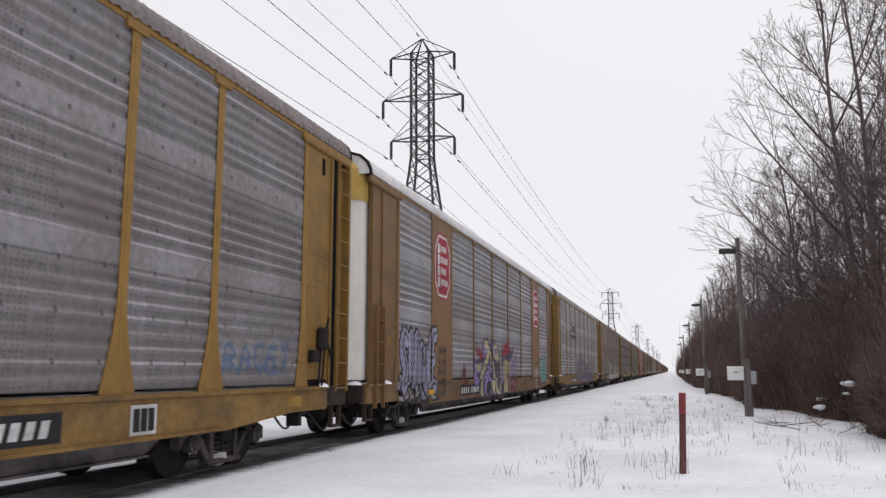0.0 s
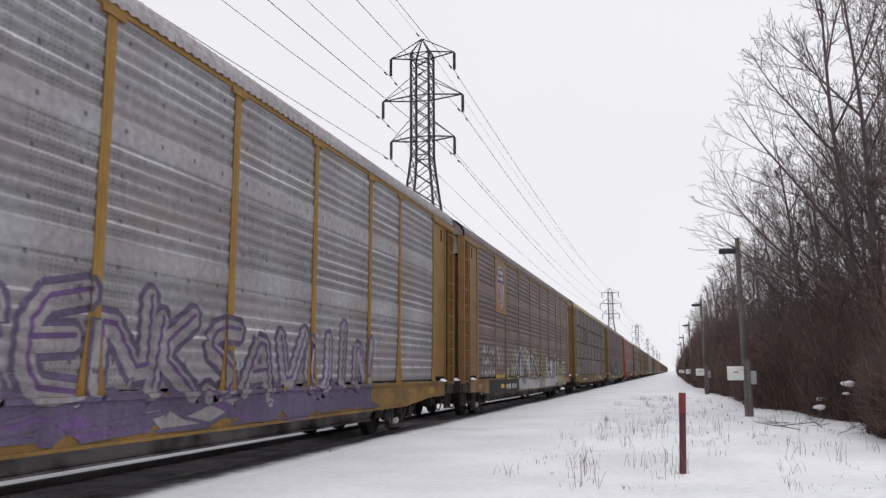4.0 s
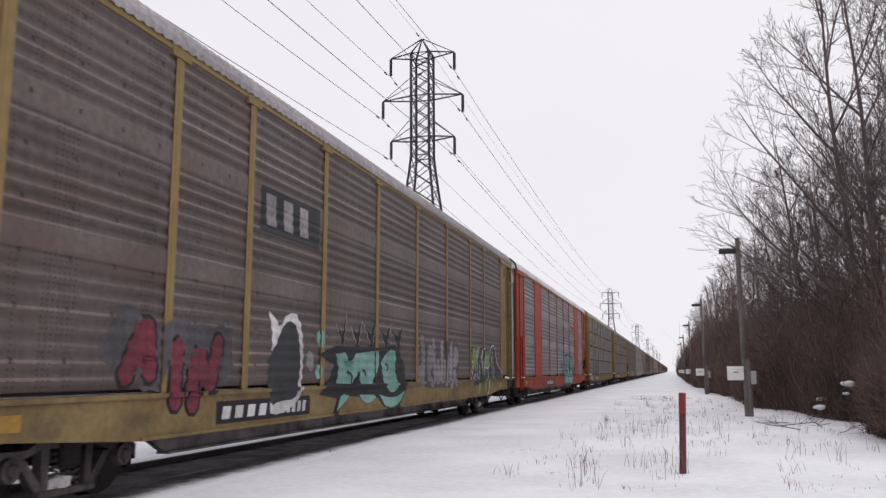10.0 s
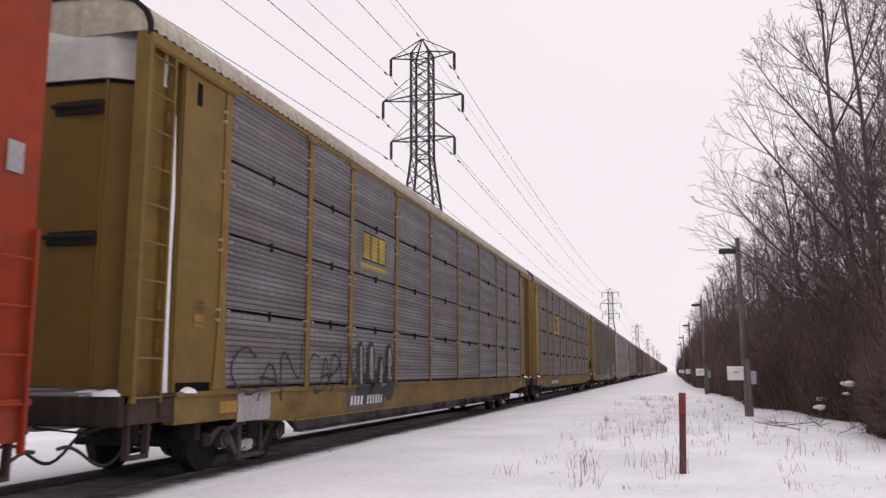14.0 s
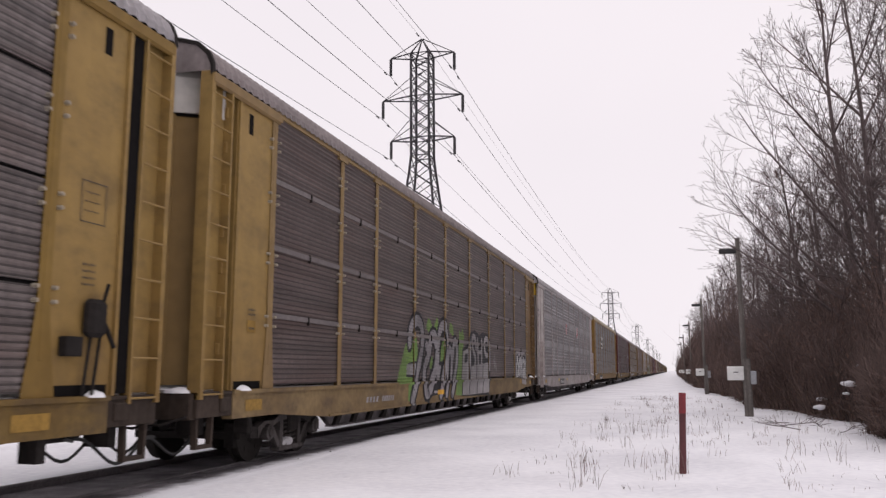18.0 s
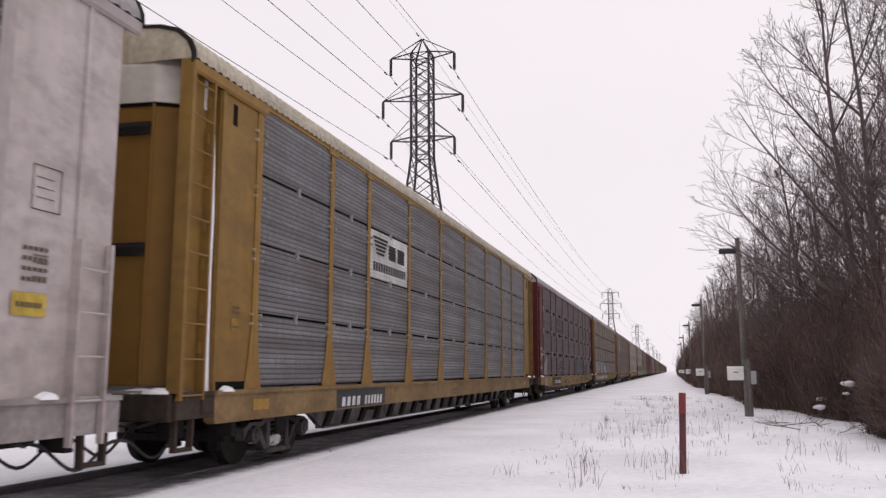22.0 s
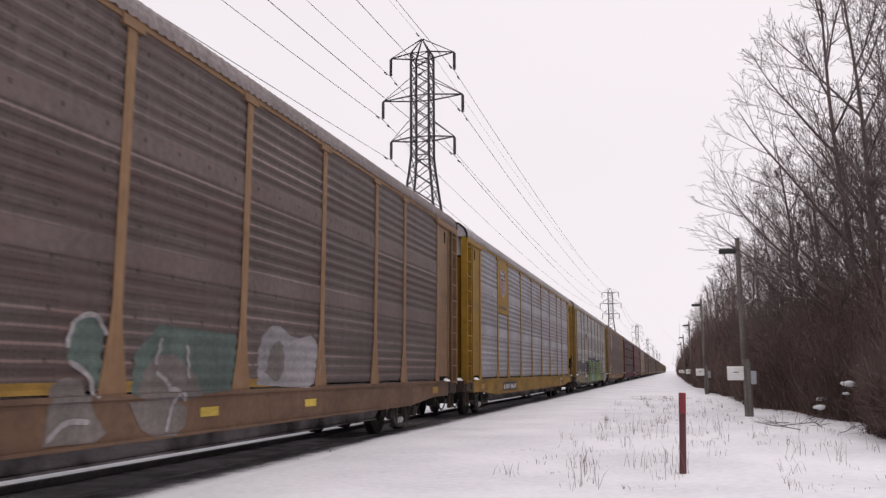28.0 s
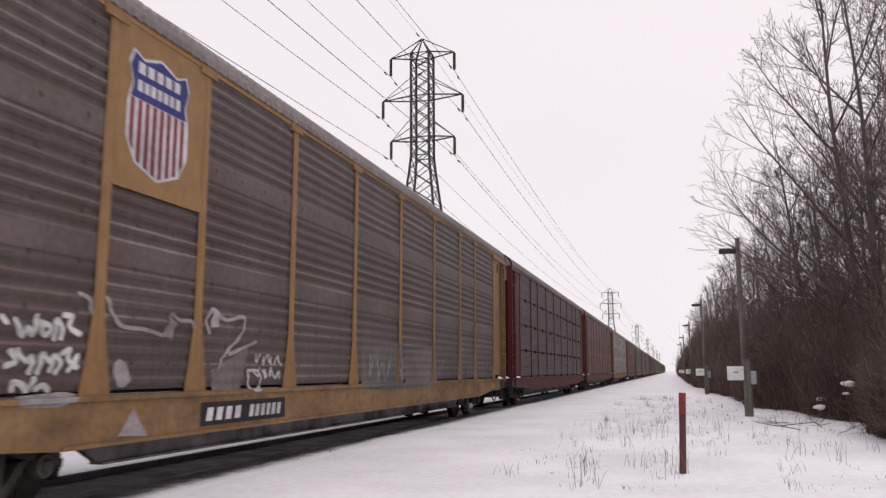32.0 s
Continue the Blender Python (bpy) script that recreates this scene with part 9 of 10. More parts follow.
q.curve([(6.8, 1.01), (7.06, 1.04), (7.28, 0.95), (7.56, 0.98)], 0.03, 'black', 1.8)
q.curve([(8.27, 1.68), (9.3, 1.69)], 0.02, 'dirty', 2)
q.curve([(8.45, 1.56), (9.31, 1.57)], 0.02, 'dirty', 2)
q.curve([(8.63, 1.47), (9.31, 1.47)], 0.02, 'dirty', 2)
q.curve([(8.29, 1.28), (9.32, 1.27)], 0.02, 'dirty', 2)
q.curve([(8.47, 1.12), (9.32, 1.1)], 0.02, 'dirty', 2)
q.curve([(8.65, 1.07), (9.32, 1.05)], 0.02, 'dirty', 2)
q.fill('smoke', 0.3, [(7.72, 1.84), (8.27, 1.63), (8.43, 1.28), (8.03, 0.83), (7.7, 0.83)], name='spray_patch')
q.curve([(9.69, 1.94), (9.46, 1.71), (9.79, 1.49), (10.29, 1.6), (10.41, 1.92), (10.02, 2.06), (9.69, 1.94)], 0.045, 'offwhite', 2)
q.fill('fog', 0.8, [(10.04, 1.42), (10.56, 1.27), (11.04, 1.7), (11.27, 1.86), (11.77, 1.3), (12.32, 1.44), (12.38, 0.73), (13.03, 0.55), (11.44, 0.35), (9.7, 0.2), (9.45, 0.61), (10.14, 0.78)], name='spray_patch')
q.curve([(9.79, 1.35), (10.14, 0.78), (9.7, 0.23)], 0.03, 'offwhite', 2.2)
q.curve([(10.64, 1.42), (10.97, 0.76), (10.4, 0.37)], 0.03, 'offwhite', 2.2)
q.curve([(11.28, 1.81), (11.01, 1.29), (11.68, 0.75)], 0.03, 'offwhite', 2.2)
q.curve([(11.92, 1.44), (12.18, 0.74)], 0.03, 'offwhite', 2.2)
q.curve([(11.11, 0.76), (11.29, 1.05), (11.87, 1.09), (12.08, 0.81), (11.49, 0.59), (11.11, 0.76)], 0.025, 'slate', 2.6)
q.curve([(10.38, 1.29), (10.78, 1.1), (10.57, 0.88)], 0.025, 'slate', 2.6)

q = Paint(17)
q.shield(-8.4, 3.42, 4.95, 1.25)
q.scrawl(-5.8, -4.9, 1.1, 1.5, "white", 176, 4, 0.02, lines=2)
q.scrawl(-1.4, 1.5, 1.0, 1.7, "dirty", 178, 4, 0.03)
q.scrawl(3.5, 11.2, 1.0, 1.6, "veil", 179, 14, 0.03)
q.number_plate(-7.2, -4.75, 0.5, "black")
q.curve([(-9.6, 2.0), (-9.42, 1.96), (-9.39, 1.82)], 0.026, 'dirty', 2)
q.curve([(-9.15, 1.99), (-9.03, 1.8), (-8.87, 1.68), (-8.4, 1.69), (-7.96, 1.59), (-7.94, 1.95), (-7.76, 1.81), (-7.46, 1.85), (-7.42, 1.75)], 0.026, 'dirty', 2)
q.curve([(-7.01, 1.7), (-7.16, 1.83), (-6.95, 2.08), (-6.67, 1.85), (-6.04, 2.02), (-6.12, 1.72), (-6.63, 1.44), (-6.77, 1.24)], 0.026, 'dirty', 2)
q.curve([(-6.5, 1.43), (-5.94, 1.57), (-5.74, 1.63)], 0.026, 'dirty', 2)
q.fill('dirty', 1, [(-8.06, 1.64), (-7.93, 1.87), (-7.8, 1.77), (-7.9, 1.58)], soft=0)
q.fill('dirty', 1, [(-7.01, 1.77), (-6.92, 2.04), (-6.76, 1.94), (-6.78, 1.8)], soft=0)
q.fill('dirty', 1, [(-8.98, 1.28), (-8.84, 1.36), (-8.63, 1.13), (-8.76, 1.01), (-8.91, 1.04)])
q.fill('veil', 0.3, [(-6.93, 1.22), (-5.94, 1.54), (-6.15, 0.94), (-6.9, 0.94)], soft=0)
q.fill('haze', 1, [(-8.87, 0.5), (-8.62, 0.79), (-8.32, 0.46)], soft=0)
q.fill('dirty', 0.4, [(-10.36, 0.97), (-9.51, 1.01), (-9.66, 0.84), (-10.41, 0.86)])
q.curve([(-5.95, 1.21), (-5.55, 1.22), (-5.57, 0.93), (-5.93, 0.93), (-5.95, 1.21)], 0.022, 'white', 2.4)
q.curve([(-10.61, 1.7), (-10.56, 1.65)], 0.03, 'offwhite', 2.2)
q.curve([(-10.44, 1.68), (-10.35, 1.5), (-10.29, 1.64), (-10.21, 1.51), (-10.17, 1.73)], 0.03, 'offwhite', 2.2)
q.curve([(-10.12, 1.66), (-9.98, 1.66), (-10.01, 1.54), (-10.11, 1.57), (-10.1, 1.68)], 0.03, 'offwhite', 2.2)
q.curve([(-9.92, 1.52), (-9.91, 1.74), (-9.82, 1.66), (-9.82, 1.53)], 0.03, 'offwhite', 2.2)
q.curve([(-9.81, 1.76), (-9.65, 1.76), (-9.75, 1.64), (-9.56, 1.58)], 0.03, 'offwhite', 2.2)
q.curve([(-10.54, 1.25), (-10.39, 1.29), (-10.48, 1.39)], 0.03, 'offwhite', 2.2)
q.curve([(-10.4, 1.4), (-10.28, 1.27), (-10.18, 1.37), (-10.23, 1.19)], 0.03, 'offwhite', 2.2)
q.curve([(-10.12, 1.19), (-10.07, 1.4), (-9.98, 1.3)], 0.03, 'offwhite', 2.2)
q.curve([(-9.95, 1.21), (-9.91, 1.38), (-9.8, 1.3), (-9.87, 1.19)], 0.03, 'offwhite', 2.2)
q.curve([(-9.79, 1.38), (-9.67, 1.44), (-9.72, 1.3), (-9.57, 1.24)], 0.03, 'offwhite', 2.2)
q.curve([(-9.69, 1.21), (-9.56, 1.36)], 0.03, 'offwhite', 2.2)
q.curve([(-10.43, 1.03), (-10.45, 1.11), (-10.3, 1.08), (-10.25, 1.0), (-10.16, 1.13)], 0.03, 'offwhite', 2.2)
q.curve([(-10.13, 1.03), (-10.04, 1.08), (-9.96, 1.02)], 0.03, 'offwhite', 2.2)
q.fill('veil', 0.5, [(-1.35, 1.7), (-0.14, 1.78), (-0.07, 1.94), (0.08, 1.79), (1.25, 1.8), (1.28, 0.78), (-1.31, 0.82)], soft=0)
q.fill('veil', 0.5, [(1.51, 1.68), (3.89, 1.8), (3.9, 0.8), (1.53, 0.78)], soft=0)

# ---- the power line ----
PYLON_X, PYLON_Y, PYLON_STEP, PYLON_H = -23.75, 80.2, 277.0, 36.0
ARMS = ((34.2, 3.45), (29.6, 4.3), (25.2, 3.4))
STRING = 2.0


def tower_half(z):
    return 0.95 + max(0.0, (23.0 - z)) * 0.115 if z < 34.2 else max(0.06, 0.95 * (36.0 - z) / 1.8)


def pylon(y, lean=0.0):
    root = empty("power_pylon", pose(PYLON_X, y, GRADE), "dark steel lattice power pylon with three pairs of arms", "pylon", "pylons of the power line")
    base = -0.0
    levels = [0.0, 3.2, 6.2, 9.0, 11.6, 14.0, 16.2, 18.2, 20.1, 21.8, 23.3, 24.6, 25.9, 27.2, 28.5, 29.8, 31.1, 32.4, 33.4, 34.2]
    key = "tower"
    if "leg" not in MESH:
        for i, (sx, sy) in enumerate(((-1, -1), (1, -1), (1, 1), (-1, 1))):
            bm = bmesh.new()
            rings = []
            for z in levels + [35.9]:
                h = tower_half(z) if z <= 34.2 else 0.06
                r = 0.13 if z <= 34.2 else 0.07
                rings.append([bm.verts.new((sx * h + r * math.cos(t), sy * h + r * math.sin(t), z)) for t in (0.0, 1.57, 3.14, 4.71)])
            for P, Q in zip(rings, rings[1:]):
                for e in range(4):
                    bm.faces.new((P[e], P[(e + 1) % 4], Q[(e + 1) % 4], Q[e]))
            MESH["leg%d" % i] = to_mesh("leg", bm)
        MESH["leg"] = True
        bm = bmesh.new()
        for a, b in zip(levels, levels[1:]):
            p, q = tower_half(a), tower_half(b)
            for s in (-1, 1):
                rod(bm, (-p, s * p, a), (q, s * q, b), 0.05, None, 4)
                rod(bm, (p, s * p, a), (-q, s * q, b), 0.05, None, 4)
                rod(bm, (s * p, -p, a), (s * q, q, b), 0.05, None, 4)
                rod(bm, (s * p, p, a), (s * q, -q, b), 0.05, None, 4)
        for z in (9.0, 16.2, 23.3, 25.2, 29.6, 34.2):
            p = tower_half(z - 0.001)
            for s in (-1, 1):
                rod(bm, (-p, s * p, z), (p, s * p, z), 0.06, None, 4)
                rod(bm, (s * p, -p, z), (s * p, p, z), 0.06, None, 4)
        MESH["bracing"] = to_mesh("bracing", bm)
        for i, (z, reach) in enumerate(ARMS):
            for s in (-1, 1):
                bm = bmesh.new()
                h = 0.95
                tip = (s * reach, 0, z)
                up = min(z + 2.0, 36.0)
                hu = 0.95 if up < 34.3 else 0.05
                for e in (-1, 1):
                    rod(bm, (s * h, e * h, z), tip, 0.085, 0.07, 4)
                    rod(bm, (s * hu, e * hu, up), tip, 0.045, 0.04, 4)
                for f in (0.35, 0.65):
                    xx, yy = s * (h + (reach - h) * f), h * (1 - f)
                    rod(bm, (xx, -yy, z), (xx, yy, z), 0.035, None, 4)
                MESH["arm%d%d" % (i, s)] = to_mesh("arm", bm)
        bm = bmesh.new()
        for j in range(9):
            z = -0.12 - j * (STRING - 0.2) / 9
            rod(bm, (0, 0, z), (0, 0, z - 0.14), 0.17, 0.15, 8)
        rod(bm, (0, 0, 0), (0, 0, -STRING), 0.04, None, 5)
        MESH["string"] = to_mesh("insulator_string", bm)
    for i in range(4):
        link("leg", MESH["leg%d" % i], root, "", LATTICE)
    link("bracing", MESH["bracing"], root, "", LATTICE)
    for i, (z, reach) in enumerate(ARMS):
        for s in (-1, 1):
            link("arm", MESH["arm%d%d" % (i, s)], root, "", LATTICE)
            link("insulator_string", MESH["string"], root, "", INSUL, (s * reach, 0, z))
    return root


for i in range(-1, 7):
    pylon(PYLON_Y + i * PYLON_STEP)


def wire(x, z, y0, y1, sag, r, name="power_wire"):
    bm = bmesh.new()
    n = 36
    pts = []
    for i in range(n + 1):
        u = i / n
        pts.append((x, y0 + (y1 - y0) * u, z - 4 * sag * u * (1 - u)))
    rings = [[bm.verts.new((p[0] + r * math.cos(t), p[1], p[2] + r * math.sin(t))) for t in (0.0, 1.57, 3.14, 4.71)] for p in pts]
    for P, Q in zip(rings, rings[1:]):
        for e in range(4):
            bm.faces.new((P[e], P[(e + 1) % 4], Q[(e + 1) % 4], Q[e]))
    ob = tagged(part(name, bm, WIRE, None), "thin grey overhead power wire sagging between pylons", "wire", "wires of the power line")
    for u in (0.006, 0.994):
        d = bmesh.new()
        zz = z - 4 * sag * u * (1 - u)
        yy = y0 + (y1 - y0) * u
        for e in (-0.25, 0.25):
            rod(d, (x, yy + e * 0.6, zz - 0.12), (x, yy + e * 1.5, zz - 0.12), 0.07, 0.07, 6)
        rod(d, (x, yy, zz), (x, yy, zz - 0.16), 0.05, 0.05, 5)
        rod(d, (x, yy - 0.3, zz - 0.12), (x, yy + 0.3, zz - 0.12), 0.03, 0.03, 5)
        part("vibration_damper", d, INSUL, ob)
    return ob


for i in range(-1, 3):
    a, b = PYLON_Y + i * PYLON_STEP, PYLON_Y + (i + 1) * PYLON_STEP
    for z, reach in ARMS:
        for s in (-1, 1):
            wire(PYLON_X + s * reach, z - STRING + GRADE, a, b, 3.3, 0.031)
    wire(PYLON_X, PYLON_H + GRADE, a, b, 3.0, 0.016, "earth_wire")

# ---- lamp poles with meter boxes, and the marker post ----


def lamp_pole(x, y, h, lean, boxed=True):
    z = GRADE
    root = empty("lamp_pole", pose(x, y, z), "weathered wooden lamp pole with a flat lamp head, standing in snow", "lamp pole", "row of lamp poles")
    bm = bmesh.new()
    rod(bm, (0, 0, -0.2), (0, 0, 1.75), 0.135, 0.125, 10)
    part("base_post", bm, POLEWOOD, root, "thick dark timber stub")
    bm = bmesh.new()
    rod(bm, (-0.06, 0, 1.2), (-0.06 + lean, 0, h), 0.085, 0.07, 10)
    part("pole", bm, POLEWOOD, root)
    bm = bmesh.new()
    box(bm, -0.62 + lean, -0.10 + lean, -0.12, 0.12, h - 0.48, h - 0.33, 0.03)
    head = part("lamp_head", bm, BLACKP, root, "flat dark lamp head")
    bm = bmesh.new()
    rod(bm, (-0.15 + lean, 0, h - 0.40), (0.05 + lean, 0, h - 0.40), 0.03)
    part("bracket", bm, BLACKP, root)
    if boxed:
        bm = bmesh.new()
        box(bm, -0.58, -0.10, -0.22, -0.06, 1.10, 1.52, 0.02)
        mb = part("meter_box", bm, BOXWHITE, root, "white metal box")
        bm = bmesh.new()
        box(bm, -0.40, -0.26, -0.226, -0.219, 1.33, 1.36)
        part("label_bar", bm, BLACKP, mb)
        bm = bmesh.new()
        box(bm, 0.09, 0.27, -0.12, 0.08, 0.98, 1.38, 0.02)
        part("side_box", bm, BOXGREY, root, "grey metal box")
    return root


lamp_pole(2.2, 27.4, 5.5, 0.0)
lamp_pole(1.95, 53.2, 5.75, -0.02)
lamp_pole(1.8, 82.0, 6.0, -0.05)
lamp_pole(1.6, 112.0, 6.0, 0.0)
lamp_pole(1.6, 142.0, 6.0, 0.0)

mp = empty("marker_post", pose(0.08, 12.2, GRADE, 0, 2.0, 0), "dark red flat marker post standing in the snow", "marker post")
bm = bmesh.new()
box(bm, -0.045, 0.045, -0.03, 0.03, -0.1, 0.82, 0.006)
part("post_body", bm, mat("red_post_old", (0.105, 0.032, 0.035), 0.8, 0, 0.3, 6, streak=0.3), mp, "dull brownish red lower post")
bm = bmesh.new()
box(bm, -0.0475, 0.0475, -0.0325, 0.0325, 0.82, 1.10, 0.006)
part("reflective_sleeve", bm, REDPOST, mp, "brighter red sleeve")

# ---- bare trees ----


def tree_mesh(seed, height, leaders, primaries, twig, fans, spread=0.36):
    """Trunk, crown and seed-cluster meshes of a bare tree whose limbs sweep upward inside a domed outline."""
    rnd = random.Random(seed)
    trunk, crown, pods = ([], []), ([], []), ([], [])
    heart, wide, tall = Vector((0, 0, height * 0.52)), height * spread, height * 0.50

    def tube(store, pts, radii, seg):
        vs, fs = store
        first = len(vs)
        for i, p in enumerate(pts):
            d = (pts[min(i + 1, len(pts) - 1)] - pts[max(i - 1, 0)]).normalized()
            u = d.cross(Vector((0.3, 0.2, 1)) if abs(d.z) < 0.9 else Vector((1, 0, 0.1))).normalized()
            w = d.cross(u)
            for k in range(seg):
                t = 2 * math.pi * k / seg
                vs.append(p + (u * math.cos(t) + w * math.sin(t)) * radii[i])
        for i in range(len(pts) - 1):
            n = first + i * seg
            for k in range(seg):
                fs.append((n + k, n + (k + 1) % seg, n + seg + (k + 1) % seg, n + seg + k))

    def path(p, d, length, r, steps, rise, wander):
        pts, radii = [p], [r]
        for i in range(steps):
            d = (d + Vector((rnd.uniform(-1, 1), rnd.uniform(-1, 1), rnd.uniform(-0.6, 0.6))) * wander + Vector((0, 0, rise))).normalized()
            p = p + d * (length / steps)
            pts.append(p)
            radii.append(max(twig, r * (1 - 0.80 * (i + 1) / steps)))
        return pts, radii

    def outside(p):
        q = p - heart
        girth = wide * (1.26 - 0.78 * max(0.0, min(1.0, p.z / height)))
        return (q.x / girth) ** 2 + (q.y / girth) ** 2 + (q.z / tall) ** 2

    def at(pts, u):
        k = min(int(u * (len(pts) - 1)), len(pts) - 2)
        f = u * (len(pts) - 1) - k
        return pts[k].lerp(pts[k + 1], f), (pts[k + 1] - pts[k]).normalized()

    def turned(d, angle, az):
        u = d.cross(Vector((0.2, 0.1, 1)) if abs(d.z) < 0.95 else Vector((1, 0, 0))).normalized()
        w = d.cross(u)
        return (d * math.cos(angle) + (u * math.cos(az) + w * math.sin(az)) * math.sin(angle)).normalized()

    def branch(p, d, length, r, depth):
        limit = rnd.uniform(0.88, 1.12)
        while outside(p + d * length) > limit and length > 0.35:
            length *= 0.82
        pts, radii = path(p, d, length, r, (7, 5, 4, 3)[depth], (0.045, 0.04, 0.04, 0.04)[depth], (0.09, 0.11, 0.13, 0.14)[depth])
        tube(crown, pts, radii, (5, 4, 3, 3)[depth])
        if depth == 3:
            return
        az = rnd.uniform(0, 6.28)
        n = fans[depth]
        for i in range(n):
            u = 0.16 + 0.80 * (i + rnd.random() * 0.8) / n
            q, e = at(pts, u)
            az += 2.4 + rnd.uniform(-0.5, 0.5)
            branch(q, turned(e, rnd.uniform(0.35, 0.75), az), length * rnd.uniform(0.38, 0.62) * (1.15 - 0.5 * u), max(twig, r * (1 - 0.7 * u) * 0.5), depth + 1)
        if depth == 1 and p.z > height * 0.62 and rnd.random() < 0.16:
            for _ in range(14):
                u = rnd.uniform(0.55, 1.0)
                c = at(pts, u)[0] + Vector((rnd.gauss(0, 0.05), rnd.gauss(0, 0.05), rnd.gauss(-0.03, 0.06)))
                k = len(pods[0])
                a, h = rnd.uniform(0, 6.28), rnd.uniform(0.035, 0.07)
                for e in range(3):
                    pods[0].append(c + Vector((0.022 * math.cos(a + e * 2.09), 0.022 * math.sin(a + e * 2.09), 0)))
                pods[0].extend((c + Vector((0, 0, h)), c - Vector((0, 0, h))))
                pods[1].extend([(k, k + 1, k + 3), (k + 1, k + 2, k + 3), (k + 2, k, k + 3), (k + 1, k, k + 4), (k + 2, k + 1, k + 4), (k, k + 2, k + 4)])
    for s in range(leaders):
        a = 2 * math.pi * s / leaders + rnd.uniform(-0.4, 0.4)
        lean = rnd.uniform(0.06, 0.22) if leaders > 1 else 0.04
        h = height * rnd.uniform(0.84, 0.98)
        pts, radii = path(Vector((0.16 * math.cos(a), 0.16 * math.sin(a), -0.2)), Vector((lean * math.cos(a), lean * math.sin(a), 1)).normalized(), h, height * 0.0115 / leaders ** 0.3, 10, 0.03, 0.04)
        tube(trunk, pts, radii, 8)
        az = rnd.uniform(0, 6.28)
        for i in range(primaries):
            u = 0.16 + 0.78 * (i + rnd.random()) / primaries
            q, e = at(pts, u)
            az += 2.4 + rnd.uniform(-0.6, 0.6)
            branch(q, turned(e, 1.12 - 0.62 * u + rnd.uniform(-0.2, 0.2), az), h * (0.52 - 0.30 * u) * rnd.uniform(0.8, 1.25), height * 0.0050 * (1.1 - 0.75 * u), 0)
    out = []
    for nm, (vs, fs) in (("trunk", trunk), ("crown", crown), ("seed_cluster", pods)):
        me = bpy.data.meshes.new(nm)
        me.from_pydata(vs, [], fs)
        out.append(me)
    return out


TREES = [tree_mesh(11, 15.5, 3, 12, 0.0054, (8, 6, 3), 0.40), tree_mesh(23, 14.5, 2, 14, 0.0054, (8, 6, 3), 0.36), tree_mesh(37, 14.0, 2, 12, 0.008, (6, 4, 2), 0.38)]


def tree(x, y, kind, turn, s, label="bare leafless tree with limbs fanning upward"):
    root = empty("bare_tree", pose(x, y, GRADE, 0, 0, turn) @ Matrix.Scale(s, 4), label, "tree", "bare trees along the track")
    for nm, me in zip(("trunk", "crown", "seed_cluster"), TREES[kind]):
        if len(me.polygons):
            ob = link(nm, me, root, "", DEADLEAF if nm == "seed_cluster" else BARK)
            if nm == "seed_cluster":
                ob["kind"] = "stuff"
    return root


for args in ((6.1, 28.0, 0, 130, 0.97), (8.3, 25.4, 1, 40, 1.0), (5.2, 34.0, 1, 220, 0.72), (9.4, 30.5, 0, 250, 0.96), (7.0, 40.0, 1, 120, 0.72), (6.6, 29.5, 1, 10, 0.66), (7.6, 34.0, 1, 75, 0.8), (5.0, 38.0, 1, 190, 0.6), (4.6, 44.0, 1, 330, 0.6),
             (6.4, 47.0, 2, 250, 0.62), (5.6, 56.0, 2, 300, 0.62), (5.2, 65.0, 2, 130, 0.78), (4.8, 74.0, 2, 20, 0.72), (5.0, 84.0, 2, 160, 0.8), (4.6, 95.0, 2, 210, 0.8),
             (4.8, 107.0, 2, 100, 0.78), (4.6, 121.0, 2, 60, 0.8), (5.4, 136.0, 2, 310, 0.6), (4.8, 154.0, 2, 200, 0.6), (5.4, 176.0, 2, 15, 0.6), (5.0, 204.0, 2, 75, 0.6), (5.4, 240.0, 2, 260, 0.62)):
    tree(*args)


# ---- the thicket under the trees ----
def thicket_edge(y):
    """Where the thicket begins beside the snow, in x."""
    return 4.35 - 1.4 * np.clip((y - 24.0) / 16.0, 0, 1) - 0.8 * np.clip((y - 48.0) / 25.0, 0, 1) + 0.35 * np.sin(y * 0.31) + 0.2 * np.sin(y * 0.83 + 1)


def brush_top(x, y):
    """Uneven height of the thicket, lower at its edge."""
    lump = 0.75 + 0.16 * np.sin(x * 0.9 + y * 0.37) + 0.13 * np.sin(y * 0.19 + 2) + 0.12 * np.sin(x * 1.7 - y * 0.61)
    return 5.6 * (1 + 0.3 * np.clip((y - 42.0) / 30.0, 0, 1)) * lump * np.clip(0.35 + (x - thicket_edge(y)) / 2.2, 0.35, 1.0)


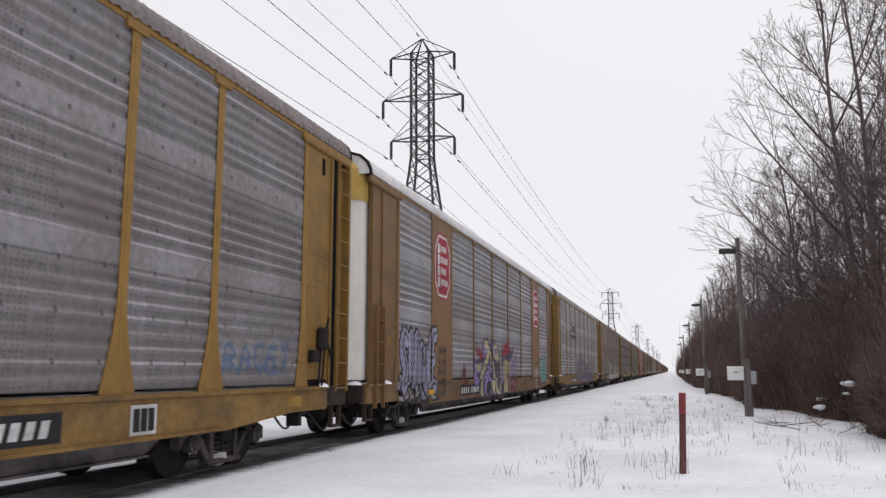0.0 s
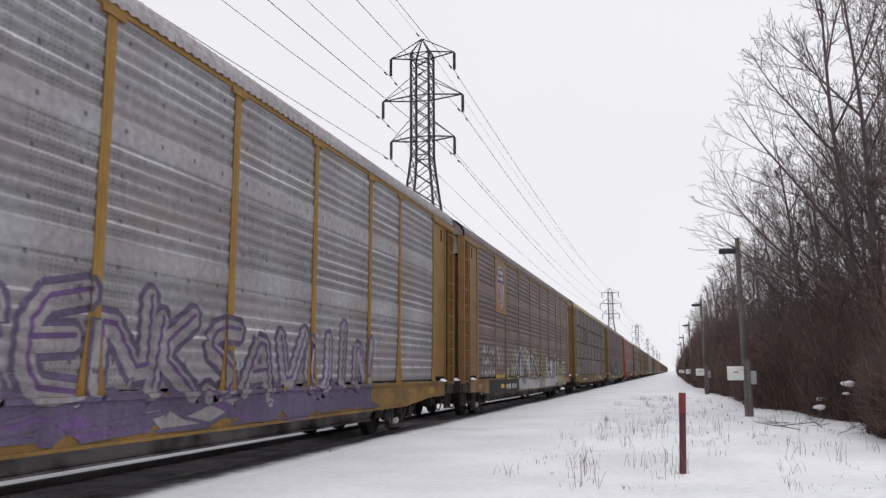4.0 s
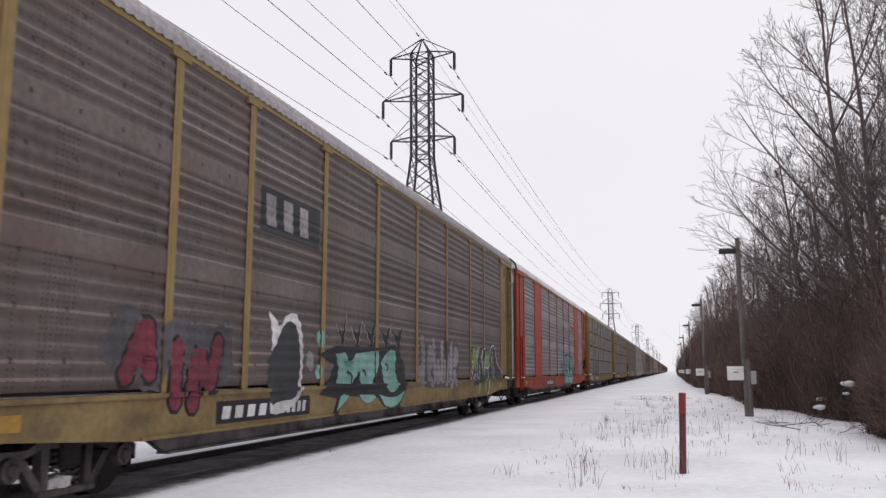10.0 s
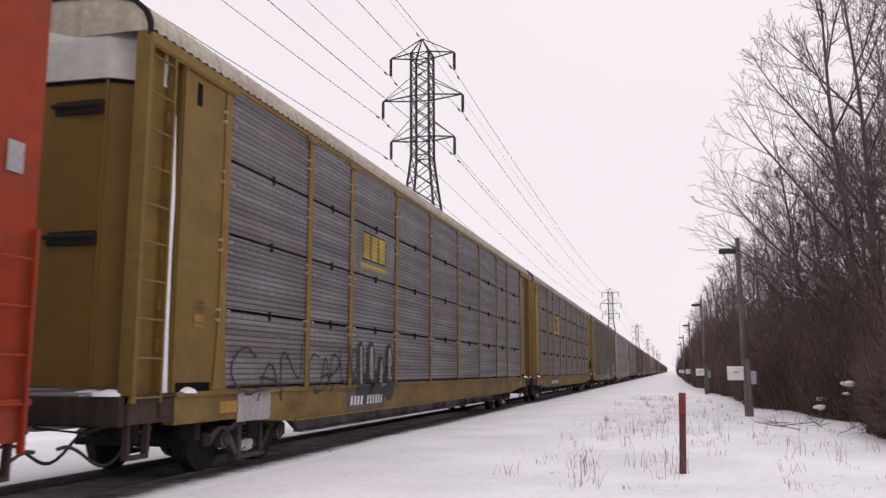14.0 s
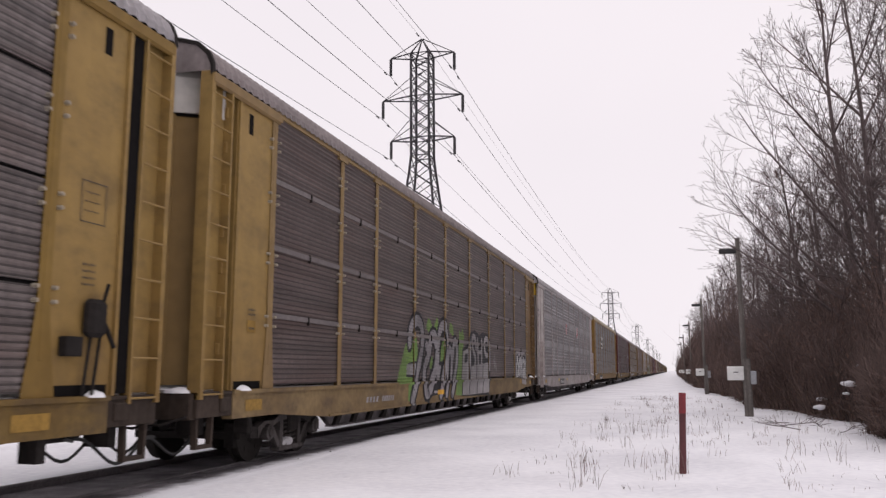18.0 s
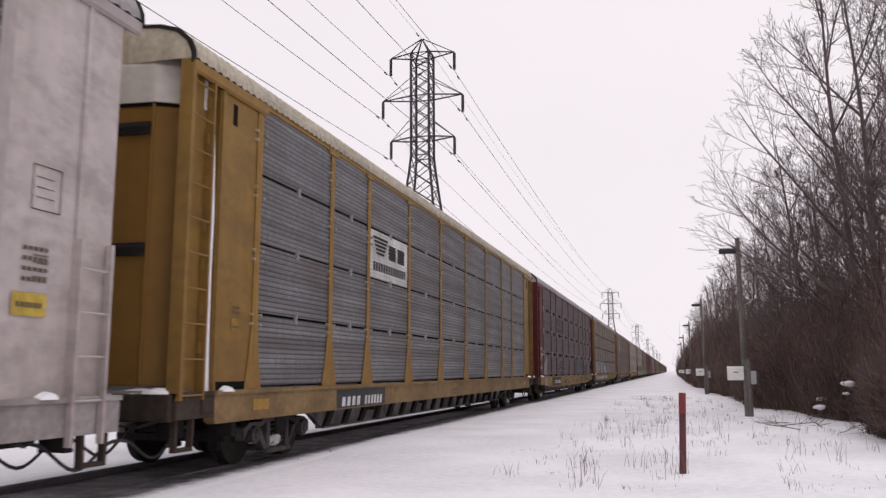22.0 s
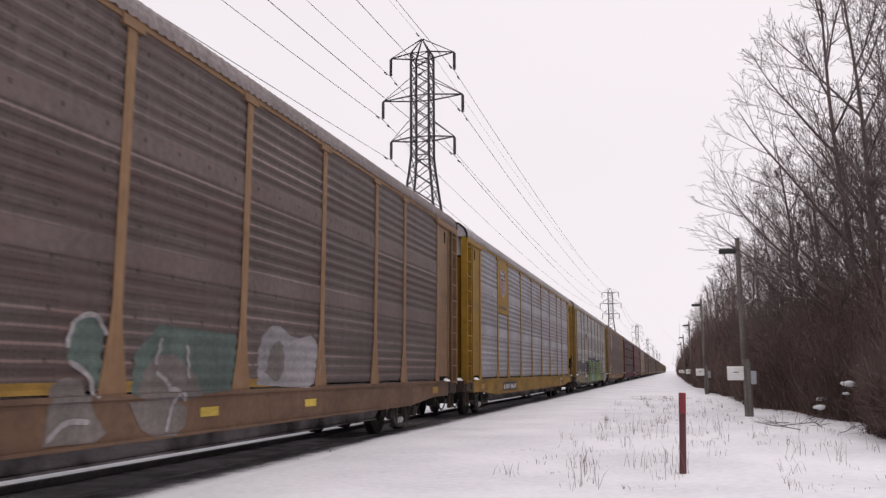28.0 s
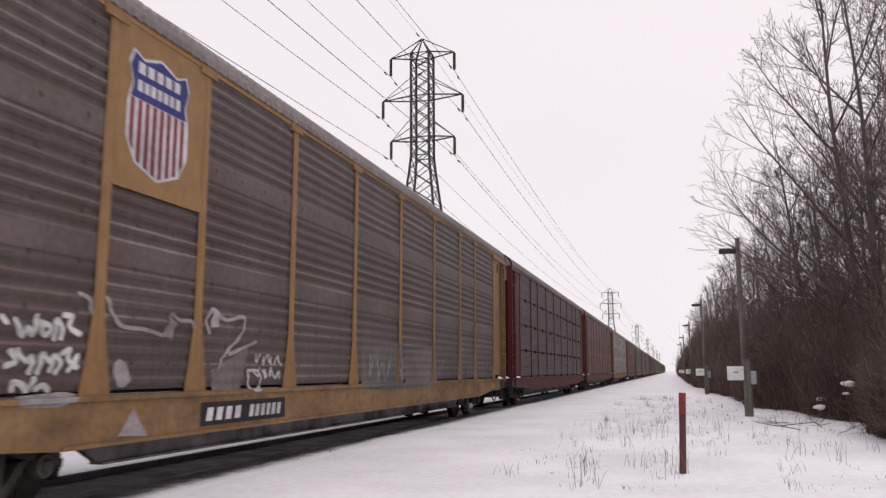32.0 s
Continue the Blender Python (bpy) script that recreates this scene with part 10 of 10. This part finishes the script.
def stems(count, seed, y0, y1, depth, low, high, width, lean):
    """Rooted stems with one bend."""
    rs = np.random.RandomState(seed)
    y = y0 + (y1 - y0) * rs.rand(count) ** 1.8
    x = thicket_edge(y) + depth * rs.rand(count) ** 1.3
    h = brush_top(x, y) * (low + (high - low) * rs.rand(count))
    w = width * (0.5 + rs.rand(count)) * (1 + y / 45.0)
    ang = rs.rand(count) * 2 * np.pi
    lx, ly, bx, by = rs.randn(count) * lean, rs.randn(count) * lean, rs.randn(count) * 0.12, rs.randn(count) * 0.12
    V = np.zeros((count, 7, 3))
    for i in range(3):
        t = ang + i * 2 * np.pi / 3
        V[:, i, 0], V[:, i, 1], V[:, i, 2] = x + w * np.cos(t), y + w * np.sin(t), GRADE - 0.05
        V[:, 3 + i, 0] = x + (lx * 0.4 + bx) * h + 0.7 * w * np.cos(t)
        V[:, 3 + i, 1] = y + (ly * 0.4 + by) * h + 0.7 * w * np.sin(t)
        V[:, 3 + i, 2] = GRADE + h * 0.55
    V[:, 6, 0], V[:, 6, 1], V[:, 6, 2] = x + lx * h, y + ly * h, GRADE + h
    F = np.array([(0, 1, 4), (0, 4, 3), (1, 2, 5), (1, 5, 4), (2, 0, 3), (2, 3, 5), (3, 4, 6), (4, 5, 6), (5, 3, 6)])[None] + (np.arange(count) * 7)[:, None, None]
    return V.reshape(-1, 3), F.reshape(-1, 3)


def tangle(count, seed, y0, y1, depth, size, width):
    """Short twigs pointing every way through the thicket."""
    rs = np.random.RandomState(seed)
    y = y0 + (y1 - y0) * rs.rand(count) ** 1.8
    x = thicket_edge(y) + depth * rs.rand(count) ** 1.5 - 0.15
    z = GRADE + brush_top(x, y) * rs.rand(count) ** 0.9
    d = rs.randn(count, 3) * (0.55, 0.55, 0.7) + (0, 0, 1.0)
    d = d / np.linalg.norm(d, axis=1)[:, None] * (size * (0.4 + rs.rand(count)))[:, None]
    w = width * (0.6 + 0.8 * rs.rand(count)) * (1 + y / 45.0)
    V = np.zeros((count, 4, 3))
    for i in range(3):
        t = i * 2.094
        V[:, i, 0], V[:, i, 1], V[:, i, 2] = x + w * np.cos(t), y + w * np.sin(t), z + w * np.sin(t + 1)
    V[:, 3] = np.stack((x, y, z), 1) + d
    V[:, 3, 2] = np.maximum(V[:, 3, 2], GRADE)
    F = np.array([(0, 1, 3), (1, 2, 3), (2, 0, 3)])[None] + (np.arange(count) * 4)[:, None, None]
    return V.reshape(-1, 3), F.reshape(-1, 3)


def growth(name, made, material, label, category="thicket"):
    me = bpy.data.meshes.new(name)
    me.from_pydata(made[0].tolist(), [], made[1].tolist())
    return tagged(link(name, me, None, "", material), label, category, kind="stuff")


growth("brush_thicket", stems(48000, 5, 15, 330, 7.5, 0.5, 1.05, 0.0075, 0.16), BRUSH, "dense dark brown leafless thicket along the snow")
growth("far_thicket", stems(22000, 7, 45, 330, 6.0, 0.55, 1.05, 0.009, 0.14), BRUSH, "brown thicket thinning out beside the far track")
growth("thicket_tangle", tangle(190000, 9, 15, 300, 4.5, 0.55, 0.0052), BRUSH, "tangle of thin brown twigs filling the thicket")
growth("thicket_saplings", stems(420, 14, 20, 140, 7.0, 0.8, 1.2, 0.016, 0.12), BARK, "slim grey-brown saplings standing in the thicket")
growth("low_thicket", stems(15000, 6, 15, 200, 2.4, 0.15, 0.55, 0.006, 0.45), WEED, "low tangle of brown stems at the edge of the snow")
growth("withered_leaves", tangle(36000, 12, 15, 160, 3.5, 0.07, 0.018), DEADLEAF, "withered reddish brown leaves hanging in the thicket")


def tufts(count, blades, seed):
    """Dry grass in loose tufts, thickest along the poles."""
    rs = np.random.RandomState(seed)
    vs, fs = [], []
    for _ in range(count):
        cy = 10.5 + 34 * rs.rand() ** 1.2
        cx = (-1.0 + 0.8 * rs.randn()) if rs.rand() < 0.45 else rs.uniform(-0.5, 4.5)
        if cx < -2.6:
            continue
        tall = 0.05 + 0.30 * rs.rand() ** 1.7
        for _ in range(rs.randint(2, blades)):
            x, y, a = cx + 0.10 * rs.randn(), cy + 0.2 * rs.randn(), rs.uniform(0, 6.28)
            z, h, w = snow_height(x, y) - 0.02, tall * rs.uniform(0.5, 1.2), 0.0021 * (1 + y / 30)
            bx, by = 0.25 * h * rs.randn(), 0.25 * h * rs.randn()
            n = len(vs)
            for i in range(3):
                t = a + i * 2.094
                vs.append((x + w * math.cos(t), y + w * math.sin(t), z))
            for i in range(3):
                t = a + i * 2.094
                vs.append((x + bx * 0.4 + w * math.cos(t), y + by * 0.4 + w * math.sin(t), z + h * 0.6))
            vs.append((x + bx, y + by, z + h))
            for i in range(3):
                j = (i + 1) % 3
                fs += [(n + i, n + j, n + 3 + j, n + 3 + i), (n + 3 + i, n + 3 + j, n + 6)]
    me = bpy.data.meshes.new("dry_grass")
    me.from_pydata(vs, [], fs)
    return tagged(link("dry_grass", me, None, "", DRYGRASS), "sparse tufts of dry grass poking through the snow", "grass", kind="stuff")


tufts(320, 9, 8)


def snow_clump(x, y, z, r):
    bm = bmesh.new()
    rr = bmesh.ops.create_icosphere(bm, subdivisions=2, radius=1.0)
    for v in rr["verts"]:
        k = 1 + 0.5 * noise.noise(v.co * 1.7 + Vector((x, y, z)))
        v.co = Vector((v.co.x * r * 1.5 * k, v.co.y * r * k, v.co.z * r * 0.6 * k))
    ob = part("snow_clump", bm, SNOW, None, "", (x, y, z), True)
    return tagged(ob, "clump of snow caught in the thicket stems", "snow clump", "snow clumps in the thicket")


for args in ((4.5, 24.5, 0.78, 0.13), (4.45, 24.6, 0.52, 0.07), (4.9, 25.0, 1.25, 0.07), (5.05, 25.0, 1.27, 0.06), (4.6, 27.5, 1.05, 0.06), (4.2, 27.0, 0.3, 0.10), (4.0, 26.2, 0.1, 0.12)):
    snow_clump(*args)


def fallen_branch(x, y, turn, s):
    rnd = random.Random(int(x * 100))
    root = empty("fallen_branch", pose(x, y, snow_height(x, y), 0, 0, turn) @ Matrix.Scale(s, 4), "thin broken branch lying on the snow", "branch", "fallen branches")
    p, d = Vector((0, 0, 0.05)), Vector((1, 0, 0.05))
    spine = [p]
    for i in range(7):
        q = p + d * 0.16
        spine.append(q)
        if i > 1:
            for e in (-1, 1):
                k = Vector((rnd.uniform(0.1, 0.25), e * rnd.uniform(0.1, 0.3), rnd.uniform(0, 0.22)))
                part("twig", polyline(bmesh.new(), [q, q + k, q + k * 1.4 + Vector((0.03, 0, -0.02))], 0.006, 4), BARK, root)
        p = q
        d = (d + Vector((0, rnd.uniform(-0.3, 0.3), rnd.uniform(-0.1, 0.12)))).normalized()
    part("stem", polyline(bmesh.new(), spine, 0.014, 5), BARK, root)
    return root


for args in ((2.5, 22.5, 20, 0.8), (2.9, 23.4, 160, 0.7), (3.3, 21.5, 75, 0.7), (2.75, 20.8, 130, 0.8), (3.5, 20.4, 40, 0.6)):
    fallen_branch(*args)

# ---- what moves: the train rolls past, gathering speed ----
# metres rolled at each full second
RUN = (0.0, 12.26, 24.38, 36.71, 49.19, 61.78, 74.41, 87.13, 99.99, 112.89, 125.98, 139.2, 152.51, 165.89, 179.36, 193.0, 206.82,
       220.8, 234.86, 248.93, 263.17, 277.68, 292.53, 307.76, 323.46, 339.7, 356.52, 373.94, 391.96, 410.61, 429.9, 449.83, 470.44)


def rolled(t):
    """How far the train has gone at t seconds, gliding from second to second."""
    i = min(int(t), 31)
    u = t - i
    a, b = RUN[i], RUN[i + 1]
    p = RUN[i - 1] if i > 0 else 2 * a - b
    q = RUN[i + 2] if i < 31 else 2 * b - a
    return a + 0.5 * u * (b - p + u * (2 * p - 5 * a + 4 * b - q + u * (3 * (a - b) + q - p)))


def motions():
    stops = [i * 0.5 for i in range(65)]
    for k, ob in CARS:
        walk(ob, [(t, pose(TRACK, START + PITCH_LEN * k + SHIFT.get(k, 0) - rolled(t), 0, 0, TILT, 0)) for t in stops])
    turns = [i / FPS for i in range(961)]
    first = WHEELS[0]
    walk(first, [(t, Matrix.Rotation((rolled(t) / WHEEL_R) % (2 * math.pi), 4, "X")) for t in turns])
    for w in WHEELS[1:]:
        w.rotation_mode = "QUATERNION"
        w.animation_data_create()
        w.animation_data.action = first.animation_data.action
        w.animation_data.action_slot = first.animation_data.action_slot


motions()
